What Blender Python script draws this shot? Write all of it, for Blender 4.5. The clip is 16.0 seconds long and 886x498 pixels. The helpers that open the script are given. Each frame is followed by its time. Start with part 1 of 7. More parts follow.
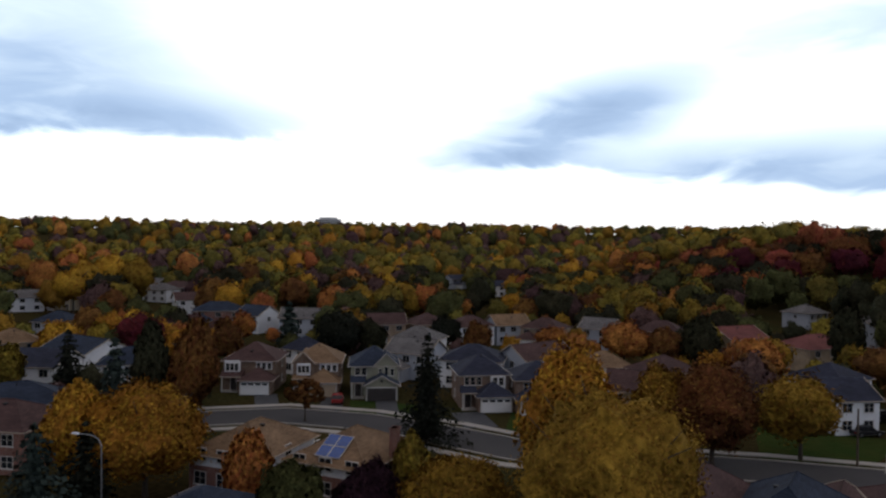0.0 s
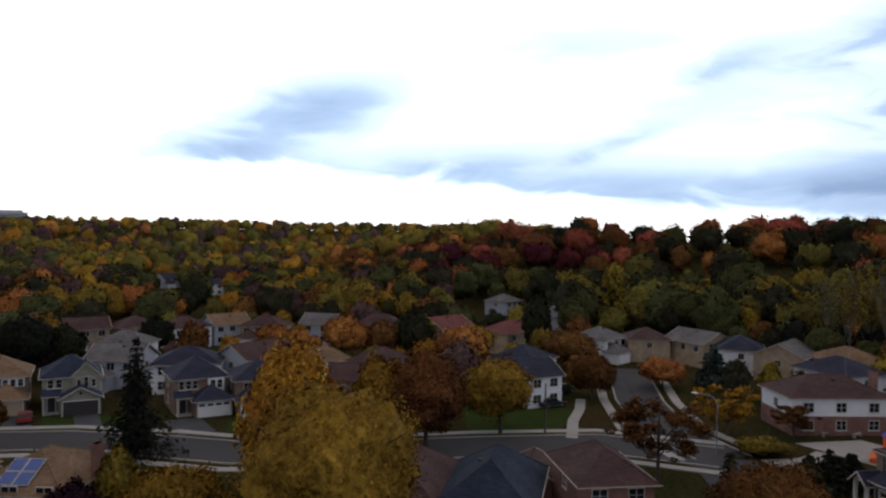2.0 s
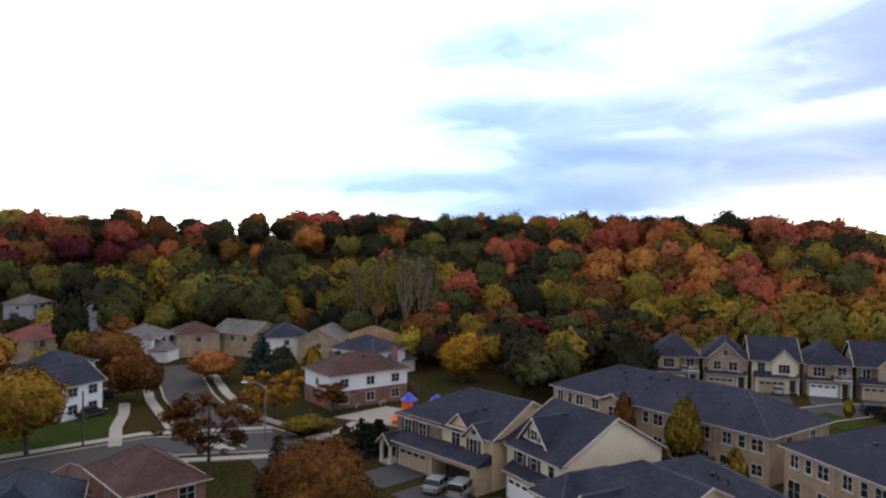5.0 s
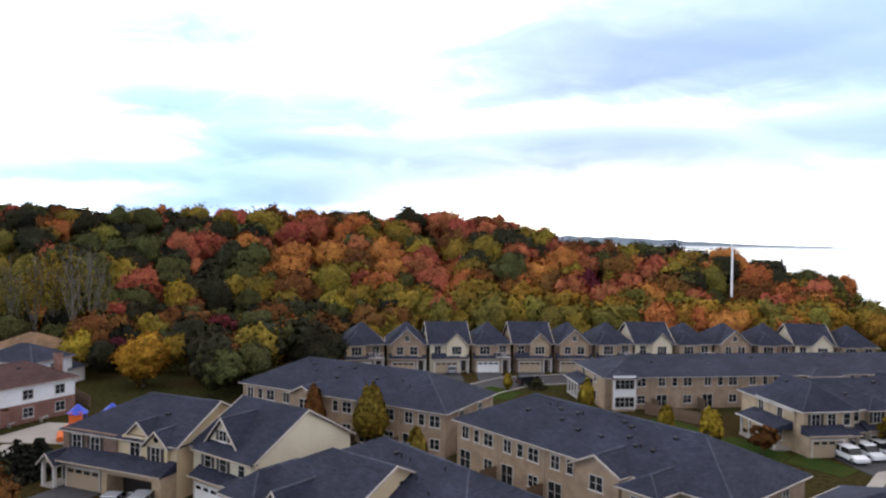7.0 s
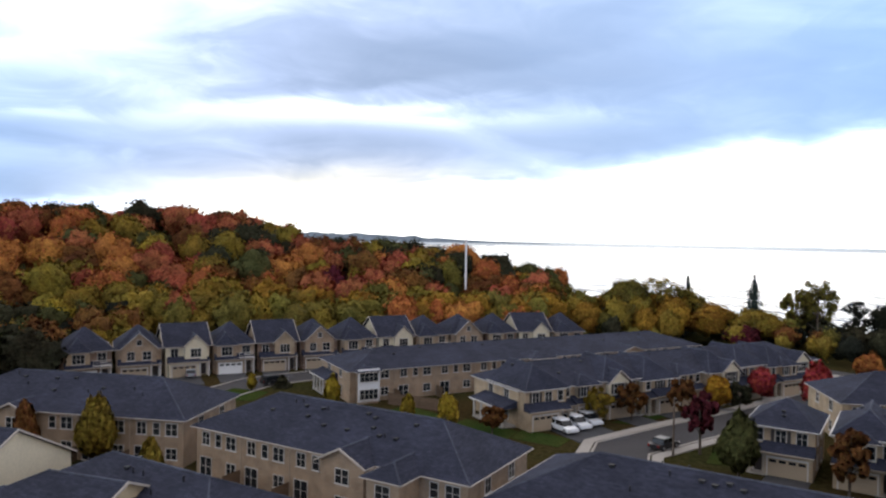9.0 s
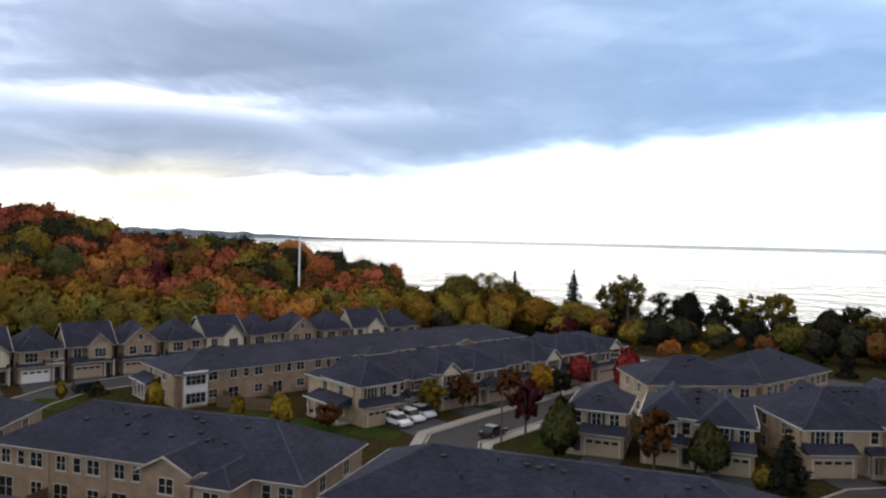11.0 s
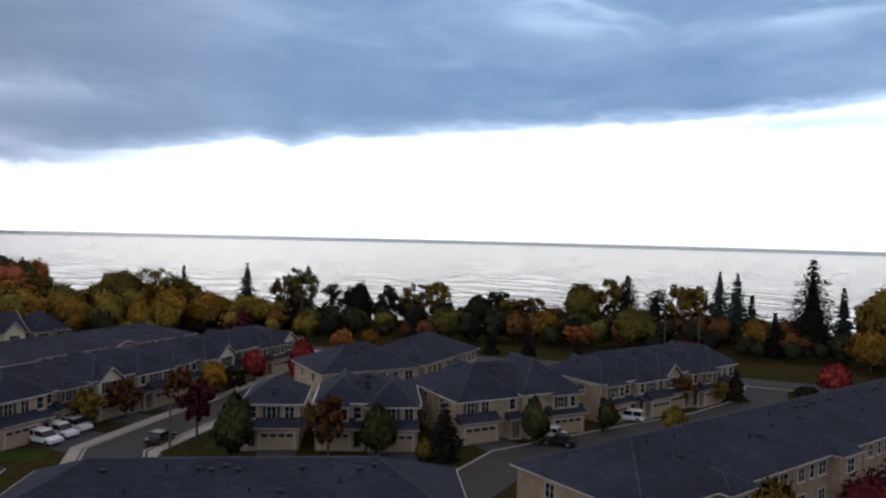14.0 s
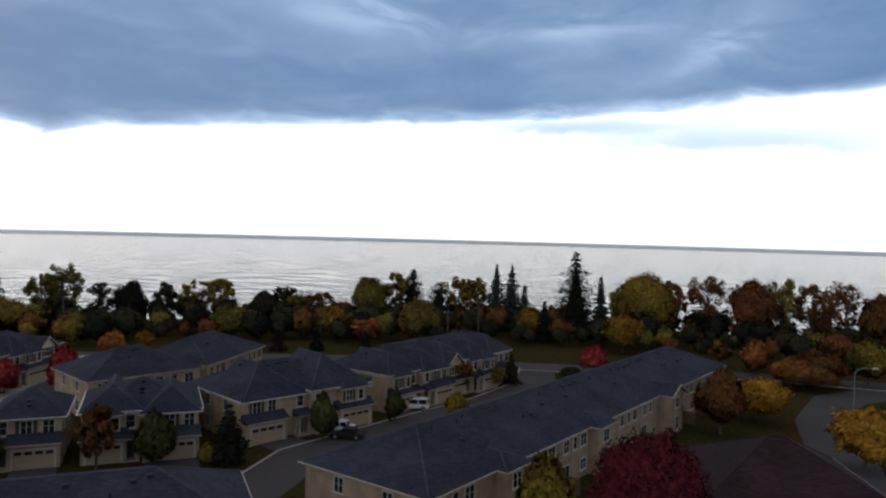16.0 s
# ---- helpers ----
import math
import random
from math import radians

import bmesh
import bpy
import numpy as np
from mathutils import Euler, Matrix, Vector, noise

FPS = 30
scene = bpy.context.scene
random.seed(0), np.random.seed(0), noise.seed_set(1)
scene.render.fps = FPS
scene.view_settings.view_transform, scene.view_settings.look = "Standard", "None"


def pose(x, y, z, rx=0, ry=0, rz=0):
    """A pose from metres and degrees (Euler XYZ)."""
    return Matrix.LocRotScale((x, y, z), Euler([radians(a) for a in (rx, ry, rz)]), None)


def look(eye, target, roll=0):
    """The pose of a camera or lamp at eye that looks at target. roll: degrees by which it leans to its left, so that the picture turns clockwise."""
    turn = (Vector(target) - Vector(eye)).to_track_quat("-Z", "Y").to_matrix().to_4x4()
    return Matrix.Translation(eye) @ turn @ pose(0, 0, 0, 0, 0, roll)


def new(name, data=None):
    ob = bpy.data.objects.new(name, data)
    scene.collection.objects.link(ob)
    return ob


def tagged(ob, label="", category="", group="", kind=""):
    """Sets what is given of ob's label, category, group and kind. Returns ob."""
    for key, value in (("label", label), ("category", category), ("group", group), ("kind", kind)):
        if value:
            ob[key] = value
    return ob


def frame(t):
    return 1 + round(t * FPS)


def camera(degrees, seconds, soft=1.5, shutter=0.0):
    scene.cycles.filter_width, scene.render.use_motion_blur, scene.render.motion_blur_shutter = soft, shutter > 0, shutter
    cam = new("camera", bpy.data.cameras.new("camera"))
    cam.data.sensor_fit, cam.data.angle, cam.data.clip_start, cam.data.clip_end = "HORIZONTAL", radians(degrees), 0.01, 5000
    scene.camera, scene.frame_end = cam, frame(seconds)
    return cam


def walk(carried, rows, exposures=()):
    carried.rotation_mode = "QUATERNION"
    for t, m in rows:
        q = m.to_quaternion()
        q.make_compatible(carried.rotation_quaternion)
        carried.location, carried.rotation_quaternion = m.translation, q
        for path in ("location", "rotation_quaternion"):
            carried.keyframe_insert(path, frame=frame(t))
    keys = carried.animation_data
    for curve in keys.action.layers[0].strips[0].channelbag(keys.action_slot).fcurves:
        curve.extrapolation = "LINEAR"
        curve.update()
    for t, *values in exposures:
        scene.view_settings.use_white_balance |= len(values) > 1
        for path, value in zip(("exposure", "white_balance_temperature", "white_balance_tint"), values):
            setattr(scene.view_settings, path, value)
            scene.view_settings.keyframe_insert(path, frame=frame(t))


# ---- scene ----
# A drone hovers in one place and turns to its right.
CAM_Z = 27.0
cam = camera(62.95, 16.0, soft=2.3)
PATH = [
    (0.0, pose(0, 0, CAM_Z, 89.12, -0.73, -0.00)),
    (0.5, pose(0, 0, CAM_Z, 89.12, -0.75, -5.30)),
    (1.0, pose(0, 0, CAM_Z, 89.12, -0.75, -10.72)),
    (1.5, pose(0, 0, CAM_Z, 89.10, -0.75, -16.22)),
    (2.0, pose(0, 0, CAM_Z, 89.09, -0.74, -21.82)),
    (2.5, pose(0, 0, CAM_Z, 89.08, -0.78, -27.50)),
    (3.0, pose(0, 0, CAM_Z, 89.08, -0.77, -33.28)),
    (3.5, pose(0, 0, CAM_Z, 89.08, -0.78, -39.08)),
    (4.0, pose(0, 0, CAM_Z, 89.04, -0.72, -44.91)),
    (4.2, pose(0, 0, CAM_Z, 89.03, -0.73, -47.27)),
    (6.3, pose(0, 0, CAM_Z, 88.86, -0.75, -71.75)),
    (6.5, pose(0, 0, CAM_Z, 88.85, -0.76, -74.27)),
    (7.0, pose(0, 0, CAM_Z, 88.81, -0.78, -80.69)),
    (7.5, pose(0, 0, CAM_Z, 88.80, -0.90, -87.20)),
    (8.0, pose(0, 0, CAM_Z, 88.81, -0.92, -93.29)),
    (8.5, pose(0, 0, CAM_Z, 88.84, -0.96, -97.74)),
    (8.7, pose(0, 0, CAM_Z, 88.84, -0.98, -98.95)),
    (10.8, pose(0, 0, CAM_Z, 88.79, -1.20, -112.13)),
    (11.0, pose(0, 0, CAM_Z, 88.78, -1.22, -113.70)),
    (11.5, pose(0, 0, CAM_Z, 88.82, -1.25, -117.94)),
    (12.0, pose(0, 0, CAM_Z, 88.83, -1.31, -122.50)),
    (12.5, pose(0, 0, CAM_Z, 88.83, -1.38, -126.95)),
    (13.0, pose(0, 0, CAM_Z, 88.83, -1.39, -131.07)),
    (13.5, pose(0, 0, CAM_Z, 88.82, -1.39, -135.01)),
    (14.0, pose(0, 0, CAM_Z, 88.82, -1.43, -139.09)),
    (14.5, pose(0, 0, CAM_Z, 88.83, -1.44, -143.22)),
    (15.0, pose(0, 0, CAM_Z, 88.82, -1.49, -147.32)),
    (15.5, pose(0, 0, CAM_Z, 88.80, -1.54, -151.50)),
    (16.0, pose(0, 0, CAM_Z, 88.80, -1.50, -155.79)),
]
walk(cam, PATH, exposures=[(0, -1.2, 6800, 12), (2, -1.0, 6800, 12), (4, -0.5, 6800, 12), (6.5, 0.34, 6800, 11), (7.5, 0.22, 6800, 11), (8.5, -0.02, 6800, 11),
                           (11, -0.38, 7150, 10), (13, -0.8, 6800, 11), (16, -1.28, 6750, 11)])

# ---------------------------------------------------------------- sky and sun
SUN_AZ, SUN_EL = 118.0, 24.0      # clockwise from +Y, degrees


def build_world():
    world = bpy.data.worlds.new("overcast_sky")
    world.use_nodes = True
    scene.world = world
    nt = world.node_tree
    nt.nodes.clear()
    N = nt.nodes.new

    def link(a, b):
        nt.links.new(a, b)

    def mth(op, a, b=None, c=None, clamp=False):
        n = N("ShaderNodeMath")
        n.operation = op
        n.use_clamp = clamp
        for k, v in enumerate((a, b, c)):
            if v is None:
                continue
            if isinstance(v, (int, float)):
                n.inputs[k].default_value = v
            else:
                link(v, n.inputs[k])
        return n.outputs[0]

    coord = N("ShaderNodeTexCoord")
    sep = N("ShaderNodeSeparateXYZ")
    link(coord.outputs["Generated"], sep.inputs[0])
    X, Y, Z = sep.outputs
    az = mth("MULTIPLY", mth("ARCTAN2", X, Y), 57.29578)
    az = mth("ADD", az, mth("MULTIPLY", mth("LESS_THAN", az, -90.0), 360.0))
    el = mth("MULTIPLY", mth("ARCSINE", Z), 57.29578)

    # streaky cloud noise, flattened towards the skyline
    cloud_vec = N("ShaderNodeCombineXYZ")
    link(mth("MULTIPLY", az, 0.055), cloud_vec.inputs[0])
    link(mth("MULTIPLY", el, 0.17), cloud_vec.inputs[1])
    noises = []
    for scale, detail, rough, shift in ((1.0, 6, 0.5, 0.0), (2.7, 6, 0.52, 7.3)):
        add = N("ShaderNodeVectorMath")
        add.operation = "ADD"
        add.inputs[1].default_value = (shift, shift * 0.7, 2.1 + shift)
        link(cloud_vec.outputs[0], add.inputs[0])
        n = N("ShaderNodeTexNoise")
        n.inputs["Scale"].default_value = scale
        n.inputs["Detail"].default_value = detail
        n.inputs["Roughness"].default_value = rough
        n.inputs["Distortion"].default_value = 0.7
        link(add.outputs[0], n.inputs["Vector"])
        noises.append(mth("SUBTRACT", n.outputs[0], 0.5))
    big, fine = noises
    az_w = mth("ADD", az, mth("MULTIPLY", fine, 6.0))
    el_w = mth("ADD", el, mth("ADD", mth("MULTIPLY", fine, 2.2), mth("MULTIPLY", big, 1.0)))

    def cloud(az0, el0, sa, up, down, slope, amp):
        """One cloud over its base line: thick above it for up degrees, cut off below it within down degrees."""
        da = mth("SUBTRACT", az_w, az0)
        de = mth("SUBTRACT", mth("SUBTRACT", el_w, el0), mth("MULTIPLY", da, slope))
        da = mth("DIVIDE", da, sa)
        de = mth("ADD", mth("DIVIDE", mth("MAXIMUM", de, 0.0), up), mth("DIVIDE", mth("MINIMUM", de, 0.0), down))
        q = mth("ADD", mth("MULTIPLY", da, da), mth("MULTIPLY", de, de))
        return mth("MULTIPLY", mth("EXPONENT", mth("MULTIPLY", q, -1.0)), amp)

    total = None
    for b in CLOUDS:
        v = cloud(*b)
        total = v if total is None else mth("ADD", total, v)
    # the long bank over the lake: its lower edge by bearing
    line = N("ShaderNodeValToRGB")
    stops = line.color_ramp.elements
    for k, (a, e) in enumerate(BANK):
        st = stops[k] if k < 2 else stops.new(0.5)
        st.position = (a - 90.0) / 110.0
        st.color = (e / 20.0, e / 20.0, e / 20.0, 1)
    link(mth("DIVIDE", mth("SUBTRACT", mth("ADD", az, mth("MULTIPLY", fine, 3.0)), 90.0), 110.0, clamp=True), line.inputs[0])
    edge = mth("MULTIPLY", line.outputs[0], 20.0)
    over = mth("DIVIDE", mth("SUBTRACT", mth("ADD", el, mth("MULTIPLY", fine, 1.5)), edge), 1.3)
    bank = mth("MULTIPLY", mth("MULTIPLY", mth("MINIMUM", mth("MAXIMUM", over, 0.0), 1.0),
               mth("DIVIDE", mth("SUBTRACT", az_w, 94.0), 21.0, clamp=True)), 0.62)
    total = mth("ADD", total, bank)
    total = mth("MULTIPLY", total, mth("ADD", mth("MULTIPLY", big, 1.3), 1.0))
    total = mth("ADD", total, mth("MULTIPLY", mth("MULTIPLY", fine, 0.7), mth("MULTIPLY", total, 3.0, clamp=True)))
    # unseen cover added to shape the light: thinner deck overhead, bank round the far side
    total = mth("ADD", total, mth("MULTIPLY", mth("DIVIDE", mth("SUBTRACT", el_w, 21.0), 16.0, clamp=True), 0.34))
    back = mth("MULTIPLY", mth("DIVIDE", mth("SUBTRACT", az_w, 196.0), 20.0, clamp=True), mth("DIVIDE", mth("SUBTRACT", 322.0, az_w), 20.0, clamp=True))
    total = mth("ADD", total, mth("MULTIPLY", back, 0.75))
    side = mth("DIVIDE", mth("SUBTRACT", -40.0, az_w), 20.0, clamp=True)
    total = mth("ADD", total, mth("MULTIPLY", side, 0.6))
    cover = mth("SUBTRACT", 1.0, mth("EXPONENT", mth("MULTIPLY", mth("MAXIMUM", total, 0.0), -1.9)))

    def tones(colors):
        ramp = N("ShaderNodeValToRGB")
        cr = ramp.color_ramp
        for k, (p, c) in enumerate(colors):
            e = cr.elements[k] if k < 2 else cr.elements.new(p)
            e.position, e.color = p, (*c, 1)
        link(cover, ramp.inputs[0])
        return ramp.outputs[0]

    blue = tones(((0.0, (2.9, 2.95, 3.0)), (1.0, (0.24, 0.48, 0.96)), (0.10, (1.80, 2.25, 2.70)), (0.26, (1.02, 1.44, 2.08)), (0.5, (0.60, 0.93, 1.50)), (0.75, (0.37, 0.66, 1.18))))
    grey = tones(((0.0, (2.9, 2.92, 3.0)), (1.0, (0.25, 0.37, 0.60)), (0.10, (1.85, 2.0, 2.3)), (0.26, (1.05, 1.24, 1.74)), (0.5, (0.62, 0.80, 1.20)), (0.75, (0.42, 0.57, 0.88))))
    cast = N("ShaderNodeMixRGB")
    link(cloud(90, 8, 27, 40, 40, 0.0, 1.0), cast.inputs[0])
    link(blue, cast.inputs[1])
    link(grey, cast.inputs[2])

    sky = N("ShaderNodeTexSky")
    sky.sky_type = "NISHITA"
    sky.sun_disc = False
    sky.sun_elevation = radians(SUN_EL)
    sky.sun_rotation = radians(SUN_AZ)
    mix = N("ShaderNodeMixRGB")
    mix.blend_type = "ADD"
    mix.inputs[0].default_value = 0.005
    # warm light low over the point
    glow = N("ShaderNodeMixRGB")
    glow.inputs[2].default_value = (1.72, 1.60, 1.16, 1)
    link(cloud(93, 2.6, 12, 1.9, 1.9, 0.0, 0.9), glow.inputs[0])
    link(cast.outputs[0], glow.inputs[1])
    # overhead and behind, out of view, plain grey is mixed in to neutralise the light
    zenith = N("ShaderNodeMixRGB")
    zenith.inputs[2].default_value = (0.97, 0.96, 1.03, 1)
    link(mth("MAXIMUM", mth("DIVIDE", mth("SUBTRACT", el, 22.0), 12.0, clamp=True), back), zenith.inputs[0])
    link(glow.outputs[0], zenith.inputs[1])
    link(zenith.outputs[0], mix.inputs[1])
    link(sky.outputs[0], mix.inputs[2])
    bg = N("ShaderNodeBackground")
    bg.inputs[1].default_value = 1.0
    link(mix.outputs[0], bg.inputs[0])
    out = N("ShaderNodeOutputWorld")
    link(bg.outputs[0], out.inputs[0])


# clouds: bearing, height of the base, half width, depth above and below the base (degrees), slope, density
CLOUDS = [
    (-30, 7.4, 10, 9.0, 0.5, 0.05, 0.15), (-20, 7.7, 9, 2.4, 0.4, 0.03, 0.10), (-27, 8.6, 7, 1.2, 0.8, 0.02, 0.08),
    (9.5, 7.8, 7.0, 3.2, 1.2, 0.22, 0.17), (13, 10.0, 5, 1.8, 0.9, 0.2, 0.10), (8, 5.9, 6, 1.2, 0.3, -0.03, 0.11), (27, 4.4, 13, 2.6, 0.45, -0.09, 0.12), (46, 2.4, 13, 2.4, 0.5, -0.07, 0.16),
    (24, 5.4, 6, 1.2, 0.6, 0.1, 0.07), (35.5, 7.2, 4.5, 0.9, 0.5, 0.36, 0.09), (43.5, 12.8, 3.5, 1.2, 0.8, 0.2, 0.10), (42, 10.0, 13, 4.0, 3.0, 0.1, 0.05), (30, 14.5, 12, 3.0, 2.0, 0.1, 0.05),
    (88, 13.2, 8, 5.0, 2.0, 0.0, 0.16), (87, 4.6, 8, 3.6, 0.6, 0.0, 0.18), (66, 15.0, 8, 3.0, 1.2, 0.1, 0.14),
    (69, 4.0, 11, 11.0, 2.0, 0.0, 0.36), (56, 13.6, 6, 1.8, 0.7, 0.1, 0.22), (58, 9.2, 5, 1.6, 0.6, 0.1, 0.22), (55, 4.0, 10, 1.5, 0.6, 0.02, 0.24),
    (67, 11.6, 6, 0.9, 0.9, 0.0, -0.22), (71, 7.7, 5, 0.5, 0.5, 0.0, -0.2), (76, 14.0, 9, 2.0, 2.0, 0.0, -0.1),
    (66, 2.4, 11, 1.6, 0.6, 0.05, 0.36), (72, 6.1, 9, 1.4, 0.7, 0.0, 0.28), (78, 8.0, 26, 9.0, 5.0, 0.0, 0.10),
    (96, 12.0, 15, 6.0, 0.7, 0.16, 0.52), (94, 5.9, 11, 1.3, 0.5, 0.0, 0.14), (108, 12.0, 12, 3.0, 1.5, 0.0, 0.25), (103, 6.4, 12, 4.0, 2.0, 0.0, 0.16), (98, 7.2, 8, 1.4, 1.0, -0.06, 0.20), (90, 7.4, 6, 1.2, 0.8, 0.0, 0.12),
    (97, 4.5, 11, 2.8, 0.4, 0.04, 0.44), (104, 8.7, 8, 0.8, 0.6, 0.0, -0.16), (89, 9.3, 6, 0.8, 0.7, 0.0, -0.16), (101, 11.0, 9, 1.2, 0.6, 0.08, 0.3),
    (172, 14.0, 16, 5.0, 4.0, 0.0, -0.14), (147, 16.4, 6, 2.0, 1.6, -0.1, -0.40), (175, 13.2, 3.2, 1.8, 1.2, 0.35, -0.30), (110, 9.3, 6, 0.8, 0.6, 0.0, -0.22), (165, 15.5, 9, 1.0, 1.0, 0.1, -0.22),
    (166, 8.4, 7, 0.9, 0.5, 0.0, 0.09), (176, 7.0, 10, 1.6, 0.4, 0.0, 0.09), (124, 12.0, 14, 1.8, 1.4, 0.1, 0.22), (140, 10.2, 12, 1.5, 1.2, 0.05, 0.2),
]
# lower edge of the bank: bearing, height
BANK = [(90, 11.0), (200, 10.2), (97, 9.6), (103, 7.6), (108, 5.8), (112, 5.2), (116, 5.7), (124, 6.7), (127, 6.2), (131, 7.1), (136, 7.4), (146, 7.8),
        (151, 8.6), (156, 9.4), (168, 10.0), (175, 10.7), (187, 10.4)]
build_world()
sun_data = bpy.data.lights.new("sun", "SUN")
sun_data.energy, sun_data.angle, sun_data.color = 0.35, radians(20), (1.0, 0.95, 0.88)
sun = new("sun", sun_data)
sun.matrix_world = look((0, 0, 0), (-math.sin(radians(SUN_AZ)) * math.cos(radians(SUN_EL)),
                                    -math.cos(radians(SUN_AZ)) * math.cos(radians(SUN_EL)), -math.sin(radians(SUN_EL))))

# ---------------------------------------------------------------- materials
def material(name, color, rough=0.8, vary=0.25, scale=1.0, bump=0.0, second=None, fine=12.0, per_object=0.0, island=0.0,
             metal=0.0, spec=0.3, object_space=False, depth=0.1):
    """A principled material whose colour varies at two scales, in metres."""
    m = bpy.data.materials.new(name)
    m.use_nodes = True
    nt = m.node_tree
    bsdf = nt.nodes["Principled BSDF"]
    bsdf.inputs["Roughness"].default_value = rough
    bsdf.inputs["Metallic"].default_value = metal
    bsdf.inputs["Specular IOR Level"].default_value = spec
    if object_space:
        tc = nt.nodes.new("ShaderNodeTexCoord")
        vec = tc.outputs["Object"]
    else:
        geo = nt.nodes.new("ShaderNodeNewGeometry")
        vec = geo.outputs["Position"]
    def noise_node(sc, det):
        n = nt.nodes.new("ShaderNodeTexNoise")
        n.inputs["Scale"].default_value = sc
        n.inputs["Detail"].default_value = det
        nt.links.new(vec, n.inputs["Vector"])
        return n.outputs[0]
    a, b = noise_node(scale, 4), noise_node(scale * fine, 3)
    mix = nt.nodes.new("ShaderNodeMixRGB")
    c2 = second or tuple(max(0.0, c * (1 - vary)) for c in color)
    mix.inputs[1].default_value, mix.inputs[2].default_value = (*color, 1), (*c2, 1)
    ramp = nt.nodes.new("ShaderNodeMapRange")
    ramp.inputs[1].default_value, ramp.inputs[2].default_value = 0.35, 0.65
    nt.links.new(a, ramp.inputs[0])
    nt.links.new(ramp.outputs[0], mix.inputs[0])
    val = nt.nodes.new("ShaderNodeHueSaturation")
    nt.links.new(mix.outputs[0], val.inputs["Color"])
    f = nt.nodes.new("ShaderNodeMapRange")
    f.inputs[1].default_value, f.inputs[2].default_value = 0.3, 0.7
    f.inputs[3].default_value, f.inputs[4].default_value = 1 - vary, 1 + vary
    nt.links.new(b, f.inputs[0])
    last = f.outputs[0]
    def times(x, lo, hi):
        r = nt.nodes.new("ShaderNodeMapRange")
        r.inputs[3].default_value, r.inputs[4].default_value = lo, hi
        nt.links.new(x, r.inputs[0])
        k = nt.nodes.new("ShaderNodeMath")
        k.operation = "MULTIPLY"
        nt.links.new(last, k.inputs[0])
        nt.links.new(r.outputs[0], k.inputs[1])
        return k.outputs[0]
    if per_object:
        oi = nt.nodes.new("ShaderNodeObjectInfo")
        last = times(oi.outputs["Random"], 1 - per_object, 1 + per_object)
    if island:
        gi = nt.nodes.new("ShaderNodeNewGeometry")
        last = times(gi.outputs["Random Per Island"], 1 - island, 1 + island)
        h = nt.nodes.new("ShaderNodeMapRange")
        h.inputs[3].default_value, h.inputs[4].default_value = 0.485, 0.515
        nt.links.new(gi.outputs["Random Per Island"], h.inputs[0])
        nt.links.new(h.outputs[0], val.inputs["Hue"])
    nt.links.new(last, val.inputs["Value"])
    nt.links.new(val.outputs[0], bsdf.inputs["Base Color"])
    if bump:
        bn = nt.nodes.new("ShaderNodeBump")
        bn.inputs["Strength"].default_value = bump
        bn.inputs["Distance"].default_value = depth
        nt.links.new(b, bn.inputs["Height"])
        nt.links.new(bn.outputs[0], bsdf.inputs["Normal"])
    return m


def brick_material(name, c1, c2, mortar, width=0.24, height=0.075):
    """Coursed brick, in the wall's own metres."""
    m = bpy.data.materials.new(name)
    m.use_nodes = True
    nt = m.node_tree
    bsdf = nt.nodes["Principled BSDF"]
    bsdf.inputs["Roughness"].default_value = 0.9
    tc = nt.nodes.new("ShaderNodeTexCoord")
    sep = nt.nodes.new("ShaderNodeSeparateXYZ")
    nt.links.new(tc.outputs["Object"], sep.inputs[0])
    add = nt.nodes.new("ShaderNodeMath")
    nt.links.new(sep.outputs[0], add.inputs[0])
    nt.links.new(sep.outputs[1], add.inputs[1])
    com = nt.nodes.new("ShaderNodeCombineXYZ")
    nt.links.new(add.outputs[0], com.inputs[0])
    nt.links.new(sep.outputs[2], com.inputs[1])
    br = nt.nodes.new("ShaderNodeTexBrick")
    br.inputs["Scale"].default_value = 1.0
    br.inputs["Brick Width"].default_value = width
    br.inputs["Row Height"].default_value = height
    br.inputs["Mortar Size"].default_value = 0.008
    br.inputs["Color1"].default_value = (*c1, 1)
    br.inputs["Color2"].default_value = (*c2, 1)
    br.inputs["Mortar"].default_value = (*mortar, 1)
    nt.links.new(com.outputs[0], br.inputs["Vector"])
    n = nt.nodes.new("ShaderNodeTexNoise")
    n.inputs["Scale"].default_value = 0.7
    n.inputs["Detail"].default_value = 6
    nt.links.new(tc.outputs["Object"], n.inputs["Vector"])
    mr = nt.nodes.new("ShaderNodeMapRange")
    mr.inputs[1].default_value, mr.inputs[2].default_value, mr.inputs[3].default_value, mr.inputs[4].default_value = 0.3, 0.7, 0.75, 1.2
    nt.links.new(n.outputs[0], mr.inputs[0])
    hs = nt.nodes.new("ShaderNodeHueSaturation")
    nt.links.new(br.outputs[0], hs.inputs["Color"])
    nt.links.new(mr.outputs[0], hs.inputs["Value"])
    nt.links.new(hs.outputs[0], bsdf.inputs["Base Color"])
    bn = nt.nodes.new("ShaderNodeBump")
    bn.inputs["Strength"].default_value = 0.4
    bn.inputs["Distance"].default_value = 0.02
    nt.links.new(br.outputs["Fac"], bn.inputs["Height"])
    bn.invert = True
    nt.links.new(bn.outputs[0], bsdf.inputs["Normal"])
    return m


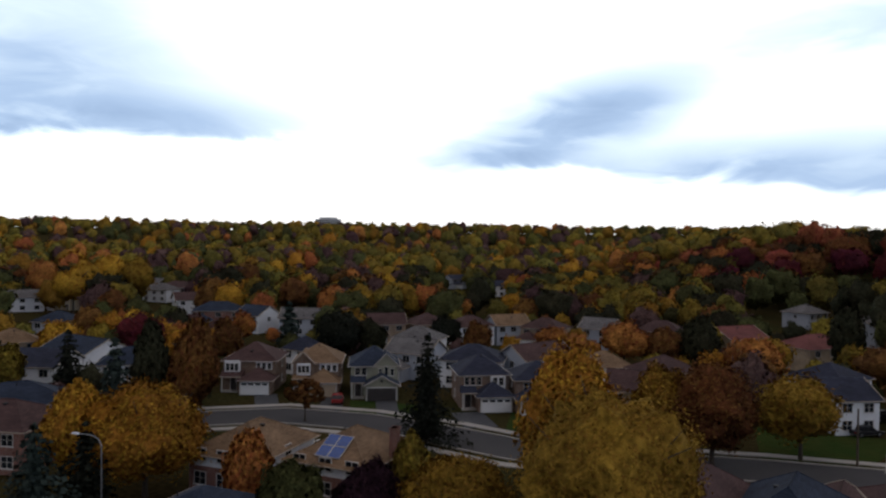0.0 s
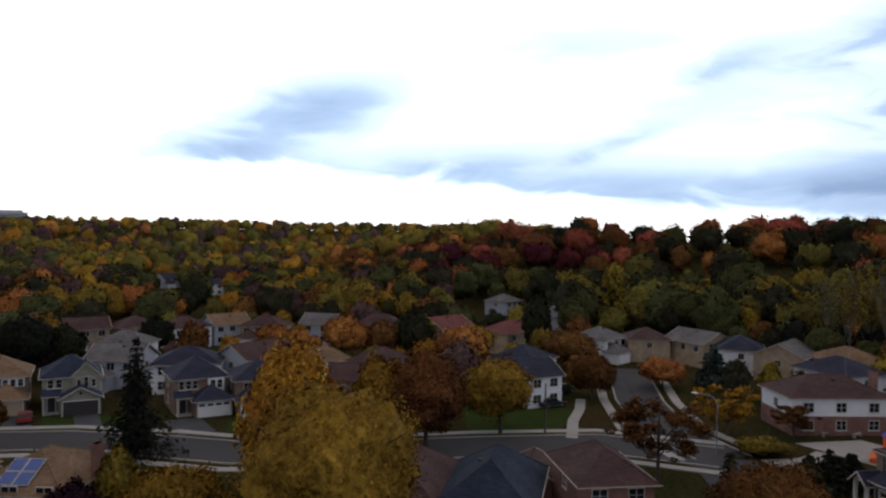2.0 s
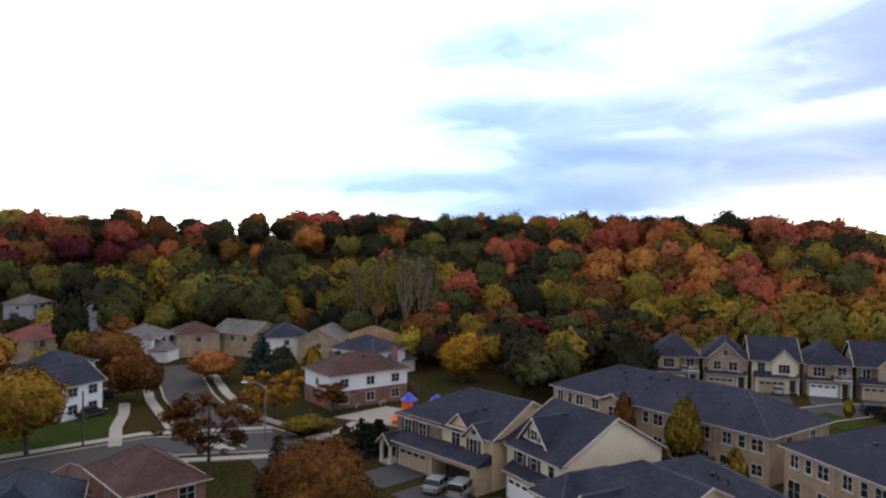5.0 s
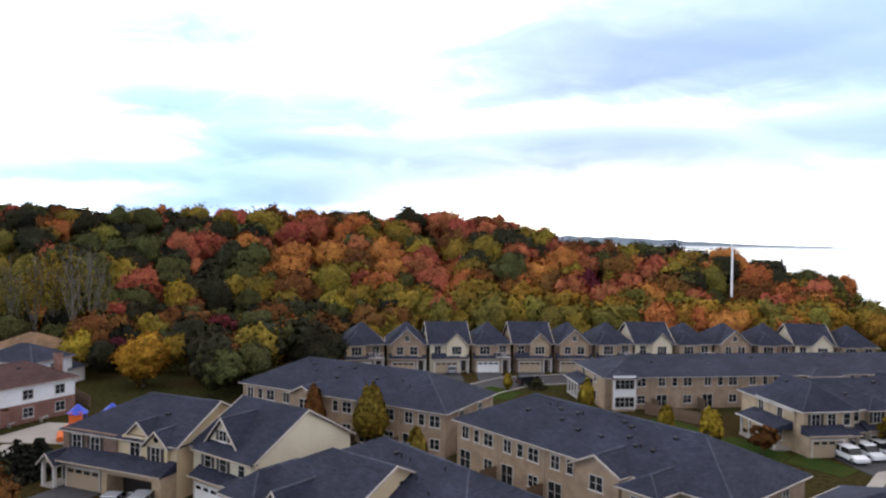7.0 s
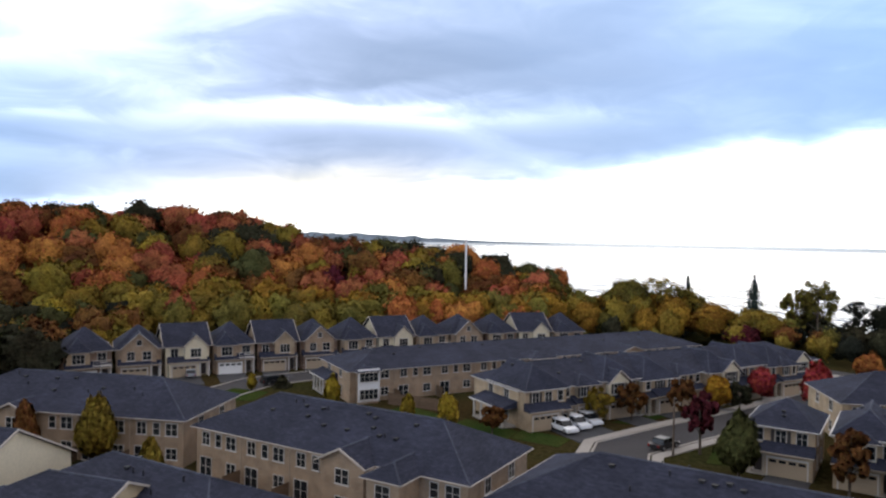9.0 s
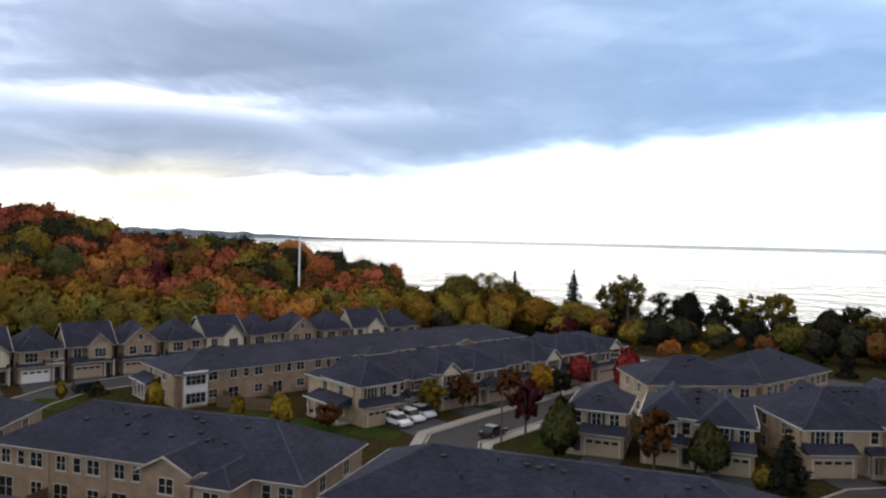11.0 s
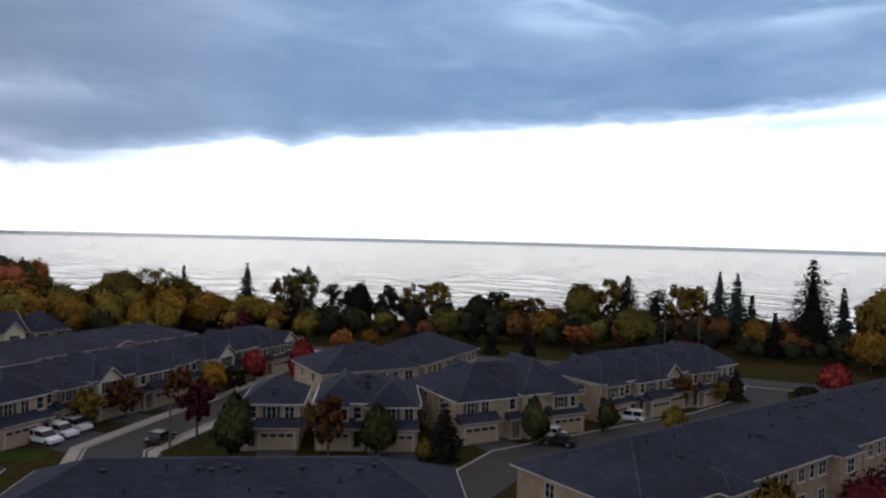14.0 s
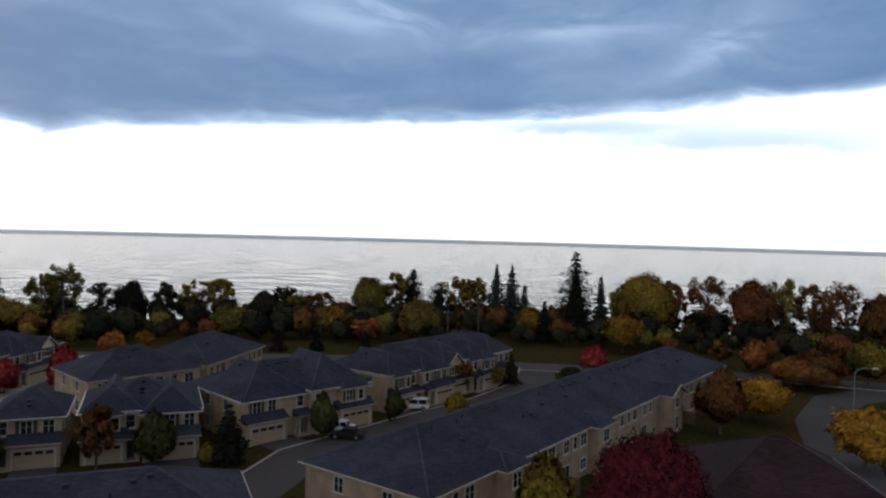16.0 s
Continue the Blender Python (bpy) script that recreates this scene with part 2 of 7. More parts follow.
def shingle_material(name, color):
    """Asphalt shingles: courses up the slope, tabs of uneven tone, faded patches."""
    m = bpy.data.materials.new(name)
    m.use_nodes = True
    nt = m.node_tree
    bsdf = nt.nodes["Principled BSDF"]
    bsdf.inputs["Roughness"].default_value = 0.85
    bsdf.inputs["Specular IOR Level"].default_value = 0.12
    tc = nt.nodes.new("ShaderNodeTexCoord")
    sep = nt.nodes.new("ShaderNodeSeparateXYZ")
    nt.links.new(tc.outputs["Object"], sep.inputs[0])
    add = nt.nodes.new("ShaderNodeMath")
    nt.links.new(sep.outputs[0], add.inputs[0])
    nt.links.new(sep.outputs[1], add.inputs[1])
    com = nt.nodes.new("ShaderNodeCombineXYZ")
    nt.links.new(add.outputs[0], com.inputs[0])
    nt.links.new(sep.outputs[2], com.inputs[1])
    br = nt.nodes.new("ShaderNodeTexBrick")
    br.inputs["Scale"].default_value = 1.0
    br.inputs["Brick Width"].default_value = 0.6
    br.inputs["Row Height"].default_value = 0.09
    br.inputs["Mortar Size"].default_value = 0.006
    br.inputs["Color1"].default_value = (*[c * 1.18 for c in color], 1)
    br.inputs["Color2"].default_value = (*[c * 0.82 for c in color], 1)
    br.inputs["Mortar"].default_value = (*[c * 0.5 for c in color], 1)
    nt.links.new(com.outputs[0], br.inputs["Vector"])
    last = br.outputs[0]
    for sc, lo, hi in ((0.25, 0.75, 1.25), (2.5, 0.85, 1.15)):
        n = nt.nodes.new("ShaderNodeTexNoise")
        n.inputs["Scale"].default_value = sc
        n.inputs["Detail"].default_value = 5
        nt.links.new(tc.outputs["Object"], n.inputs["Vector"])
        mr = nt.nodes.new("ShaderNodeMapRange")
        mr.inputs[1].default_value, mr.inputs[2].default_value, mr.inputs[3].default_value, mr.inputs[4].default_value = 0.3, 0.7, lo, hi
        nt.links.new(n.outputs[0], mr.inputs[0])
        hs = nt.nodes.new("ShaderNodeHueSaturation")
        nt.links.new(last, hs.inputs["Color"])
        nt.links.new(mr.outputs[0], hs.inputs["Value"])
        last = hs.outputs[0]
    nt.links.new(last, bsdf.inputs["Base Color"])
    return m


def leaf_material(name, color, second):
    # a little blue is mixed into the leaves for the bluish haze in shadows
    color, second = [(c[0], c[1], c[2] * 1.05 + 0.002) for c in (color, second)]
    return material(name, color, rough=0.85, vary=0.48, scale=0.13, second=second, fine=13.0, per_object=0.12, island=0.20, spec=0.02, bump=0.9, depth=0.6)


M = {
    "slate": shingle_material("slate_shingles", (0.031, 0.034, 0.054)),
    "brown_roof": shingle_material("brown_shingles", (0.078, 0.044, 0.042)),
    "tan_roof": shingle_material("tan_shingles", (0.20, 0.125, 0.075)),
    "red_roof": shingle_material("red_shingles", (0.17, 0.060, 0.055)),
    "maroon_roof": shingle_material("maroon_shingles", (0.030, 0.018, 0.021)),
    "grey_roof": shingle_material("grey_shingles", (0.14, 0.13, 0.13)),
    "navy_roof": shingle_material("navy_shingles", (0.028, 0.037, 0.060)),
    "tan_brick": brick_material("tan_brick", (0.36, 0.245, 0.160), (0.29, 0.195, 0.130), (0.34, 0.29, 0.23)),
    "sand_brick": brick_material("sand_brick", (0.42, 0.305, 0.195), (0.35, 0.25, 0.16), (0.38, 0.32, 0.25)),
    "brown_brick": brick_material("brown_brick", (0.20, 0.115, 0.075), (0.15, 0.085, 0.060), (0.26, 0.22, 0.18)),
    "red_brick": brick_material("red_brick", (0.23, 0.085, 0.060), (0.17, 0.065, 0.050), (0.28, 0.22, 0.19)),
    "stucco": material("cream_stucco", (0.58, 0.46, 0.30), 0.9, 0.08, 0.6, bump=0.2, fine=20, object_space=True),
    "cream_siding": material("cream_siding", (0.66, 0.58, 0.43), 0.7, 0.08, 0.5, object_space=True),
    "white_siding": material("white_siding", (0.74, 0.74, 0.76), 0.6, 0.07, 0.4, object_space=True),
    "grey_siding": material("grey_siding", (0.40, 0.42, 0.47), 0.7, 0.08, 0.4, object_space=True),
    "trim": material("white_trim", (0.58, 0.55, 0.52), 0.5, 0.06, 0.8, object_space=True),
    "tan_trim": material("tan_trim", (0.40, 0.33, 0.26), 0.6, 0.08, 0.8, object_space=True),
    "dark_trim": material("dark_trim", (0.05, 0.042, 0.04), 0.5, 0.15, 0.8, object_space=True),
    "vent": material("black_vent", (0.012, 0.012, 0.015), 0.6, 0.15, 0.8, object_space=True),
    "garage_tan": material("tan_garage_door", (0.42, 0.325, 0.23), 0.5, 0.05, 0.8, object_space=True),
    "garage_white": material("white_garage_door", (0.78, 0.77, 0.76), 0.5, 0.05, 0.8, object_space=True),
    "ridge": shingle_material("slate_ridge", (0.060, 0.066, 0.090)),
    "sage_siding": material("sage_siding", (0.26, 0.25, 0.19), 0.7, 0.08, 0.5, object_space=True),
    "gutter": material("beige_gutter", (0.44, 0.385, 0.34), 0.5, 0.08, 0.8, object_space=True),
    "glass": material("window_glass", (0.018, 0.020, 0.024), 0.12, 0.2, 0.3, spec=0.4),
    "asphalt": material("asphalt", (0.066, 0.062, 0.064), 0.9, 0.14, 0.12, fine=60, spec=0.12),
    "drive": material("driveway_asphalt", (0.060, 0.060, 0.066), 0.85, 0.2, 0.3, fine=30),
    "concrete": material("concrete", (0.36, 0.33, 0.30), 0.9, 0.10, 0.3, fine=30, spec=0.1),
    "grass": material("grass", (0.028, 0.048, 0.013), 0.95, 0.35, 0.22, fine=25, second=(0.042, 0.052, 0.015), spec=0.0),
    "soil": material("ground_cover", (0.034, 0.034, 0.013), 0.95, 0.35, 0.05, fine=30, second=(0.046, 0.032, 0.014), bump=0.4, spec=0.0),
    "mulch": material("mulch", (0.06, 0.038, 0.024), 0.95, 0.3, 0.8),
    "bark": material("bark", (0.085, 0.065, 0.050), 0.9, 0.3, 1.5, object_space=True),
    "grey_bark": material("grey_bark", (0.15, 0.13, 0.11), 0.9, 0.3, 1.5, object_space=True),
    "fence": material("fence_boards", (0.16, 0.105, 0.070), 0.85, 0.3, 1.2, object_space=True),
    "grey_metal": material("galvanised_metal", (0.30, 0.31, 0.33), 0.45, 0.12, 1.0, metal=0.7, object_space=True),
    "pole_wood": material("pole_wood", (0.12, 0.09, 0.07), 0.9, 0.25, 1.0, object_space=True),
    "white_paint": material("white_paint", (0.80, 0.80, 0.82), 0.35, 0.05, 1.0, object_space=True),
    "car_white": material("white_car_paint", (0.80, 0.82, 0.86), 0.22, 0.03, 1.0, spec=0.6, object_space=True),
    "car_black": material("black_car_paint", (0.018, 0.018, 0.021), 0.35, 0.1, 1.0, spec=0.25, object_space=True),
    "car_red": material("red_car_paint", (0.25, 0.02, 0.02), 0.22, 0.05, 1.0, spec=0.6, object_space=True),
    "car_silver": material("silver_car_paint", (0.35, 0.38, 0.42), 0.25, 0.05, 1.0, metal=0.4, object_space=True),
    "tyre": material("tyre_rubber", (0.02, 0.02, 0.02), 0.9, 0.2, 3.0, object_space=True),
    "blue_plastic": material("blue_plastic", (0.035, 0.07, 0.50), 0.4, 0.08, 1.0, object_space=True),
    "orange_plastic": material("orange_plastic", (0.75, 0.16, 0.04), 0.4, 0.08, 1.0, object_space=True),
    "solar": material("solar_cells", (0.02, 0.07, 0.28), 0.12, 0.2, 1.0, spec=0.7, object_space=True),
    "stone": material("stone_veneer", (0.42, 0.36, 0.29), 0.9, 0.25, 1.8, bump=0.5, object_space=True),
    # pale tone of reflected sky at the skyline is put into this base colour
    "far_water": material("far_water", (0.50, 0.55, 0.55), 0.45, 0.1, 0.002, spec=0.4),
    # haze over the bay is painted into the land's colour
    "haze_land": material("distant_hazed_land", (0.20, 0.24, 0.28), 0.95, 0.2, 0.01),
}
LEAF = {
    "gold": leaf_material("gold_leaves", (0.44, 0.215, 0.024), (0.32, 0.160, 0.022)),
    "olive": leaf_material("olive_leaves", (0.25, 0.165, 0.024), (0.155, 0.120, 0.024)),
    "yellow": leaf_material("yellow_leaves", (0.33, 0.230, 0.026), (0.24, 0.165, 0.026)),
    "orange": leaf_material("orange_leaves", (0.42, 0.155, 0.040), (0.29, 0.100, 0.032)),
    "red": leaf_material("red_leaves", (0.36, 0.088, 0.050), (0.25, 0.080, 0.036)),
    "crimson": leaf_material("crimson_leaves", (0.115, 0.020, 0.026), (0.080, 0.020, 0.022)),
    "brown": leaf_material("russet_leaves", (0.165, 0.070, 0.020), (0.110, 0.048, 0.017)),
    "green": leaf_material("green_leaves", (0.075, 0.080, 0.026), (0.060, 0.058, 0.020)),
    "dark": leaf_material("dark_green_leaves", (0.034, 0.036, 0.018), (0.036, 0.032, 0.016)),
    "spruce": leaf_material("spruce_needles", (0.044, 0.058, 0.046), (0.028, 0.040, 0.032)),
    "black": leaf_material("pine_needles", (0.021, 0.022, 0.013), (0.014, 0.016, 0.010)),
    "mauve": leaf_material("purple_brown_leaves", (0.110, 0.062, 0.052), (0.080, 0.044, 0.040)),
    "scarlet": leaf_material("scarlet_leaves", (0.42, 0.052, 0.048), (0.30, 0.038, 0.036)),
    # olive darkened to put backlight shade on the bluff trees; used in the woods too
    "moss": leaf_material("moss_green_leaves", (0.165, 0.132, 0.026), (0.115, 0.102, 0.024)),
    "amber": leaf_material("amber_leaves", (0.28, 0.150, 0.021), (0.21, 0.115, 0.019)),
    "purple": leaf_material("purple_leaves", (0.035, 0.016, 0.020), (0.024, 0.013, 0.016)),
}

water_mat = bpy.data.materials.new("lake_water")
water_mat.use_nodes = True


def build_water_material():
    nt = water_mat.node_tree
    b = nt.nodes["Principled BSDF"]
    b.inputs["Base Color"].default_value = (0.07, 0.085, 0.085, 1)
    b.inputs["Roughness"].default_value = 0.09
    b.inputs["IOR"].default_value = 1.33
    geo = nt.nodes.new("ShaderNodeNewGeometry")
    def ripples(scale, turn, detail):
        mp = nt.nodes.new("ShaderNodeMapping")
        mp.inputs["Rotation"].default_value = (0, 0, radians(turn))
        mp.inputs["Scale"].default_value = (*scale, 1)
        nt.links.new(geo.outputs["Position"], mp.inputs["Vector"])
        n = nt.nodes.new("ShaderNodeTexNoise")
        n.inputs["Scale"].default_value = 1.0
        n.inputs["Detail"].default_value = detail
        nt.links.new(mp.outputs[0], n.inputs["Vector"])
        return n.outputs[0]
    gust = nt.nodes.new("ShaderNodeMapRange")
    gust.inputs[1].default_value, gust.inputs[2].default_value, gust.inputs[3].default_value, gust.inputs[4].default_value = 0.38, 0.62, 0.12, 1.7
    nt.links.new(ripples((0.022, 0.045), 55, 3.0), gust.inputs[0])
    mul = nt.nodes.new("ShaderNodeMath")
    mul.operation = "MULTIPLY"
    nt.links.new(ripples((0.10, 0.22), 40, 2.0), mul.inputs[0])
    nt.links.new(gust.outputs[0], mul.inputs[1])
    bn = nt.nodes.new("ShaderNodeBump")
    bn.inputs["Strength"].default_value = 1.0
    bn.inputs["Distance"].default_value = 2.4
    nt.links.new(mul.outputs[0], bn.inputs["Height"])
    nt.links.new(bn.outputs[0], b.inputs["Normal"])


build_water_material()

# ---------------------------------------------------------------- building blocks
def mesh_of(name, verts, faces, mats, indices=None, smooth=False):
    me = bpy.data.meshes.new(name)
    me.from_pydata([tuple(v) for v in verts], [], [tuple(f) for f in faces])
    for m in mats:
        me.materials.append(m)
    if indices is not None:
        me.polygons.foreach_set("material_index", indices)
    if smooth:
        me.polygons.foreach_set("use_smooth", [True] * len(me.polygons))
    me.update()
    return me


def bm_mesh(name, bm, mat):
    me = bpy.data.meshes.new(name)
    bm.normal_update()
    bm.to_mesh(me)
    bm.free()
    me.materials.append(mat)
    return me


def part(name, bm, mat, parent, label=""):
    ob = new(name, bm_mesh(name, bm, mat))
    ob.parent = parent
    return tagged(ob, label)


def mesh_part(name, me, parent, m=None, label=""):
    ob = new(name, me)
    ob.parent = parent
    if m is not None:
        ob.matrix_basis = m
    return tagged(ob, label)


def thing(name, m, label, category, group="", kind=""):
    ob = new(name)
    ob.empty_display_size = 0.5
    ob.matrix_basis = m
    return tagged(ob, label, category, group, kind)


def box(bm, x0, x1, y0, y1, z0, z1):
    v = [bm.verts.new(p) for p in ((x0, y0, z0), (x1, y0, z0), (x1, y1, z0), (x0, y1, z0),
                                   (x0, y0, z1), (x1, y0, z1), (x1, y1, z1), (x0, y1, z1))]
    for f in ((0, 3, 2, 1), (4, 5, 6, 7), (0, 1, 5, 4), (1, 2, 6, 5), (2, 3, 7, 6), (3, 0, 4, 7)):
        bm.faces.new([v[i] for i in f])
    return bm


def box_bm(*a):
    return box(bmesh.new(), *a)


def prism(bm, outline, h0, h1, axis="z"):
    """Extrudes an outline of 2D points along an axis: z (x, y), y (x, z) or x (y, z)."""
    def at(p, h):
        return {"z": (p[0], p[1], h), "y": (p[0], h, p[1]), "x": (h, p[0], p[1])}[axis]
    a = [bm.verts.new(at(p, h0)) for p in outline]
    b = [bm.verts.new(at(p, h1)) for p in outline]
    n = len(outline)
    bm.faces.new(a)
    bm.faces.new(b[::-1])
    for i in range(n):
        bm.faces.new((a[i], b[i], b[(i + 1) % n], a[(i + 1) % n]))
    bmesh.ops.recalc_face_normals(bm, faces=bm.faces)
    return bm


def tube(bm, p0, p1, r0, r1, sides=8):
    p0, p1 = Vector(p0), Vector(p1)
    q = (p1 - p0).to_track_quat("Z", "Y")
    rings = []
    for p, r in ((p0, r0), (p1, r1)):
        rings.append([bm.verts.new(p + q @ Vector((r * math.cos(6.28318 * i / sides), r * math.sin(6.28318 * i / sides), 0))) for i in range(sides)])
    for i in range(sides):
        bm.faces.new((rings[0][i], rings[0][(i + 1) % sides], rings[1][(i + 1) % sides], rings[1][i]))
    bm.faces.new(rings[0][::-1])
    bm.faces.new(rings[1])
    return bm


def smoothstep(a, b, x):
    t = np.clip((x - a) / (b - a), 0, 1)
    return t * t * (3 - 2 * t)


# ---------------------------------------------------------------- ground and lake
LAKE_Z = -13.0


def shore_distance(az):
    return np.interp(az, [80, 90, 97, 103, 110, 118, 130, 150, 170, 200, 225, 250],
                     [2600, 1500, 470, 400, 330, 275, 250, 240, 245, 265, 420, 2600])


def terrain(x, y):
    """Height of the land: flat streets, a wooded rise, a far slope, and a bluff down to the lake."""
    x, y = np.asarray(x, float), np.asarray(y, float)
    d = np.hypot(x, y)
    az = np.degrees(np.arctan2(x, y))
    az = np.where(az < -100, az + 360, az)
    rise = smoothstep(8, 26, az) * (1 - smoothstep(83, 92.5, az))
    start = np.interp(az, [10, 30, 45, 60, 90, 110], [300, 260, 215, 175, 170, 175])
    hill = 23.0 * rise * smoothstep(start, start + 160, d)
    hump = 9.0 * smoothstep(84, 92, az) * (1 - smoothstep(100, 112, az)) * smoothstep(185, 290, d)
    far = 38.0 * (1 - smoothstep(25, 60, np.abs(az + 2))) * smoothstep(380, 1500, d)
    ripple = 0.8 * np.sin(x * 0.013 + 1.0) * np.sin(y * 0.011) * smoothstep(200, 400, d) * (1 - smoothstep(450, 800, d))
    z = np.maximum(hill + hump, far) + ripple
    s = shore_distance(az)
    k = smoothstep(s - 22, s + 6, d)
    return z * (1 - k) + (LAKE_Z - 4) * k


def ground_z(x, y):
    return float(terrain(x, y))


def build_ground():
    rings = [0, 12, 25, 40, 60, 80, 100, 120, 140] + list(np.arange(155, 420, 12)) + list(np.geomspace(430, 4900, 34))
    n = 240
    ang = np.radians(np.arange(n) * 360 / n)
    verts = [(0, 0, 0)]
    for r in rings[1:]:
        xs, ys = r * np.sin(ang), r * np.cos(ang)
        verts += list(zip(xs, ys, terrain(xs, ys)))
    faces = [(0, 1 + (i + 1) % n, 1 + i) for i in range(n)]
    for k in range(len(rings) - 2):
        a, b = 1 + k * n, 1 + (k + 1) * n
        faces += [(a + i, a + (i + 1) % n, b + (i + 1) % n, b + i) for i in range(n)]
    ob = new("ground", mesh_of("ground", verts, faces, [M["soil"]], smooth=True))
    tagged(ob, "dark grass and leaf-strewn ground under streets and woods", "ground", kind="structure")
    # the lake, from under the bluff to the skyline
    a0, a1, m = 78, 262, 90
    angs = np.radians(np.linspace(a0, a1, m))
    radii = [150, 260, 420, 700, 1200, 2000, 2950, 4950]
    v, f = [], []
    for r in radii:
        v += [(r * math.sin(a), r * math.cos(a), LAKE_Z) for a in angs]
    for k in range(len(radii) - 1):
        f += [(k * m + i, (k + 1) * m + i, (k + 1) * m + i + 1, k * m + i + 1) for i in range(m - 1)]
    # the last ring takes the paler colour that stands in for the far sheen
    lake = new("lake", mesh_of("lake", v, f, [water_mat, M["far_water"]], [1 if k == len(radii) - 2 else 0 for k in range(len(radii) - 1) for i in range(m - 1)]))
    tagged(lake, "wide pale lake with small wind ripples", "lake", kind="structure")
    # low headland across the bay
    v, f = [], []
    steps = np.linspace(84, 109, 60)
    for i, az in enumerate(steps):
        a = radians(az)
        top = LAKE_Z + 2 + 36 * (1 - smoothstep(92, 109, az)) + 9 * noise.noise(Vector((az * 0.9, 0, 0))) * (1 - smoothstep(100, 108, az))
        for r, z in ((3600, LAKE_Z - 1), (3620, top * 0.8), (3800, top), (4300, LAKE_Z - 1)):
            v.append((r * math.sin(a), r * math.cos(a), z))
    for i in range(len(steps) - 1):
        f += [(i * 4 + k, i * 4 + k + 1, i * 4 + 5 + k, i * 4 + 4 + k) for k in range(3)]
    head = new("headland", mesh_of("headland", v, f, [M["haze_land"]]))
    tagged(head, "low headland across the bay, coloured blue-grey for haze", "headland", kind="structure")


build_ground()


def strip(name, pts, width, z, mat, label, category, height=0.0, parent=None):
    """A band along a line of points: a road, a pavement or a kerb with real thickness."""
    pts = [Vector((p[0], p[1])) for p in pts]
    dense = [pts[0]]
    for a, b in zip(pts, pts[1:]):
        n = max(1, int((b - a).length / 6))
        dense += [a + (b - a) * (k + 1) / n for k in range(n)]
    bm = bmesh.new()
    rows = []
    for i, p in enumerate(dense):
        t = (dense[min(i + 1, len(dense) - 1)] - dense[max(i - 1, 0)]).normalized()
        nrm = Vector((-t.y, t.x)) * width / 2
        zz = z
        rows.append([bm.verts.new((q.x, q.y, ground_z(q.x, q.y) + h)) for q, h in
                     ((p + nrm, -0.2), (p + nrm, zz), (p - nrm, zz), (p - nrm, -0.2))])
    for a, b in zip(rows, rows[1:]):
        for k in range(3):
            bm.faces.new((a[k], a[k + 1], b[k + 1], b[k]))
    bm.faces.new(rows[0][::-1])
    bm.faces.new(rows[-1])
    bmesh.ops.recalc_face_normals(bm, faces=bm.faces)
    ob = new(name, bm_mesh(name, bm, mat))
    return tagged(ob, label, category, kind="structure")


def area(name, pts, z, mat, label, category):
    """A flat patch with an outline and a little thickness."""
    bm = bmesh.new()
    prism(bm, pts, -0.2, z)
    ob = new(name, bm_mesh(name, bm, mat))
    return tagged(ob, label, category, kind="structure")


# ---------------------------------------------------------------- roofs, windows, doors
WINDOWS = {}


def window_meshes(w, h, panes, arched=False):
    key = (round(w, 2), round(h, 2), panes, arched)
    if key not in WINDOWS:
        t = 0.065
        bm = bmesh.new()
        rings = []
        for e, y in ((t, -0.06), (0.0, -0.06), (0.0, 0.05), (t, 0.05)):
            rings.append([bm.verts.new(p) for p in ((-w / 2 - e, y, -e), (w / 2 + e, y, -e), (w / 2 + e, y, h + e), (-w / 2 - e, y, h + e))])
        for r in range(4):
            for i in range(4):
                p, q = rings[r], rings[(r + 1) % 4]
                bm.faces.new((p[i], p[(i + 1) % 4], q[(i + 1) % 4], q[i]))
        bmesh.ops.recalc_face_normals(bm, faces=bm.faces)
        frame_me = bm_mesh("window_frame", bm, M["trim"])
        pane_me = bm_mesh("pane", box_bm(-w / 2, w / 2, -0.012, 0.02, 0, h), M["glass"])
        bar_me = bm_mesh("mullion", box_bm(-0.03, 0.03, -0.045, 0.03, 0, h), M["trim"])
        rail_me = bm_mesh("transom", box_bm(-w / 2, w / 2, -0.03, 0.03, h * 0.52 - 0.02, h * 0.52 + 0.02), M["trim"])
        sill_me = bm_mesh("window_sill", box_bm(-w / 2 - 0.16, w / 2 + 0.16, -0.12, 0.05, -t - 0.065, -t - 0.003), M["trim"])
        WINDOWS[key] = (frame_me, pane_me, bar_me, rail_me, sill_me)
    return WINDOWS[key]


def face_matrix(face, a, b, z):
    """a: along the face, b: the face's own position. front looks to -y, back to +y, left to -x, right to +x."""
    if face == "front":
        return pose(a, b, z)
    if face == "back":
        return pose(a, b, z, 0, 0, 180)
    if face == "left":
        return pose(b, a, z, 0, 0, -90)
    return pose(b, a, z, 0, 0, 90)


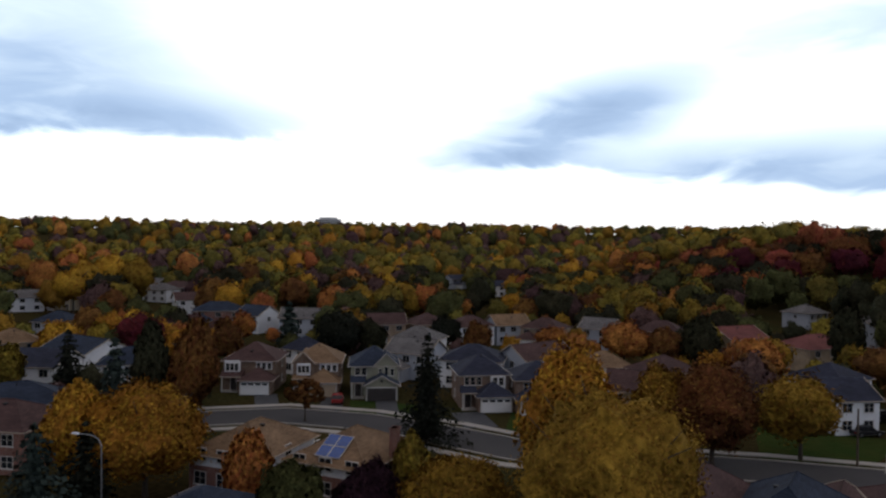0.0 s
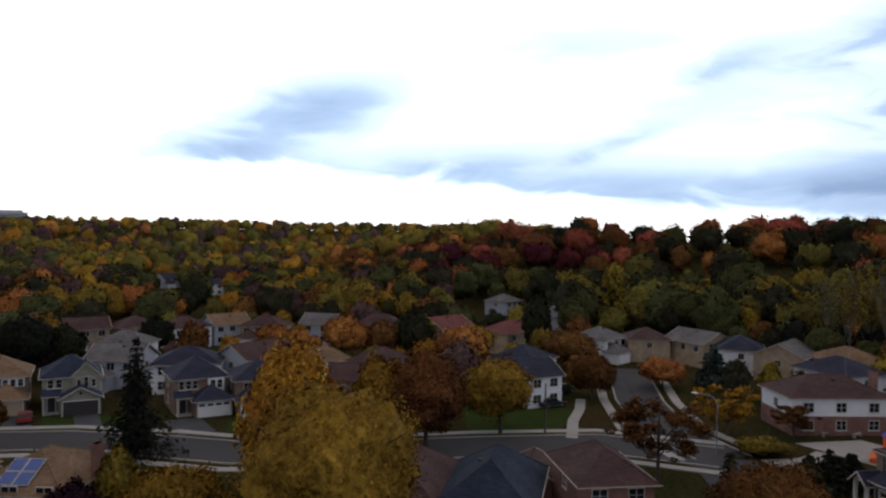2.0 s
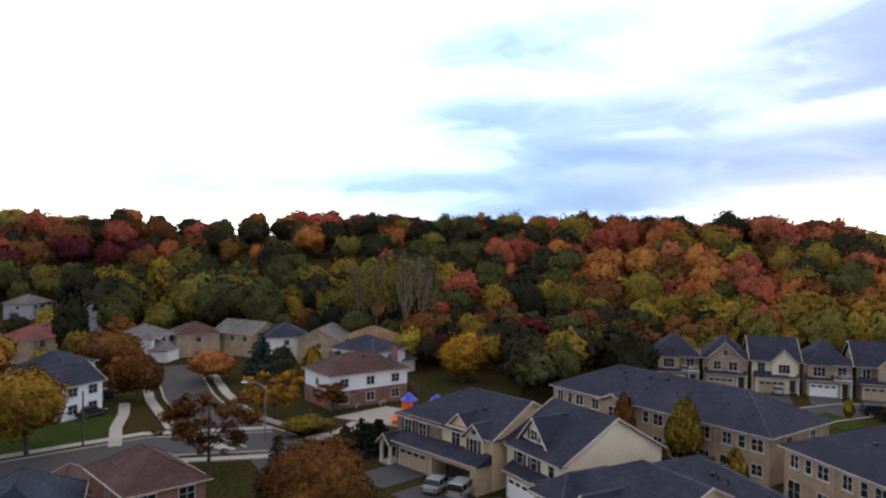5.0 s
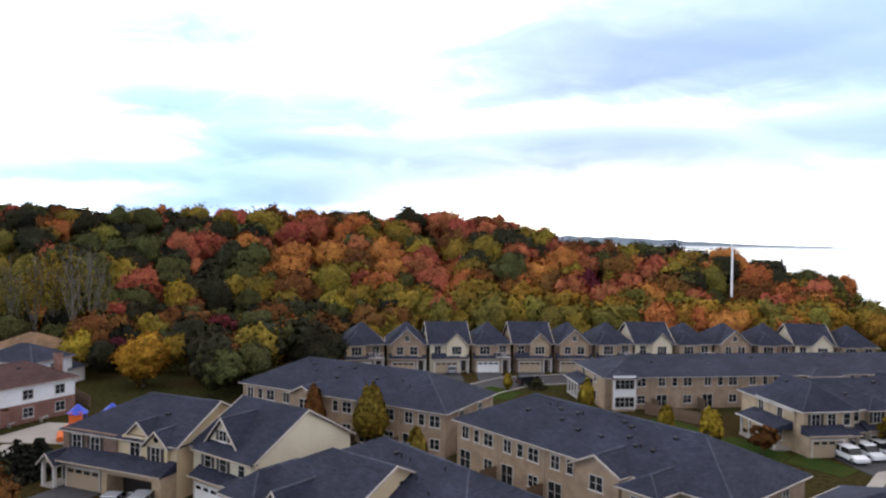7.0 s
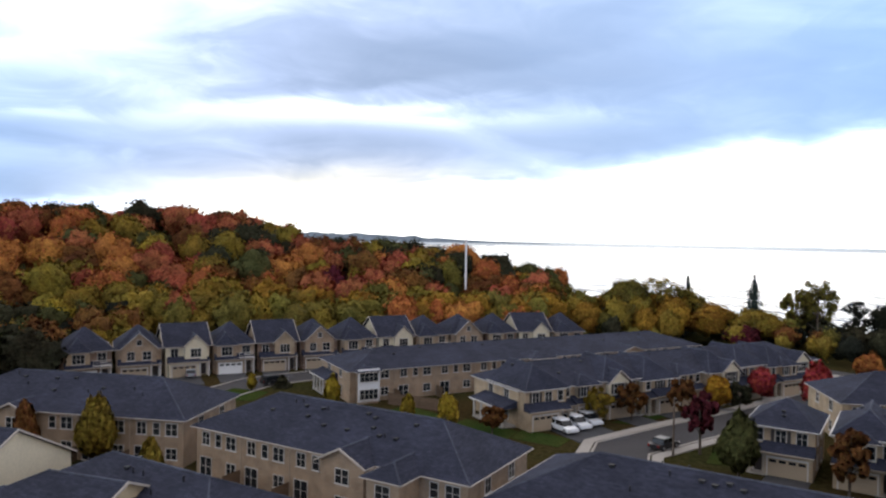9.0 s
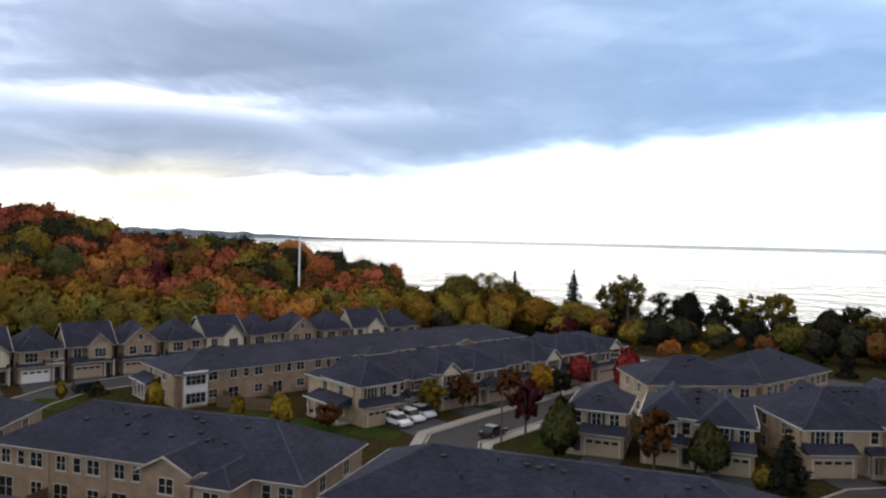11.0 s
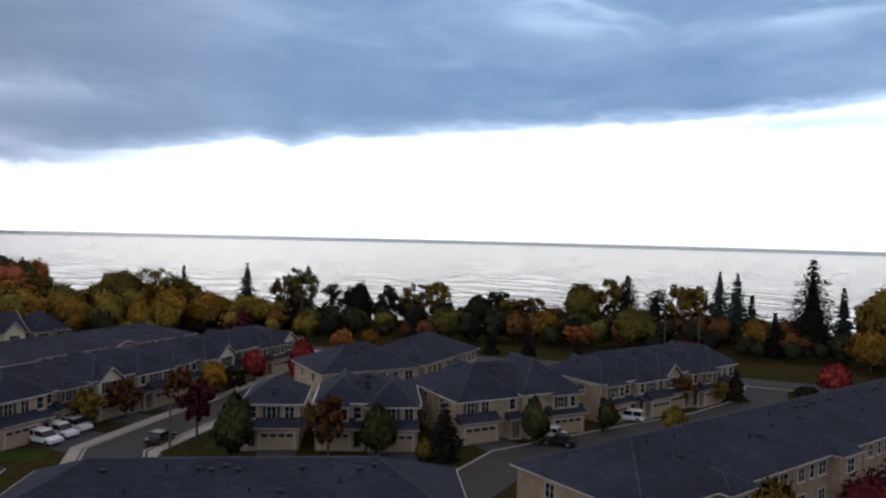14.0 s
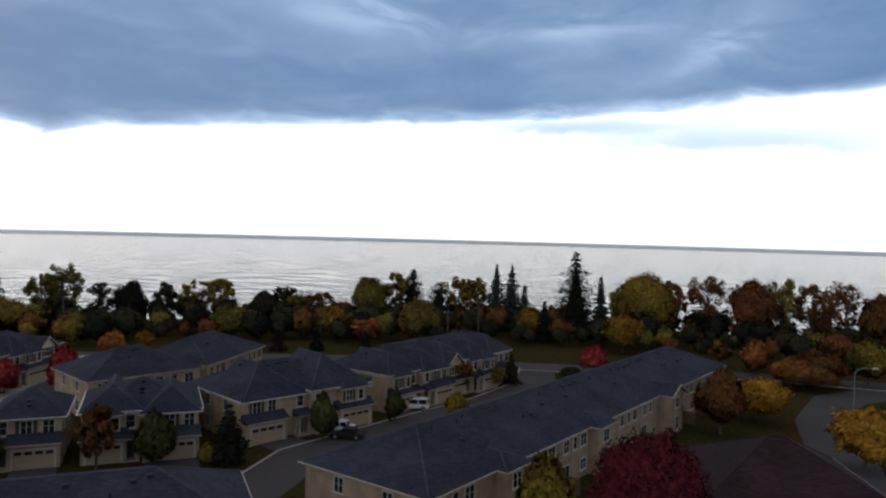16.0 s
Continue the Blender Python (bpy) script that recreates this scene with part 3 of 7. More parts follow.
def window(parent, face, a, b, z, w=1.2, h=1.35, panes=2, shutters=False, fine=True):
    fm, pm, bar_me, rail_me, sill_me = window_meshes(w, h, panes)
    fr = mesh_part("window", fm, parent, face_matrix(face, a, b, z) @ pose(0, -0.02, 0))
    mesh_part("pane", pm, fr)
    for i in range(1, panes if fine or panes == 2 else 1):
        mesh_part("mullion", bar_me, fr, pose(-w / 2 + w * i / panes, 0, 0))
    if not fine:
        return fr
    mesh_part("transom", rail_me, fr)
    mesh_part("window_sill", sill_me, fr)
    if shutters:
        for s in (-1, 1):
            key = ("shutter", round(h, 2))
            if key not in WINDOWS:
                bm = box_bm(-0.19, 0.19, -0.05, 0.03, 0, h)
                for k in range(6):
                    box(bm, -0.15, 0.15, -0.065, -0.05, 0.1 + k * h / 6.5, 0.18 + k * h / 6.5)
                WINDOWS[key] = bm_mesh("shutter", bm, M["dark_trim"])
            mesh_part("shutter", WINDOWS[key], parent, face_matrix(face, a, b, z) @ pose(s * (w / 2 + 0.32), -0.02, 0))
    return fr


def garage_door(parent, face, a, b, w=4.9, h=2.15, color="garage_tan", lights=True):
    key = ("garage", round(w, 2), round(h, 2), color)
    if key not in WINDOWS:
        bm = box_bm(-w / 2, w / 2, -0.02, 0.06, 0.02, h)
        cols = max(2, int(w / 0.62))
        for r in range(3 if lights else 4):
            for c in range(cols):
                x0 = -w / 2 + (c + 0.1) * w / cols
                box(bm, x0, x0 + w / cols * 0.8, -0.045, -0.02, 0.1 + r * h / 4, 0.1 + r * h / 4 + h / 4 - 0.14)
        door = bm_mesh("garage_door", bm, M[color])
        bm = box_bm(-w / 2 - 0.14, -w / 2, -0.07, 0.06, 0, h)
        box(bm, w / 2, w / 2 + 0.14, -0.07, 0.06, 0, h)
        box(bm, -w / 2 - 0.14, w / 2 + 0.14, -0.07, 0.06, h, h + 0.16)
        surround = bm_mesh("door_surround", bm, M["trim"])
        lm = None
        if lights:
            bm = bmesh.new()
            n = 4 if w > 3.5 else 2
            for c in range(n):
                x0 = -w / 2 + (c + 0.14) * w / n
                box(bm, x0, x0 + w / n * 0.72, -0.035, 0.0, h * 0.77, h * 0.93)
            lm = bm_mesh("door_glazing", bm, M["glass"])
        WINDOWS[key] = (door, surround, lm)
    door, surround, lm = WINDOWS[key]
    d = mesh_part("garage_door", door, parent, face_matrix(face, a, b, 0) @ pose(0, -0.03, 0))
    mesh_part("door_surround", surround, d)
    if lm:
        mesh_part("door_glazing", lm, d)
    return d


def front_door(parent, face, a, b, z=0.15, mat="dark_trim"):
    bm = box_bm(-0.48, 0.48, -0.03, 0.05, 0, 2.05)
    for k in range(2):
        for s in (-1, 1):
            box(bm, s * 0.22 - 0.15, s * 0.22 + 0.15, -0.05, -0.03, 0.2 + k * 0.9, 0.85 + k * 0.95)
    d = part("door", bm, M[mat], parent)
    d.matrix_basis = face_matrix(face, a, b, z) @ pose(0, -0.03, 0)
    bm = box_bm(-0.6, -0.48, -0.06, 0.05, 0, 2.15)
    box(bm, 0.48, 0.6, -0.06, 0.05, 0, 2.15)
    box(bm, -0.6, 0.6, -0.06, 0.05, 2.15, 2.27)
    part("door_frame", bm, M["trim"], d)


def roof(parent, x0, x1, y0, y1, z, rise, mat="slate", kind="hip", axis="x", over=0.45, gutter="gutter", vents=0, seed=0,
         wall=None, hips=(True, True)):
    """A hip or gable roof with eaves, fascia and gutter; gable ends are walled."""
    if axis == "y":
        f = lambda p: (p[1], p[0], p[2])
        a0, a1, b0, b1 = y0, y1, x0, x1
    else:
        f = lambda p: p
        a0, a1, b0, b1 = x0, x1, y0, y1
    half = (b1 - b0) / 2
    slope = rise / half
    zb = z - over * slope
    A0, A1, B0, B1 = a0 - over, a1 + over, b0 - over, b1 + over
    mid = (b0 + b1) / 2
    ins = [half + over if (kind == "hip" and hp) else 0.0 for hp in hips]
    if kind == "hip" and A1 - A0 < ins[0] + ins[1] + 0.3:
        tot = (ins[0] + ins[1])
        k = (A1 - A0 - 0.3) / tot
        ins = [i * k for i in ins]
    t = 0.16
    bm = bmesh.new()
    lo = [bm.verts.new(f(p)) for p in ((A0, B0, zb - t), (A1, B0, zb - t), (A1, B1, zb - t), (A0, B1, zb - t))]
    hi = [bm.verts.new(f(p)) for p in ((A0, B0, zb), (A1, B0, zb), (A1, B1, zb), (A0, B1, zb))]
    r0 = bm.verts.new(f((A0 + ins[0], mid, z + rise)))
    r1 = bm.verts.new(f((A1 - ins[1], mid, z + rise)))
    bm.faces.new((hi[0], hi[1], r1, r0))
    bm.faces.new((hi[2], hi[3], r0, r1))
    if not (kind == "hip" and wall and not hips[1]):
        bm.faces.new((hi[1], hi[2], r1))
    if not (kind == "hip" and wall and not hips[0]):
        bm.faces.new((hi[3], hi[0], r0))
    if kind == "hip":
        bm.faces.new(lo[::-1])
    for i in range(4):
        bm.faces.new((lo[i], lo[(i + 1) % 4], hi[(i + 1) % 4], hi[i]))
    if kind != "hip":
        # open under the rakes: the slab is closed by a soffit just below the slopes
        l0 = bm.verts.new(f((A0, mid, z + rise - t)))
        l1 = bm.verts.new(f((A1, mid, z + rise - t)))
        bm.faces.new((lo[0], l0, l1, lo[1]))
        bm.faces.new((lo[2], l1, l0, lo[3]))
        for fc in [q for q in bm.faces if len(q.verts) == 3]:
            bm.faces.remove(fc)
        for fc in [q for q in bm.faces if len(q.verts) == 4 and
                   set(q.verts) in ({lo[1], lo[2], hi[2], hi[1]}, {lo[3], lo[0], hi[0], hi[3]})]:
            bm.faces.remove(fc)
        bm.faces.new((lo[0], hi[0], r0, l0))
        bm.faces.new((lo[3], l0, r0, hi[3]))
        bm.faces.new((lo[1], l1, r1, hi[1]))
        bm.faces.new((lo[2], hi[2], r1, l1))
    bmesh.ops.recalc_face_normals(bm, faces=bm.faces)
    ob = part("roof", bm, M[mat], parent)
    # gutters along the eaves, bargeboards along the rakes
    def bar(p, q, w=0.05, h=0.10, nm="gutter"):
        g = bmesh.new()
        p, q = Vector(f(p)), Vector(f(q))
        dirv = (q - p).normalized()
        side = dirv.cross(Vector((0, 0, 1))).normalized() * w
        up = Vector((0, 0, h))
        vs = [g.verts.new(v) for v in (p - side, p + side, p + side + up, p - side + up, q - side, q + side, q + side + up, q - side + up)]
        for fc in ((0, 1, 2, 3), (7, 6, 5, 4), (0, 4, 5, 1), (1, 5, 6, 2), (2, 6, 7, 3), (3, 7, 4, 0)):
            g.faces.new([vs[i] for i in fc])
        bmesh.ops.recalc_face_normals(g, faces=g.faces)
        part(nm, g, M[gutter], ob, "painted metal gutter" if nm == "gutter" else "painted bargeboard")
    zt = zb - 0.12
    o = 0.05
    bar((A0 - o, B0 - o, zt), (A1 + o, B0 - o, zt))
    bar((A0 - o, B1 + o, zt), (A1 + o, B1 + o, zt))
    for k, (A, s) in enumerate(((A0, -o), (A1, o))):
        if ins[k] > 0:
            bar((A + s, B0, zt), (A + s, B1, zt))
        elif wall or kind != "hip":
            bar((A + s, B0, zb - 0.12), (A + s, mid, z + rise - 0.12), 0.05, 0.2, "bargeboard")
            bar((A + s, B1, zb - 0.12), (A + s, mid, z + rise - 0.12), 0.05, 0.2, "bargeboard")
    # ridge cap
    c = bmesh.new()
    a, b = Vector(f((A0 + ins[0], mid, z + rise - 0.04))), Vector(f((A1 - ins[1], mid, z + rise - 0.04)))
    if (b - a).length > 0.6:
        tube(c, a, b, 0.13, 0.13, 6)
        for k, A in enumerate((A0, A1)):
            if ins[k] > 0:
                top = a if k == 0 else b
                for B in (B0, B1):
                    tube(c, top, Vector(f((A, B, zb - 0.02))), 0.09, 0.09, 5)
        part("ridge_cap", c, M["ridge" if mat == "slate" else mat], ob)
    else:
        c.free()
    for k, A in enumerate((a0, a1)):
        if ins[k] == 0 and wall:
            w = bmesh.new()
            s = 0.3 if k == 0 else -0.3
            zz = z - 0.0
            tri = [(b0, zz - 0.02), (b1, zz - 0.02), (mid, z + rise - 0.12)]
            p = [w.verts.new(f((A + d, q[0], q[1]))) for d in (0, s) for q in tri]
            for fc in ((0, 1, 2), (5, 4, 3), (0, 3, 4, 1), (1, 4, 5, 2), (2, 5, 3, 0)):
                w.faces.new([p[i] for i in fc])
            bmesh.ops.recalc_face_normals(w, faces=w.faces)
            part("gable_wall", w, M[wall], parent)
    # roof vents
    rng = random.Random(seed)
    for i in range(vents):
        q = (i + 0.5 + rng.uniform(-0.2, 0.2)) / vents
        x = A0 + ins[0] + (A1 - A0 - ins[0] - ins[1]) * q
        side = rng.choice((-1, 1)) if not vents > 90 else -1
        dist = rng.choice((0.9, 1.1, 1.3, 2.6, 3.4))
        yy = mid - dist if rng.random() < 0.75 else mid + 1.0
        zz = z + rise - abs(yy - mid) * slope
        bm = bmesh.new()
        if rng.random() < 0.75:
            box(bm, -0.17, 0.17, -0.17, 0.17, -0.15, 0.12)
            box(bm, -0.23, 0.23, -0.23, 0.23, 0.12, 0.17)
            nm = "roof_vent"
        else:
            tube(bm, (0, 0, -0.2), (0, 0, 0.42), 0.07, 0.07, 6)
            nm = "vent_pipe"
        v = part(nm, bm, M["vent"], ob)
        v.matrix_basis = Matrix.Translation(f((x, yy, zz)))
    return ob


def wall(parent, x0, x1, y0, y1, z0, z1, mat, name="wall"):
    return part(name, box_bm(x0, x1, y0, y1, z0, z1), M[mat], parent)


def base_on(p0, p1):
    """A frame on the line from p0 to p1: x along it, y away from the street side, z up; and the line's length."""
    d = Vector((p1[0] - p0[0], p1[1] - p0[1]))
    return pose(p0[0], p0[1], 0, 0, 0, math.degrees(math.atan2(d.y, d.x))), d.length


# ---------------------------------------------------------------- trees
def quads(P, Nrm, size, rng, aspect=1.0):
    n = len(P)
    ref = rng.normal(size=(n, 3))
    t = np.cross(Nrm, ref)
    t /= np.linalg.norm(t, axis=1)[:, None] + 1e-9
    b = np.cross(Nrm, t)
    s = (size * rng.uniform(0.6, 1.35, n))[:, None]
    k = 0.25 * s * Nrm
    V = np.stack([P - t * s, P - b * s * aspect * 0.6 + k, P + t * s, P + b * s * aspect * 0.6 + k], 1)
    return V.reshape(-1, 3)


ICO = {}


def ico_sphere(level):
    if level not in ICO:
        bm = bmesh.new()
        bmesh.ops.create_icosphere(bm, subdivisions=level, radius=1.0)
        ICO[level] = np.array([v.co[:] for v in bm.verts]), np.array([[v.index for v in f.verts] for f in bm.faces])
        bm.free()
    return ICO[level]


def unit(a):
    return a / (np.linalg.norm(a, axis=1)[:, None] + 1e-9)


def vertex_normals(V, F):
    fn = np.cross(V[F[:, 1]] - V[F[:, 0]], V[F[:, 2]] - V[F[:, 0]])
    out = np.zeros_like(V)
    for k in range(3):
        np.add.at(out, F[:, k], fn)
    return unit(out)


def crown_radius(rng, D, lumps, width, depth):
    """How far the foliage reaches in each direction D: boughs swell out of a rounded, uneven dome."""
    c = unit(rng.normal(size=(lumps, 3)) + np.array([0, 0, 0.25]))
    a = rng.uniform(0.35, 1.0, lumps)
    w = width * rng.uniform(0.6, 1.4, lumps)
    ang = np.arccos(np.clip(D @ c.T, -1, 1))
    swell = (a * np.exp(-(ang / w) ** 2)).max(1)
    k1, k2 = rng.normal(size=(3, 3)) * 2.2, rng.normal(size=(3, 3)) * 8.0
    slow = np.sin(D @ k1.T + rng.uniform(0, 6.28, 3)).sum(1) * 0.04
    quick = np.sin(D @ k2.T + rng.uniform(0, 6.28, 3)).sum(1) * 0.03
    return 1.0 - depth + depth * swell + slow + quick - 0.12 * np.clip(-D[:, 2] - 0.35, 0, 1)


def broad_crown(seed, n, leaf, lumps=34, level=3, width=0.34, depth=0.36, shrink=0.86, lift=0.25):
    """Unit crown: a rough inner mass, and leaf sprays over its whole surface. Gives points, quads, triangles and normals."""
    rng = np.random.default_rng(seed)
    cv, cf = ico_sphere(level)
    d = unit(rng.normal(size=(n, 3)) + np.array([0, 0, 0.15]))
    R = crown_radius(np.random.default_rng(seed + 5000), np.vstack([cv, d]), lumps, width, depth)
    smooth_core = cv * R[:len(cv)][:, None]
    cn = vertex_normals(smooth_core, cf)
    core = smooth_core * (shrink + 0.05 * rng.normal(size=len(cv)))[:, None]
    reach = R[len(cv):] * (0.93 + 0.06 * rng.normal(size=n)).clip(0.78, 1.12)
    P = d * reach[:, None]
    V = quads(P, unit(d + rng.normal(size=d.shape) * 0.6), leaf, rng)
    # sprays take the light as the bough that they grow on does
    near = cn[np.argmax(d @ cv.T, axis=1)]
    qn = unit(near * 0.8 + d * 0.3 + rng.normal(size=near.shape) * 0.28 + np.array([0, 0, lift]))
    nv = np.vstack([np.repeat(qn, 4, axis=0), unit(cn + rng.normal(size=cn.shape) * 0.22 + np.array([0, 0, lift * 0.5]))])
    return np.vstack([V, core]), np.arange(4 * n).reshape(-1, 4), cf + 4 * n, nv


def airy_crown(seed, n, leaf, lobes=48):
    """Unit crown of a thin-leaved tree: loose tufts of sprays with gaps between them."""
    rng = np.random.default_rng(seed)
    c = unit(rng.normal(size=(lobes, 3)) + np.array([0, 0, 0.15])) * (0.84 * rng.uniform(0.15, 1.0, lobes) ** 0.5)[:, None]
    r = rng.uniform(0.09, 0.21, lobes)
    i = rng.choice(lobes, n, p=r ** 2 / (r ** 2).sum())
    d = unit(rng.normal(size=(n, 3)))
    P = c[i] + d * (r[i] * rng.uniform(0.25, 1.1, n) ** 0.6)[:, None]
    V = quads(P, unit(d + rng.normal(size=d.shape) * 0.5), leaf, rng)
    qn = unit(0.5 * d + unit(P) + rng.normal(size=d.shape) * 0.2 + np.array([0, 0, 0.3]))
    return V, np.arange(4 * n).reshape(-1, 4), np.zeros((0, 3), int), np.repeat(qn, 4, axis=0)


def leafy_mesh(name, V, Q, T, nv, mats, indices=None):
    """A mesh of quads and triangles with smooth normals of its own."""
    me = bpy.data.meshes.new(name)
    me.vertices.add(len(V))
    me.vertices.foreach_set("co", np.ascontiguousarray(V, dtype=np.float32).ravel())
    loops = np.concatenate([np.asarray(Q).ravel(), np.asarray(T).ravel()]).astype(np.int32)
    me.loops.add(len(loops))
    me.loops.foreach_set("vertex_index", loops)
    starts = np.concatenate([np.arange(len(Q)) * 4, len(Q) * 4 + np.arange(len(T)) * 3]).astype(np.int32)
    me.polygons.add(len(starts))
    me.polygons.foreach_set("loop_start", starts)
    for m in mats:
        me.materials.append(m)
    if indices is not None:
        me.polygons.foreach_set("material_index", np.asarray(indices, dtype=np.int32))
    me.polygons.foreach_set("use_smooth", np.ones(len(starts), dtype=bool))
    me.update(calc_edges=True)
    me.normals_split_custom_set_from_vertices(nv)
    return me


def conifer_crown(seed, layers, per, leaf, droop=0.25):
    """Unit spruce: height 1 from z = 0, radius 1 at the foot; whorls of drooping boughs."""
    rng = np.random.default_rng(seed)
    P, Nn = [], []
    for k in range(layers):
        z = (k + rng.uniform(0, 0.6)) / layers
        R = (1 - z) ** 0.85 * rng.uniform(0.55, 1.2) + 0.03
        boughs = max(5, int(13 * (1 - z) + 5))
        for b in range(boughs):
            a = 6.28318 * (b + rng.uniform(-0.3, 0.3)) / boughs
            Rb = R * rng.uniform(0.7, 1.1)
            m = max(2, int(per * (1 - z * 0.7)))
            for i in range(m):
                u = ((i + rng.uniform(0.2, 1)) / m) ** 0.65
                wv = (1 - u * 0.5) * 0.2 * R
                side = rng.normal() * wv
                P.append((math.cos(a) * Rb * u - math.sin(a) * side, math.sin(a) * Rb * u + math.cos(a) * side,
                          z - droop * 0.22 * R * u * u + 0.01 * rng.normal()))
                nn = np.array([math.cos(a) * 0.45, math.sin(a) * 0.45, 0.8]) + rng.normal(size=3) * 0.35
                Nn.append(nn / np.linalg.norm(nn))
    return np.array(P), np.array(Nn), rng


TREE_MESHES = {}


def trunk_mesh(kind, h, r, crown_r, seed, mat, reach=0.8):
    bm = bmesh.new()
    rng = random.Random(seed)
    top = (rng.uniform(-0.2, 0.2), rng.uniform(-0.2, 0.2), h * 0.55)
    tube(bm, (0, 0, -0.3), (0, 0, h * 0.06), r * 1.35, r, 9)
    tube(bm, (0, 0, h * 0.06), top, r, r * 0.62, 9)
    tube(bm, top, (top[0] * 1.5, top[1] * 1.5, h * 0.9), r * 0.62, r * 0.12, 7)
    if kind != "conifer":
        for i in range(9):
            z0 = h * rng.uniform(0.22, 0.6)
            a = i * 2.4 + rng.uniform(-0.4, 0.4)
            L = crown_r * rng.uniform(0.55, 1.0) * reach
            mid = (math.cos(a) * L * 0.5, math.sin(a) * L * 0.5, z0 + L * 0.45)
            end = (math.cos(a) * L, math.sin(a) * L, z0 + L * rng.uniform(0.75, 1.0))
            tube(bm, (0, 0, z0), mid, r * 0.42, r * 0.26, 6)
            tube(bm, mid, end, r * 0.26, r * 0.07, 5)
            tube(bm, mid, (mid[0] * 1.5 - mid[1] * 0.4, mid[1] * 1.5 + mid[0] * 0.4, mid[2] + L * 0.4), r * 0.2, r * 0.05, 5)
    return bm_mesh("trunk", bm, mat)


def tree(x, y, h, w, color, shape="round", seed=1, n=2600, leaf=0.30, label="", group="street trees", bark="bark", clear=0.07, z=None,
         category="tree", name="tree"):
    """One tree: tapered trunk with limbs, and a crown of single leaf sprays. h: full height, w: crown width, metres."""
    gz = ground_z(x, y) if z is None else z
    key = (shape, color, seed, n, round(h, 1), round(w, 1), leaf)
    if key not in TREE_MESHES:
        if shape == "conifer":
            layers = max(12, int(h * 1.5))
            P, Nn, rng = conifer_crown(seed, layers, 15 if n > 3000 else 10, leaf)
            P = P * np.array([w / 2, w / 2, h * 0.94]) + np.array([0, 0, h * 0.06])
            V = quads(P, Nn, leaf, rng, 1.6)
            k0 = len(V)
            ring = [(math.cos(a) * w * 0.17, math.sin(a) * w * 0.17, h * 0.08) for a in np.arange(0, 6.2, 0.7)]
            V = np.vstack([V, ring, [[0, 0, h * 0.9]]])
            F4 = np.arange(k0).reshape(-1, 4)
            F3 = np.array([(k0 + i, k0 + (i + 1) % len(ring), k0 + len(ring)) for i in range(len(ring))])
            out = V * np.array([1, 1, 0.0])
            nv = unit(unit(out) * 0.7 + np.repeat(np.random.default_rng(seed).normal(size=(k0 // 4 + 6, 3)) * 0.25, 4, axis=0)[:len(V)] + np.array([0, 0, 0.65]))
        else:
            ch = h * (1 - clear)
            lf = leaf / (w / 2)
            if shape == "open":
                V, F4, F3, nv = airy_crown(seed, n, lf)
            else:
                V, F4, F3, nv = broad_crown(seed, n, lf, 46 if n > 3000 else 30, 4 if n > 3000 else 3, 0.27 if n > 3000 else 0.34, 0.24 if n > 3000 else 0.36)
            V = V * np.array([w / 2, w / 2, ch / 2]) * 1.03
            if shape == "round":
                q = V[:, 2:3] / (ch / 2)
                V[:, :2] *= 1.0 + 0.20 * np.clip(-q - 0.15, 0, 1) - 0.12 * np.clip(q + 0.1, 0, 1.2)
            if shape == "column":
                V[:, :2] *= (1.05 - 0.75 * np.clip(V[:, 2:3] / ch + 0.1, 0, 1))
            V[:, 2] += h - ch / 2 * 0.98
        crown_me = leafy_mesh("crown", V, F4, F3, nv, [LEAF[color]])
        trunk_me = trunk_mesh(shape, h, max(0.12, h * 0.022), w / 2, seed, M[bark])
        TREE_MESHES[key] = (trunk_me, crown_me)
    tm, cm = TREE_MESHES[key]
    t = thing(name, pose(x, y, gz, 0, 0, (seed * 67 + x * 31) % 360), label, category, group)
    mesh_part("trunk", tm, t)
    mesh_part("crown", cm, t)
    return t

# ---------------------------------------------------------------- streets
STREET = [(-75, 84), (-55, 97), (-38, 105), (-24, 108.5), (-12, 105.5), (0, 99), (10, 92), (24, 87.5), (40, 84.5), (55, 80.5), (66, 70)]
SIDE_STREET = [(66, 70), (68, 84), (76, 100), (86, 116), (92, 126)]
TOWN_ROAD = [(60, 60), (63, 66), (66, 70)]
COURT = [(104, 30), (118, 18), (133, 8), (139, -4), (144, -30)]
LANE = [(70, -36), (80, -36.5), (86, -40), (92, -52), (100, -70), (112, -92), (124, -108)]
LANE_WEST = [(46, -50), (48, -62), (50, -72), (46, -88), (40, -110), (38, -128), (42, -142)]
SOUTH_ROAD = [(-9, -85), (-9.5, -104), (-8.5, -122), (-12, -142), (-26, -160)]
SHORE_ROAD = [(-60, -158), (-26, -160), (0, -158), (40, -145), (80, -132), (118, -112), (150, -92)]
for k, (pts, w) in enumerate(((STREET, 8.5), (SIDE_STREET, 7.5), (TOWN_ROAD, 7.5), (COURT, 8.0), (LANE, 7.0), (LANE_WEST, 7.0), (SOUTH_ROAD, 8.0), (SHORE_ROAD, 8.5))):
    strip("road", pts, w, 0.03 + 0.006 * k, M["asphalt"], "worn grey asphalt residential street", "road")


def shifted(pts, off):
    out = []
    for i, p in enumerate(pts):
        a, b = pts[max(i - 1, 0)], pts[min(i + 1, len(pts) - 1)]
        t = Vector((b[0] - a[0], b[1] - a[1])).normalized()
        out.append((p[0] - t.y * off, p[1] + t.x * off))
    return out


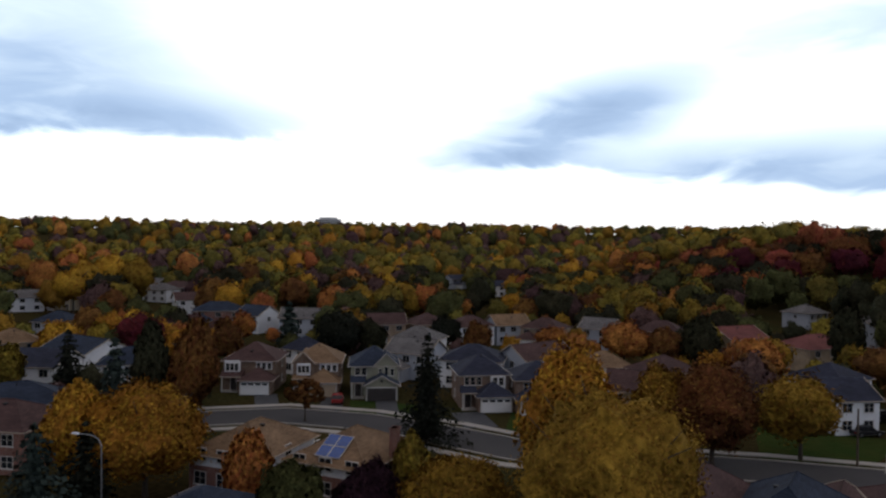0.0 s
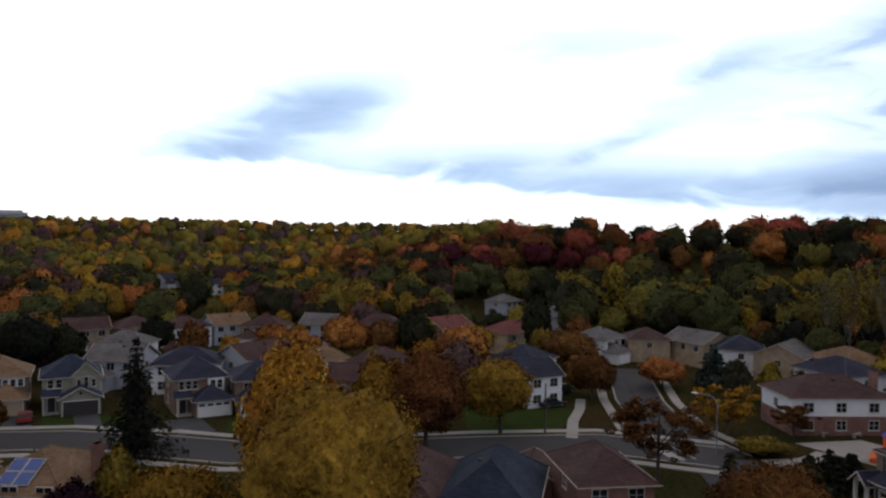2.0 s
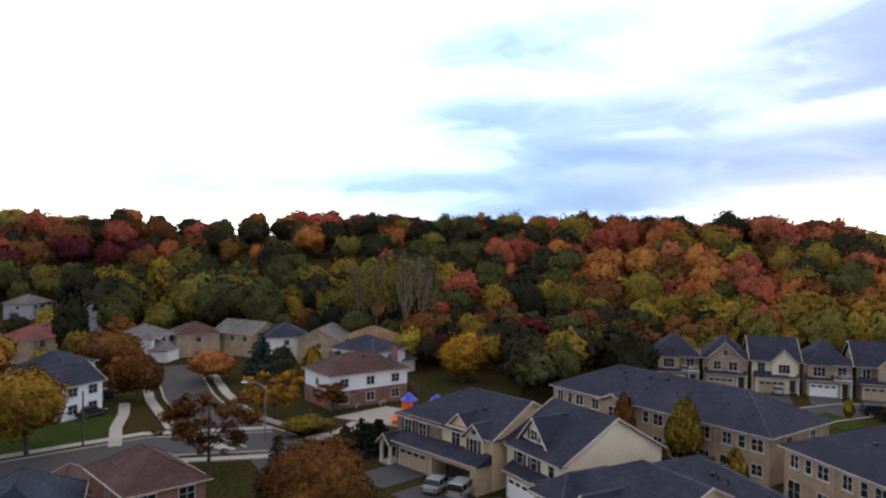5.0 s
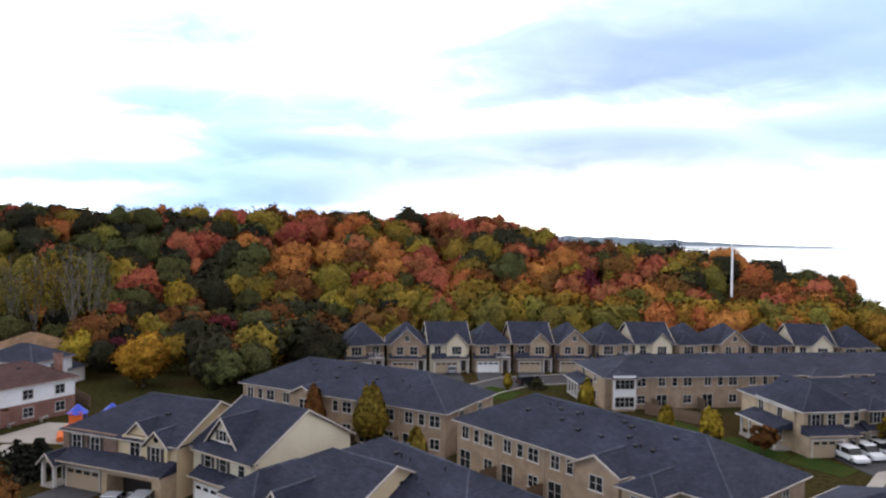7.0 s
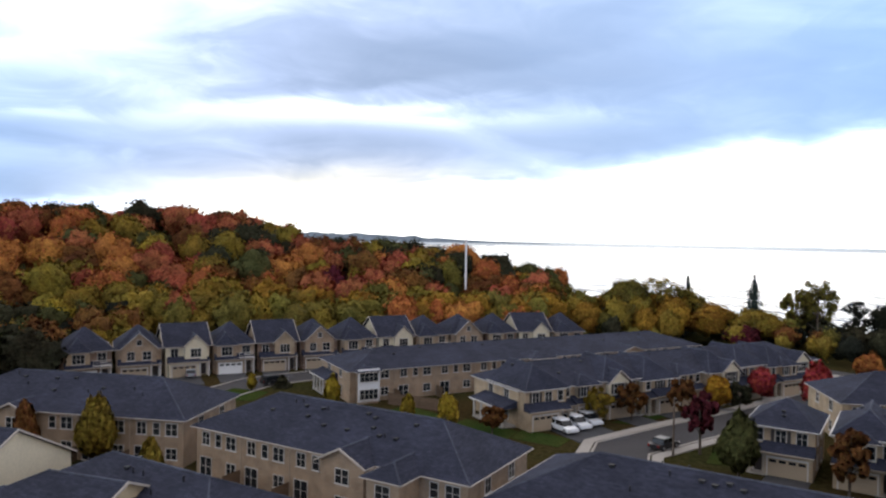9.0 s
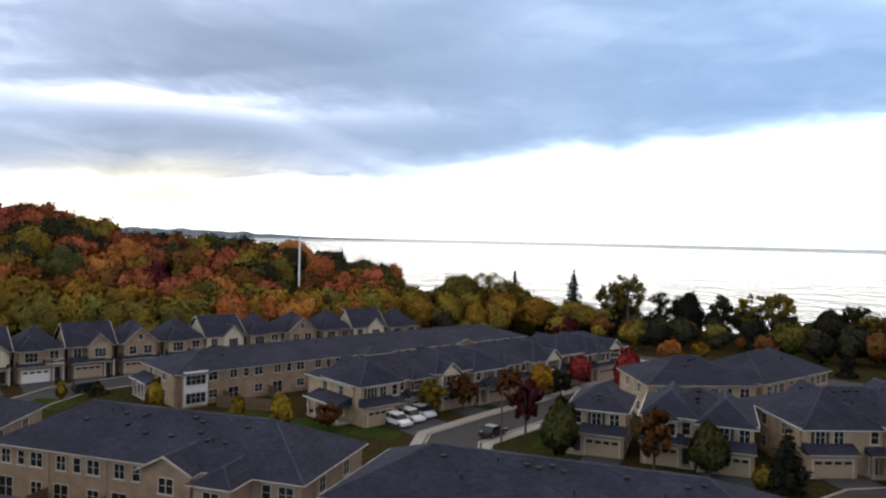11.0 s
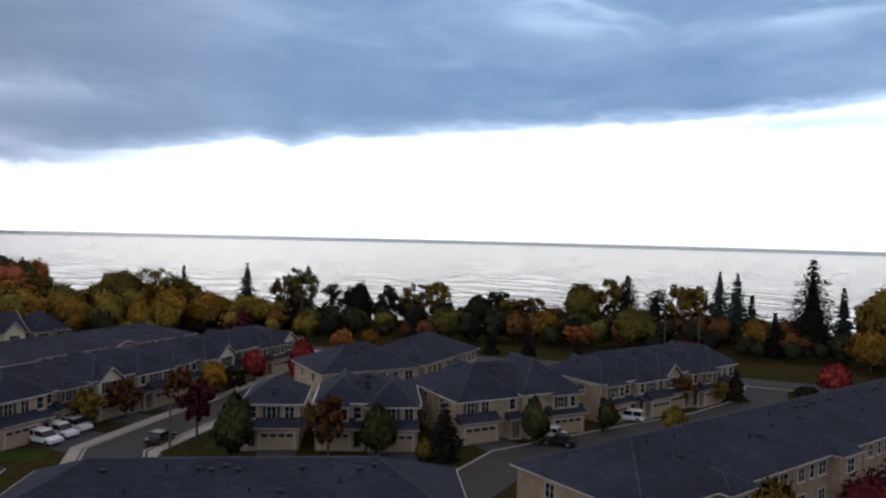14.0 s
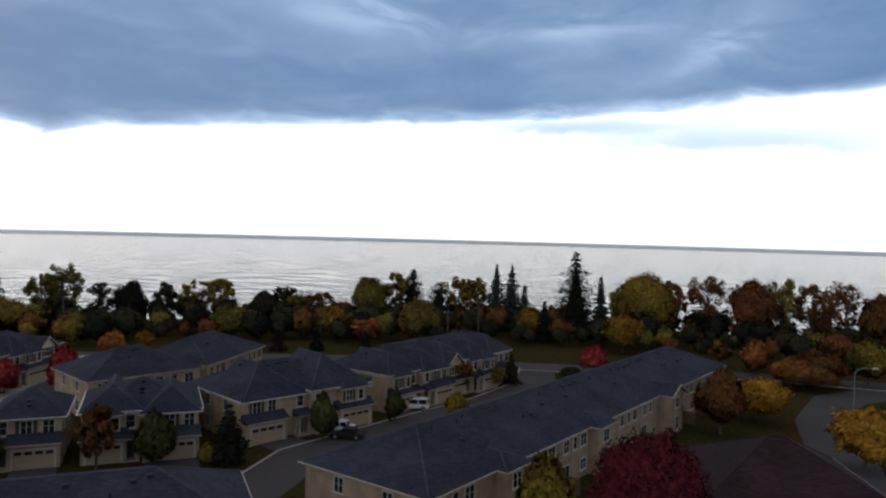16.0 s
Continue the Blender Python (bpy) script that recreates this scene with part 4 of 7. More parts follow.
for pts, w, sides in ((STREET, 8.5, (1, -1)), (SIDE_STREET, 7.5, (1, -1)), (LANE, 7.0, (1, -1)), (LANE_WEST, 7.0, (1,)), (COURT, 8.0, (1, -1)), (SHORE_ROAD, 8.5, (1,))):
    for s in sides:
        strip("kerb", shifted(pts, s * (w / 2 + 0.15)), 0.3, 0.15, M["concrete"], "pale concrete kerb", "kerb")
for pts, off in ((STREET, 6.6), (STREET, -6.6), (SIDE_STREET, 6.0), (SIDE_STREET, -6.0), (LANE, 4.8), (LANE, -4.8)):
    strip("pavement", shifted(pts, off), 1.5, 0.12, M["concrete"], "pale concrete pavement", "pavement")


def lawn(pts, label="short green lawn"):
    return area("lawn", pts, 0.05, M["grass"], label, "lawn")


def drive(p0, p1, depth, mat="drive", label="dark asphalt driveway"):
    m, L = base_on(p0, p1)
    pts = [(m @ Vector(q))[:2] for q in ((0, 0, 0), (L, 0, 0), (L, -depth, 0), (0, -depth, 0))]
    return area("driveway", pts, 0.08, M[mat], label, "driveway")


# ---------------------------------------------------------------- houses
def skirt_roof(parent, x0, x1, y, out, z, rise, mat="slate"):
    """A lean-to roof against a wall at y, sloping to the front."""
    bm = bmesh.new()
    prism(bm, [(y + 0.05, z + rise), (y - out, z), (y - out, z - 0.15), (y + 0.05, z - 0.15)], x0, x1, "x")
    ob = part("canopy_roof", bm, M[mat], parent)
    g = box_bm(x0 - 0.04, x1 + 0.04, y - out - 0.08, y - out, z - 0.16, z)
    part("gutter", g, M["tan_trim"], ob)
    return ob


def screen(parent, p0, p1, h):
    """A board screen: a rail with single boards on it."""
    a, b = Vector((p0[0], p0[1], 0)), Vector((p1[0], p1[1], 0))
    L = (b - a).length
    m = pose(a.x, a.y, 0, 0, 0, math.degrees(math.atan2(b.y - a.y, b.x - a.x)))
    s = part("rail", box_bm(0, L, 0.012, 0.05, h * 0.8, h * 0.86), M["fence"], parent)
    s.matrix_basis = m
    n = max(2, int(L / 0.3))
    key = ("board", round(L / n, 3), h)
    if key not in WINDOWS:
        bm = bmesh.new()
        w = L / n
        prism(bm, [(w * 0.03, 0), (w * 0.97, 0), (w * 0.97, h - 0.06), (w * 0.8, h), (w * 0.2, h), (w * 0.03, h - 0.06)], -0.012, 0.012, "y")
        WINDOWS[key] = bm_mesh("board", bm, M["fence"])
    for i in range(n):
        mesh_part("board", WINDOWS[key], s, pose(i * L / n, 0, 0.015 * (i % 3)))
    return s


def rear_row(P0, P1, depth, units, brick="tan_brick", label="", eave=5.7, rise=3.1, bays=(), vents=14, seed=1, ends=(True, True), roofmat="slate",
             left_windows=True, right_windows=True):
    """A terrace seen from its garden side: paired windows upstairs, patio doors below."""
    m, L = base_on(P0, P1)
    t = thing("terrace", m, label, "terrace", "brick terraces")
    wall(t, 0, L, 0, depth, 0, eave, brick)
    roof(t, 0, L, 0, depth, eave, rise, roofmat, "hip", "x", vents=vents, seed=seed, hips=ends)
    w = L / units
    rng = random.Random(seed)
    for k, (x0, x1, out, kind) in enumerate(bays):
        wall(t, x0, x1, -out, 1, 0, eave, brick, "bay")
        rr = rise * min(1.0, (x1 - x0) / depth * 1.0)
        roof(t, x0, x1, -out, depth * 0.42, eave, rr, roofmat, "hip" if kind == "hip" else "gable", "y", hips=(kind == "hip", False), wall=brick)
        n = max(1, int((x1 - x0) / 2.6))
        for i in range(n):
            x = x0 + (i + 0.5) * (x1 - x0) / n
            window(t, "front", x, -out, 3.55, 1.5, 1.35, 2)
            window(t, "front", x, -out, 0.5, 1.5, 1.8, 2)
    def clear_of_bay(x):
        return all(not (b[0] - 0.9 < x < b[1] + 0.9) for b in bays)
    for i in range(units):
        for q, ww in ((0.22, 1.1), (0.5, 0.8), (0.78, 1.4)):
            x = (i + q) * w
            if not clear_of_bay(x):
                continue
            window(t, "front", x, 0, 3.6, ww, 1.35, 2 if ww > 1 else 1)
            if q == 0.22:
                window(t, "front", x, 0, 0.15, 1.7, 2.05, 2)
            elif q == 0.78:
                window(t, "front", x, 0, 0.9, 1.3, 1.2, 2)
        # downpipe and garden screen
        if i and clear_of_bay(i * w):
            part("downpipe", tube(bmesh.new(), (i * w, -0.08, 0.1), (i * w, -0.08, eave - 0.4), 0.05, 0.05, 6), M["tan_trim"], t)
            screen(t, (i * w, -0.1), (i * w, -2.6), 1.8)
    for face, b, on in (("left", 0, left_windows), ("right", L, right_windows)):
        if on:
            for y in (depth * 0.3, depth * 0.7):
                window(t, face, y, b, 3.6, 1.1, 1.35, 2)
                window(t, face, y, b, 0.8, 1.1, 1.4, 2)
    return t


def front_unit(t, x0, x1, depth, eave, rise, brick="sand_brick", second=None, gmat="garage_tan", garage="left", style="bay", y0=0.0, roofmat="slate"):
    """The street side of one dwelling of a row: double garage, lean-to roof over it, shuttered windows, porch."""
    w = x1 - x0
    gw = min(4.9, w * 0.62)
    gx = x0 + 0.45 + gw / 2 if garage == "left" else x1 - 0.45 - gw / 2
    px = x1 - 1.2 if garage == "left" else x0 + 1.2
    second = second or brick
    # garage projects from the house
    wall(t, gx - gw / 2 - 0.4, gx + gw / 2 + 0.4, y0 - 1.2, y0 + 0.5, 0, 2.75, brick, "garage")
    garage_door(t, "front", gx, y0 - 1.2, gw - 0.3, 2.15, gmat)
    skirt_roof(t, gx - gw / 2 - 0.6, gx + gw / 2 + 0.6, y0, 1.7, 2.85, 0.95, roofmat)
    if style == "bay":
        bx0, bx1 = gx - gw / 2, gx + gw / 2
        wall(t, bx0 + 0.3, bx1 - 0.3, y0 - 0.7, y0 + 0.5, 3.3, eave, second, "bay")
        roof(t, bx0 + 0.3, bx1 - 0.3, y0 - 0.7, y0 + depth * 0.4, eave, (bx1 - bx0 - 0.6) / 2 * 0.55, roofmat, "hip", "y", hips=(True, False))
        window(t, "front", gx - 0.9, y0 - 0.7, 3.65, 1.0, 1.45, 2, True)
        window(t, "front", gx + 1.1, y0 - 0.7, 3.65, 0.8, 1.35, 1, False)
    elif style == "gable":
        bx0, bx1 = gx - gw / 2, gx + gw / 2
        wall(t, bx0 + 0.3, bx1 - 0.3, y0 - 0.7, y0 + 0.5, 3.3, eave, second, "bay")
        roof(t, bx0 + 0.3, bx1 - 0.3, y0 - 0.7, y0 + depth * 0.4, eave, (bx1 - bx0 - 0.6) / 2 * 0.8, roofmat, "gable", "y", over=0.35, wall=second)
        window(t, "front", gx, y0 - 0.7, 3.6, 2.0, 1.55, 3, True)
    else:
        window(t, "front", gx - 0.9, y0, 3.7, 1.1, 1.4, 2, True)
        window(t, "front", gx + 1.3, y0, 3.7, 1.1, 1.4, 2, False)
    window(t, "front", px, y0, 3.7, 0.9, 1.45, 1, False)
    front_door(t, "front", px, y0)
    bm = bmesh.new()
    for s in (-0.75, 0.75):
        box(bm, px + s - 0.16, px + s + 0.16, y0 - 1.25, y0 - 0.93, 0, 2.6)
    part("porch_column", bm, M["stone"], t)
    skirt_roof(t, px - 1.15, px + 1.15, y0, 1.5, 2.7, 0.7, roofmat)
    wall(t, px - 1.1, px + 1.1, y0 - 1.4, y0 + 0.1, 0, 0.16, "concrete", "porch_step")


def front_row(P0, P1, depth, units, brick="sand_brick", label="", eave=5.7, rise=3.1, styles=("bay", "plain", "gable"), sides=("left", "right"),
              gmat="garage_tan", vents=10, seed=1, unit_roofs=None, hips=(True, True)):
    m, L = base_on(P0, P1)
    t = thing("terrace", m, label, "terrace", "brick terraces")
    wall(t, 0, L, 0, depth, 0, eave, brick)
    roof(t, 0, L, 0, depth, eave, rise, "slate", "hip", "x", vents=vents, seed=seed, hips=hips, gutter="trim")
    w = L / units
    for i in range(units):
        out = unit_roofs[i % len(unit_roofs)] if unit_roofs else 0.0
        if out:
            b0, b1 = i * w + 0.15, (i + 1) * w - 0.15
            up = 0.35 * ((i + seed) % 2)
            wall(t, b0, b1, -out, 1, 0, eave + up, brick, "front_wall")
            roof(t, b0, b1, -out, depth * 0.62, eave + up, (b1 - b0) / 2 * 0.74, "slate", "hip", "y", hips=(True, False), gutter="trim", vents=1, seed=i)
        front_unit(t, i * w, (i + 1) * w, depth, eave, rise, brick, "cream_siding" if (i + seed) % 3 == 1 else None, gmat, sides[i % len(sides)], styles[i % len(styles)],
                   y0=-out)
        if i:
            part("downpipe", tube(bmesh.new(), (i * w, -0.08, 0.1), (i * w, -0.08, eave - 0.4), 0.05, 0.05, 6), M["tan_trim"], t)
    for face, b in (("left", 0), ("right", L)):
        for y in (depth * 0.25, depth * 0.6):
            window(t, face, y, b, 3.6, 1.1, 1.35, 2)
            window(t, face, y, b, 0.8, 1.1, 1.4, 2)
    return t


def narrow_house(P0, P1, depth, style, brick, second, gmat="garage_tan", roofmat="slate", eave=5.8, rise=3.4, seed=0, label=""):
    """One detached house of the long row: garage below, bay or gable above, porch at the side."""
    m, L = base_on(P0, P1)
    t = thing("house", m, label, "house", "detached houses in a row")
    wall(t, 0, L, 0, depth, 0, eave, brick)
    if style == "side":
        roof(t, 0, L, 0, depth, eave, rise, roofmat, "gable", "x", wall=second)
        roof(t, L * 0.42, L * 0.92, -0.9, depth * 0.45, eave, 1.9, roofmat, "gable", "y", over=0.3, wall=second)
        wall(t, L * 0.42, L * 0.92, -0.9, 0.4, 3.1, eave, second, "bay")
        window(t, "front", L * 0.67, -0.9, 3.6, 1.8, 1.5, 3)
        window(t, "front", L * 0.2, 0, 3.6, 1.2, 1.5, 2)
    elif style == "gable":
        roof(t, 0, L, 0, depth, eave, rise, roofmat, "hip", "x", hips=(True, True))
        roof(t, L * 0.12, L * 0.88, -0.8, depth * 0.5, eave, 2.6, roofmat, "gable", "y", over=0.35, wall=second)
        wall(t, L * 0.12, L * 0.88, -0.8, 0.4, 3.1, eave, second, "bay")
        window(t, "front", L * 0.32, -0.8, 3.55, 1.2, 1.5, 2)
        window(t, "front", L * 0.67, -0.8, 3.55, 1.4, 1.5, 2)
        window(t, "front", L * 0.5, -0.8, 6.2, 0.8, 0.9, 1)
    else:
        roof(t, 0, L, 0, depth, eave, rise, roofmat, "hip", "x")
        roof(t, L * 0.08, L * 0.55, -0.8, depth * 0.45, eave, 1.8, roofmat, "hip", "y", over=0.35, hips=(True, False))
        wall(t, L * 0.08, L * 0.55, -0.8, 0.4, 3.1, eave, second, "bay")
        window(t, "front", L * 0.32, -0.8, 3.5, 1.9, 1.6, 3)
        window(t, "front", L * 0.8, 0, 3.5, 1.4, 1.6, 2)
        # balcony over the porch
        wall(t, L * 0.6, L * 0.98, -1.5, 0, 2.95, 3.12, "trim", "balcony_floor")
        bm = bmesh.new()
        for k in range(9):
            x = L * (0.61 + 0.36 * k / 8)
            box(bm, x - 0.02, x + 0.02, -1.47, -1.43, 3.1, 4.0)
        box(bm, L * 0.6, L * 0.98, -1.5, -1.4, 4.0, 4.07)
        part("balcony_rail", bm, M["trim"], t)
    gx = L * 0.4
    gw = min(4.4, L * 0.62)
    wall(t, gx - gw / 2 - 0.4, gx + gw / 2 + 0.4, -1.3, 0.4, 0, 2.8, brick, "garage")
    garage_door(t, "front", gx, -1.3, gw - 0.2, 2.15, gmat)
    skirt_roof(t, gx - gw / 2 - 0.6, gx + gw / 2 + 0.6, 0, 1.8, 2.85, 0.9, roofmat)
    front_door(t, "front", L * 0.86, 0)
    bm = bmesh.new()
    for x in (L * 0.76, L * 0.96):
        box(bm, x - 0.13, x + 0.13, -1.4, -1.14, 0, 2.95)
    part("porch_column", bm, M["trim"], t)
    skirt_roof(t, L * 0.72, L, 0, 1.6, 2.8, 0.6, roofmat)
    for y in (depth * 0.3, depth * 0.65):
        window(t, "left", y, 0, 3.7, 0.8, 1.2, 1)
        window(t, "right", y, L, 3.7, 0.8, 1.2, 1)
    return t


def house(x, y, turn, w, d, wallmat, roofmat, kind="hip", eave=5.4, rise=2.4, axis="x", garage=None, gmat="garage_white", lower=None, label="", chimney=False,
          group="suburban houses", windows=True):
    """A suburban two-storey house. turn: the way its front looks, degrees; 0 looks to -y."""
    z = ground_z(x, y)
    t = thing("house", pose(x, y, z, 0, 0, turn), label, "house", group)
    x0, x1, y0, y1 = -w / 2, w / 2, -d / 2, d / 2
    if lower:
        wall(t, x0 - 0.03, x1 + 0.03, y0 - 0.03, y1 + 0.03, -0.5, 2.7, lower, "lower_wall")
        wall(t, x0, x1, y0, y1, 2.7, eave, wallmat)
    else:
        wall(t, x0, x1, y0, y1, -0.5, eave, wallmat)
    r = roof(t, x0, x1, y0, y1, eave, rise, roofmat, kind, axis, wall=wallmat, vents=1 if w > 8 else 0, seed=int(x * 7 + y), gutter="tan_trim")
    if garage:
        gx = x0 + 2.6 if garage == "left" else x1 - 2.6
        wall(t, gx - 2.6, gx + 2.6, y0 - 3.2, y0 + 0.2, -0.5, 2.7, lower or wallmat, "garage")
        roof(t, gx - 2.6, gx + 2.6, y0 - 3.2, y0 + 0.6, 2.75, 1.5, roofmat, "hip", "y", over=0.35, hips=(True, False))
        garage_door(t, "front", gx, y0 - 3.2, 4.3, 2.1, gmat, False)
    near = math.hypot(x, y) < 135
    if windows:
        n = 3 if w > 8 else 2
        for i in range(n):
            a = x0 + (i + 0.5) * w / n
            if eave > 4:
                window(t, "front", a, y0, 3.3, 1.4, 1.25, 2, fine=near)
                window(t, "back", a, y1, 3.3, 1.2, 1.2, 2, fine=near)
            if not (garage and abs(a - gx) < 3.0):
                window(t, "front", a, y0 - (0.03 if lower else 0), 0.8, 1.4, 1.3, 2, fine=near)
        for face, b in (("left", x0), ("right", x1)):
            window(t, face, 0, b - (0.03 if face == "left" and lower else 0), 3.2 if eave > 4 else 1.0, 1.0, 1.1, 2, fine=near)
        if garage:
            front_door(t, "front", x1 - 1.2 if garage == "left" else x0 + 1.2, y0 - (0.03 if lower else 0), 0.1)
    if chimney:
        bm = box_bm(x1 - 0.02, x1 + 0.65, -0.6, 0.6, -0.3, eave + rise + 0.5)
        box(bm, x1 - 0.08, x1 + 0.71, -0.66, 0.66, eave + rise + 0.3, eave + rise + 0.5)
        part("chimney", bm, M["red_brick"], t, "red brick chimney")
    return t


# the long row of narrow houses on the court
ROW_STYLE = ["hip", "gable", "side", "hip", "side", "gable", "hip", "side", "hip", "gable", "hip", "side", "hip"]
ROW_WALL = ["brown_brick", "tan_brick", "cream_siding", "tan_brick", "brown_brick", "brown_brick", "tan_brick", "cream_siding", "tan_brick", "tan_brick", "brown_brick", "cream_siding", "tan_brick"]
row_line = [(133.5, 41), (136.5, 33), (138.5, 25), (141, 17), (143, 9), (145, 1), (147, -7), (149, -15), (151, -23), (153, -31), (154.5, -39), (155.5, -47), (156, -55), (156, -63)]
for i in range(13):
    a, b = Vector(row_line[i]), Vector(row_line[i + 1])
    b = a + (b - a) * 0.92
    narrow_house(a, b, 11, ROW_STYLE[i], ROW_WALL[i], "cream_siding" if ROW_WALL[i] == "cream_siding" else ("tan_brick" if i % 2 else "sand_brick"),
                 "garage_tan" if i % 3 else "garage_white", seed=i, label="narrow two-storey house with dark shingle roof and garage")
    drive(Vector(row_line[i]) + Vector((0.4, -0.6)), a + (b - a) * 0.75, 9)

# terraces of the townhouse estate
TERRACE = "tan brick terrace under a dark slate-grey shingle roof"
rear_row((97, 44.5), (85.4, 13.4), 13, 5, "tan_brick", TERRACE, bays=((10.5, 14.5, 1.5, "gable"),), seed=2)
rear_row((83, 11.6), (60.6, -14), 12.5, 5, "tan_brick", TERRACE, bays=((19, 24, 1.6, "gable"), (25.5, 29, 3.2, "hip")), seed=3, vents=22)
court_row = rear_row((114.6, -7), (137, -80), 14, 10, "tan_brick", TERRACE, bays=((1, 4.5, 1.2, "hip"), (34, 39, 1.2, "hip"), (55, 60, 1.2, "gable")), seed=4, vents=10, eave=5.2, rise=2.2)
cream_row = front_row((97.2, -29.5), (117.5, -92), 12, 9, "sand_brick", "cream brick terrace with dark shingle roof and double garages", seed=5, styles=("plain", "bay", "gable"), unit_roofs=(1.5, 0, 0.6, 1.4, 0, 1.2, 0.5, 1.4, 0), eave=5.5, rise=2.5)
rear_row((57.1, -15.1), (32.3, -41.2), 13.5, 5, "tan_brick", TERRACE, seed=6, vents=20)
front_row((76.6, -51.4), (71.7, -56.5), 10, 1, "sand_brick", "sand-coloured brick house with double garage and dark hip roof", seed=7, styles=("plain",), sides=("right",), rise=2.3, vents=2)
front_row((70.4, -57.9), (61.6, -67.0), 13, 2, "sand_brick", "sand-coloured brick terrace with double garages and dark roofs", seed=7, styles=("bay", "plain"), sides=("left", "right"), unit_roofs=(0.3, 1.0), rise=2.5)
front_row((59.6, -72.0), (52.6, -90), 14, 2, "sand_brick", "sand-coloured brick terrace with double garages and dark roofs", seed=8, styles=("plain", "bay"), unit_roofs=(0.6, 1.3))
front_row((51.5, -95), (44, -129), 13, 5, "sand_brick", "sand-coloured brick terrace with double garages and dark roofs", seed=9, unit_roofs=(0.6, 1.5, 0.3, 1.3, 0.4))
rear_row((84.5, -70.5), (79, -86), 13, 2, "sand_brick", TERRACE, seed=10, vents=3, right_windows=False)
rear_row((79.5, -88), (84.5, -108), 13, 3, "sand_brick", TERRACE, seed=11, vents=4)
rear_row((24.5, -53), (6.5, -134), 14.5, 11, "tan_brick", TERRACE, seed=12, vents=36, bays=((10, 14, 1.2, "hip"), (30, 34, 1.2, "hip"), (52, 57, 1.8, "gable")))
def side_porch(t, y0, y1, out=2.4):
    """A railed porch with posts and a lean-to roof along the left end of a terrace."""
    wall(t, -out, 0, y0, y1, 0, 0.25, "concrete", "porch_floor")
    n = 4
    for i in range(n + 1):
        y = y0 + 0.2 + (y1 - y0 - 0.4) * i / n
        wall(t, -out + 0.1, -out + 0.34, y - 0.12, y + 0.12, 0.25, 2.75, "trim", "porch_post")
    bm = bmesh.new()
    prism(bm, [(0.05, 3.75), (-out - 0.35, 2.9), (-out - 0.35, 2.72), (0.05, 2.72)], y0 - 0.3, y1 + 0.3, "y")
    ob = part("porch_roof", bm, M["slate"], t)
    part("gutter", box_bm(-out - 0.44, -out - 0.35, y0 - 0.35, y1 + 0.35, 2.74, 2.9), M["trim"], ob)


side_porch(cream_row, 0.6, 8.5)
side_porch(court_row, 6.0, 13.0, 2.0)
for z in (0.7, 3.5):
    window(court_row, "front", 2.75, -1.26, z, 3.0, 1.5, 4)
wall(court_row, 0.9, 4.6, -1.25, -1.18, 0.3, 5.5, "white_siding", "bay_panel")

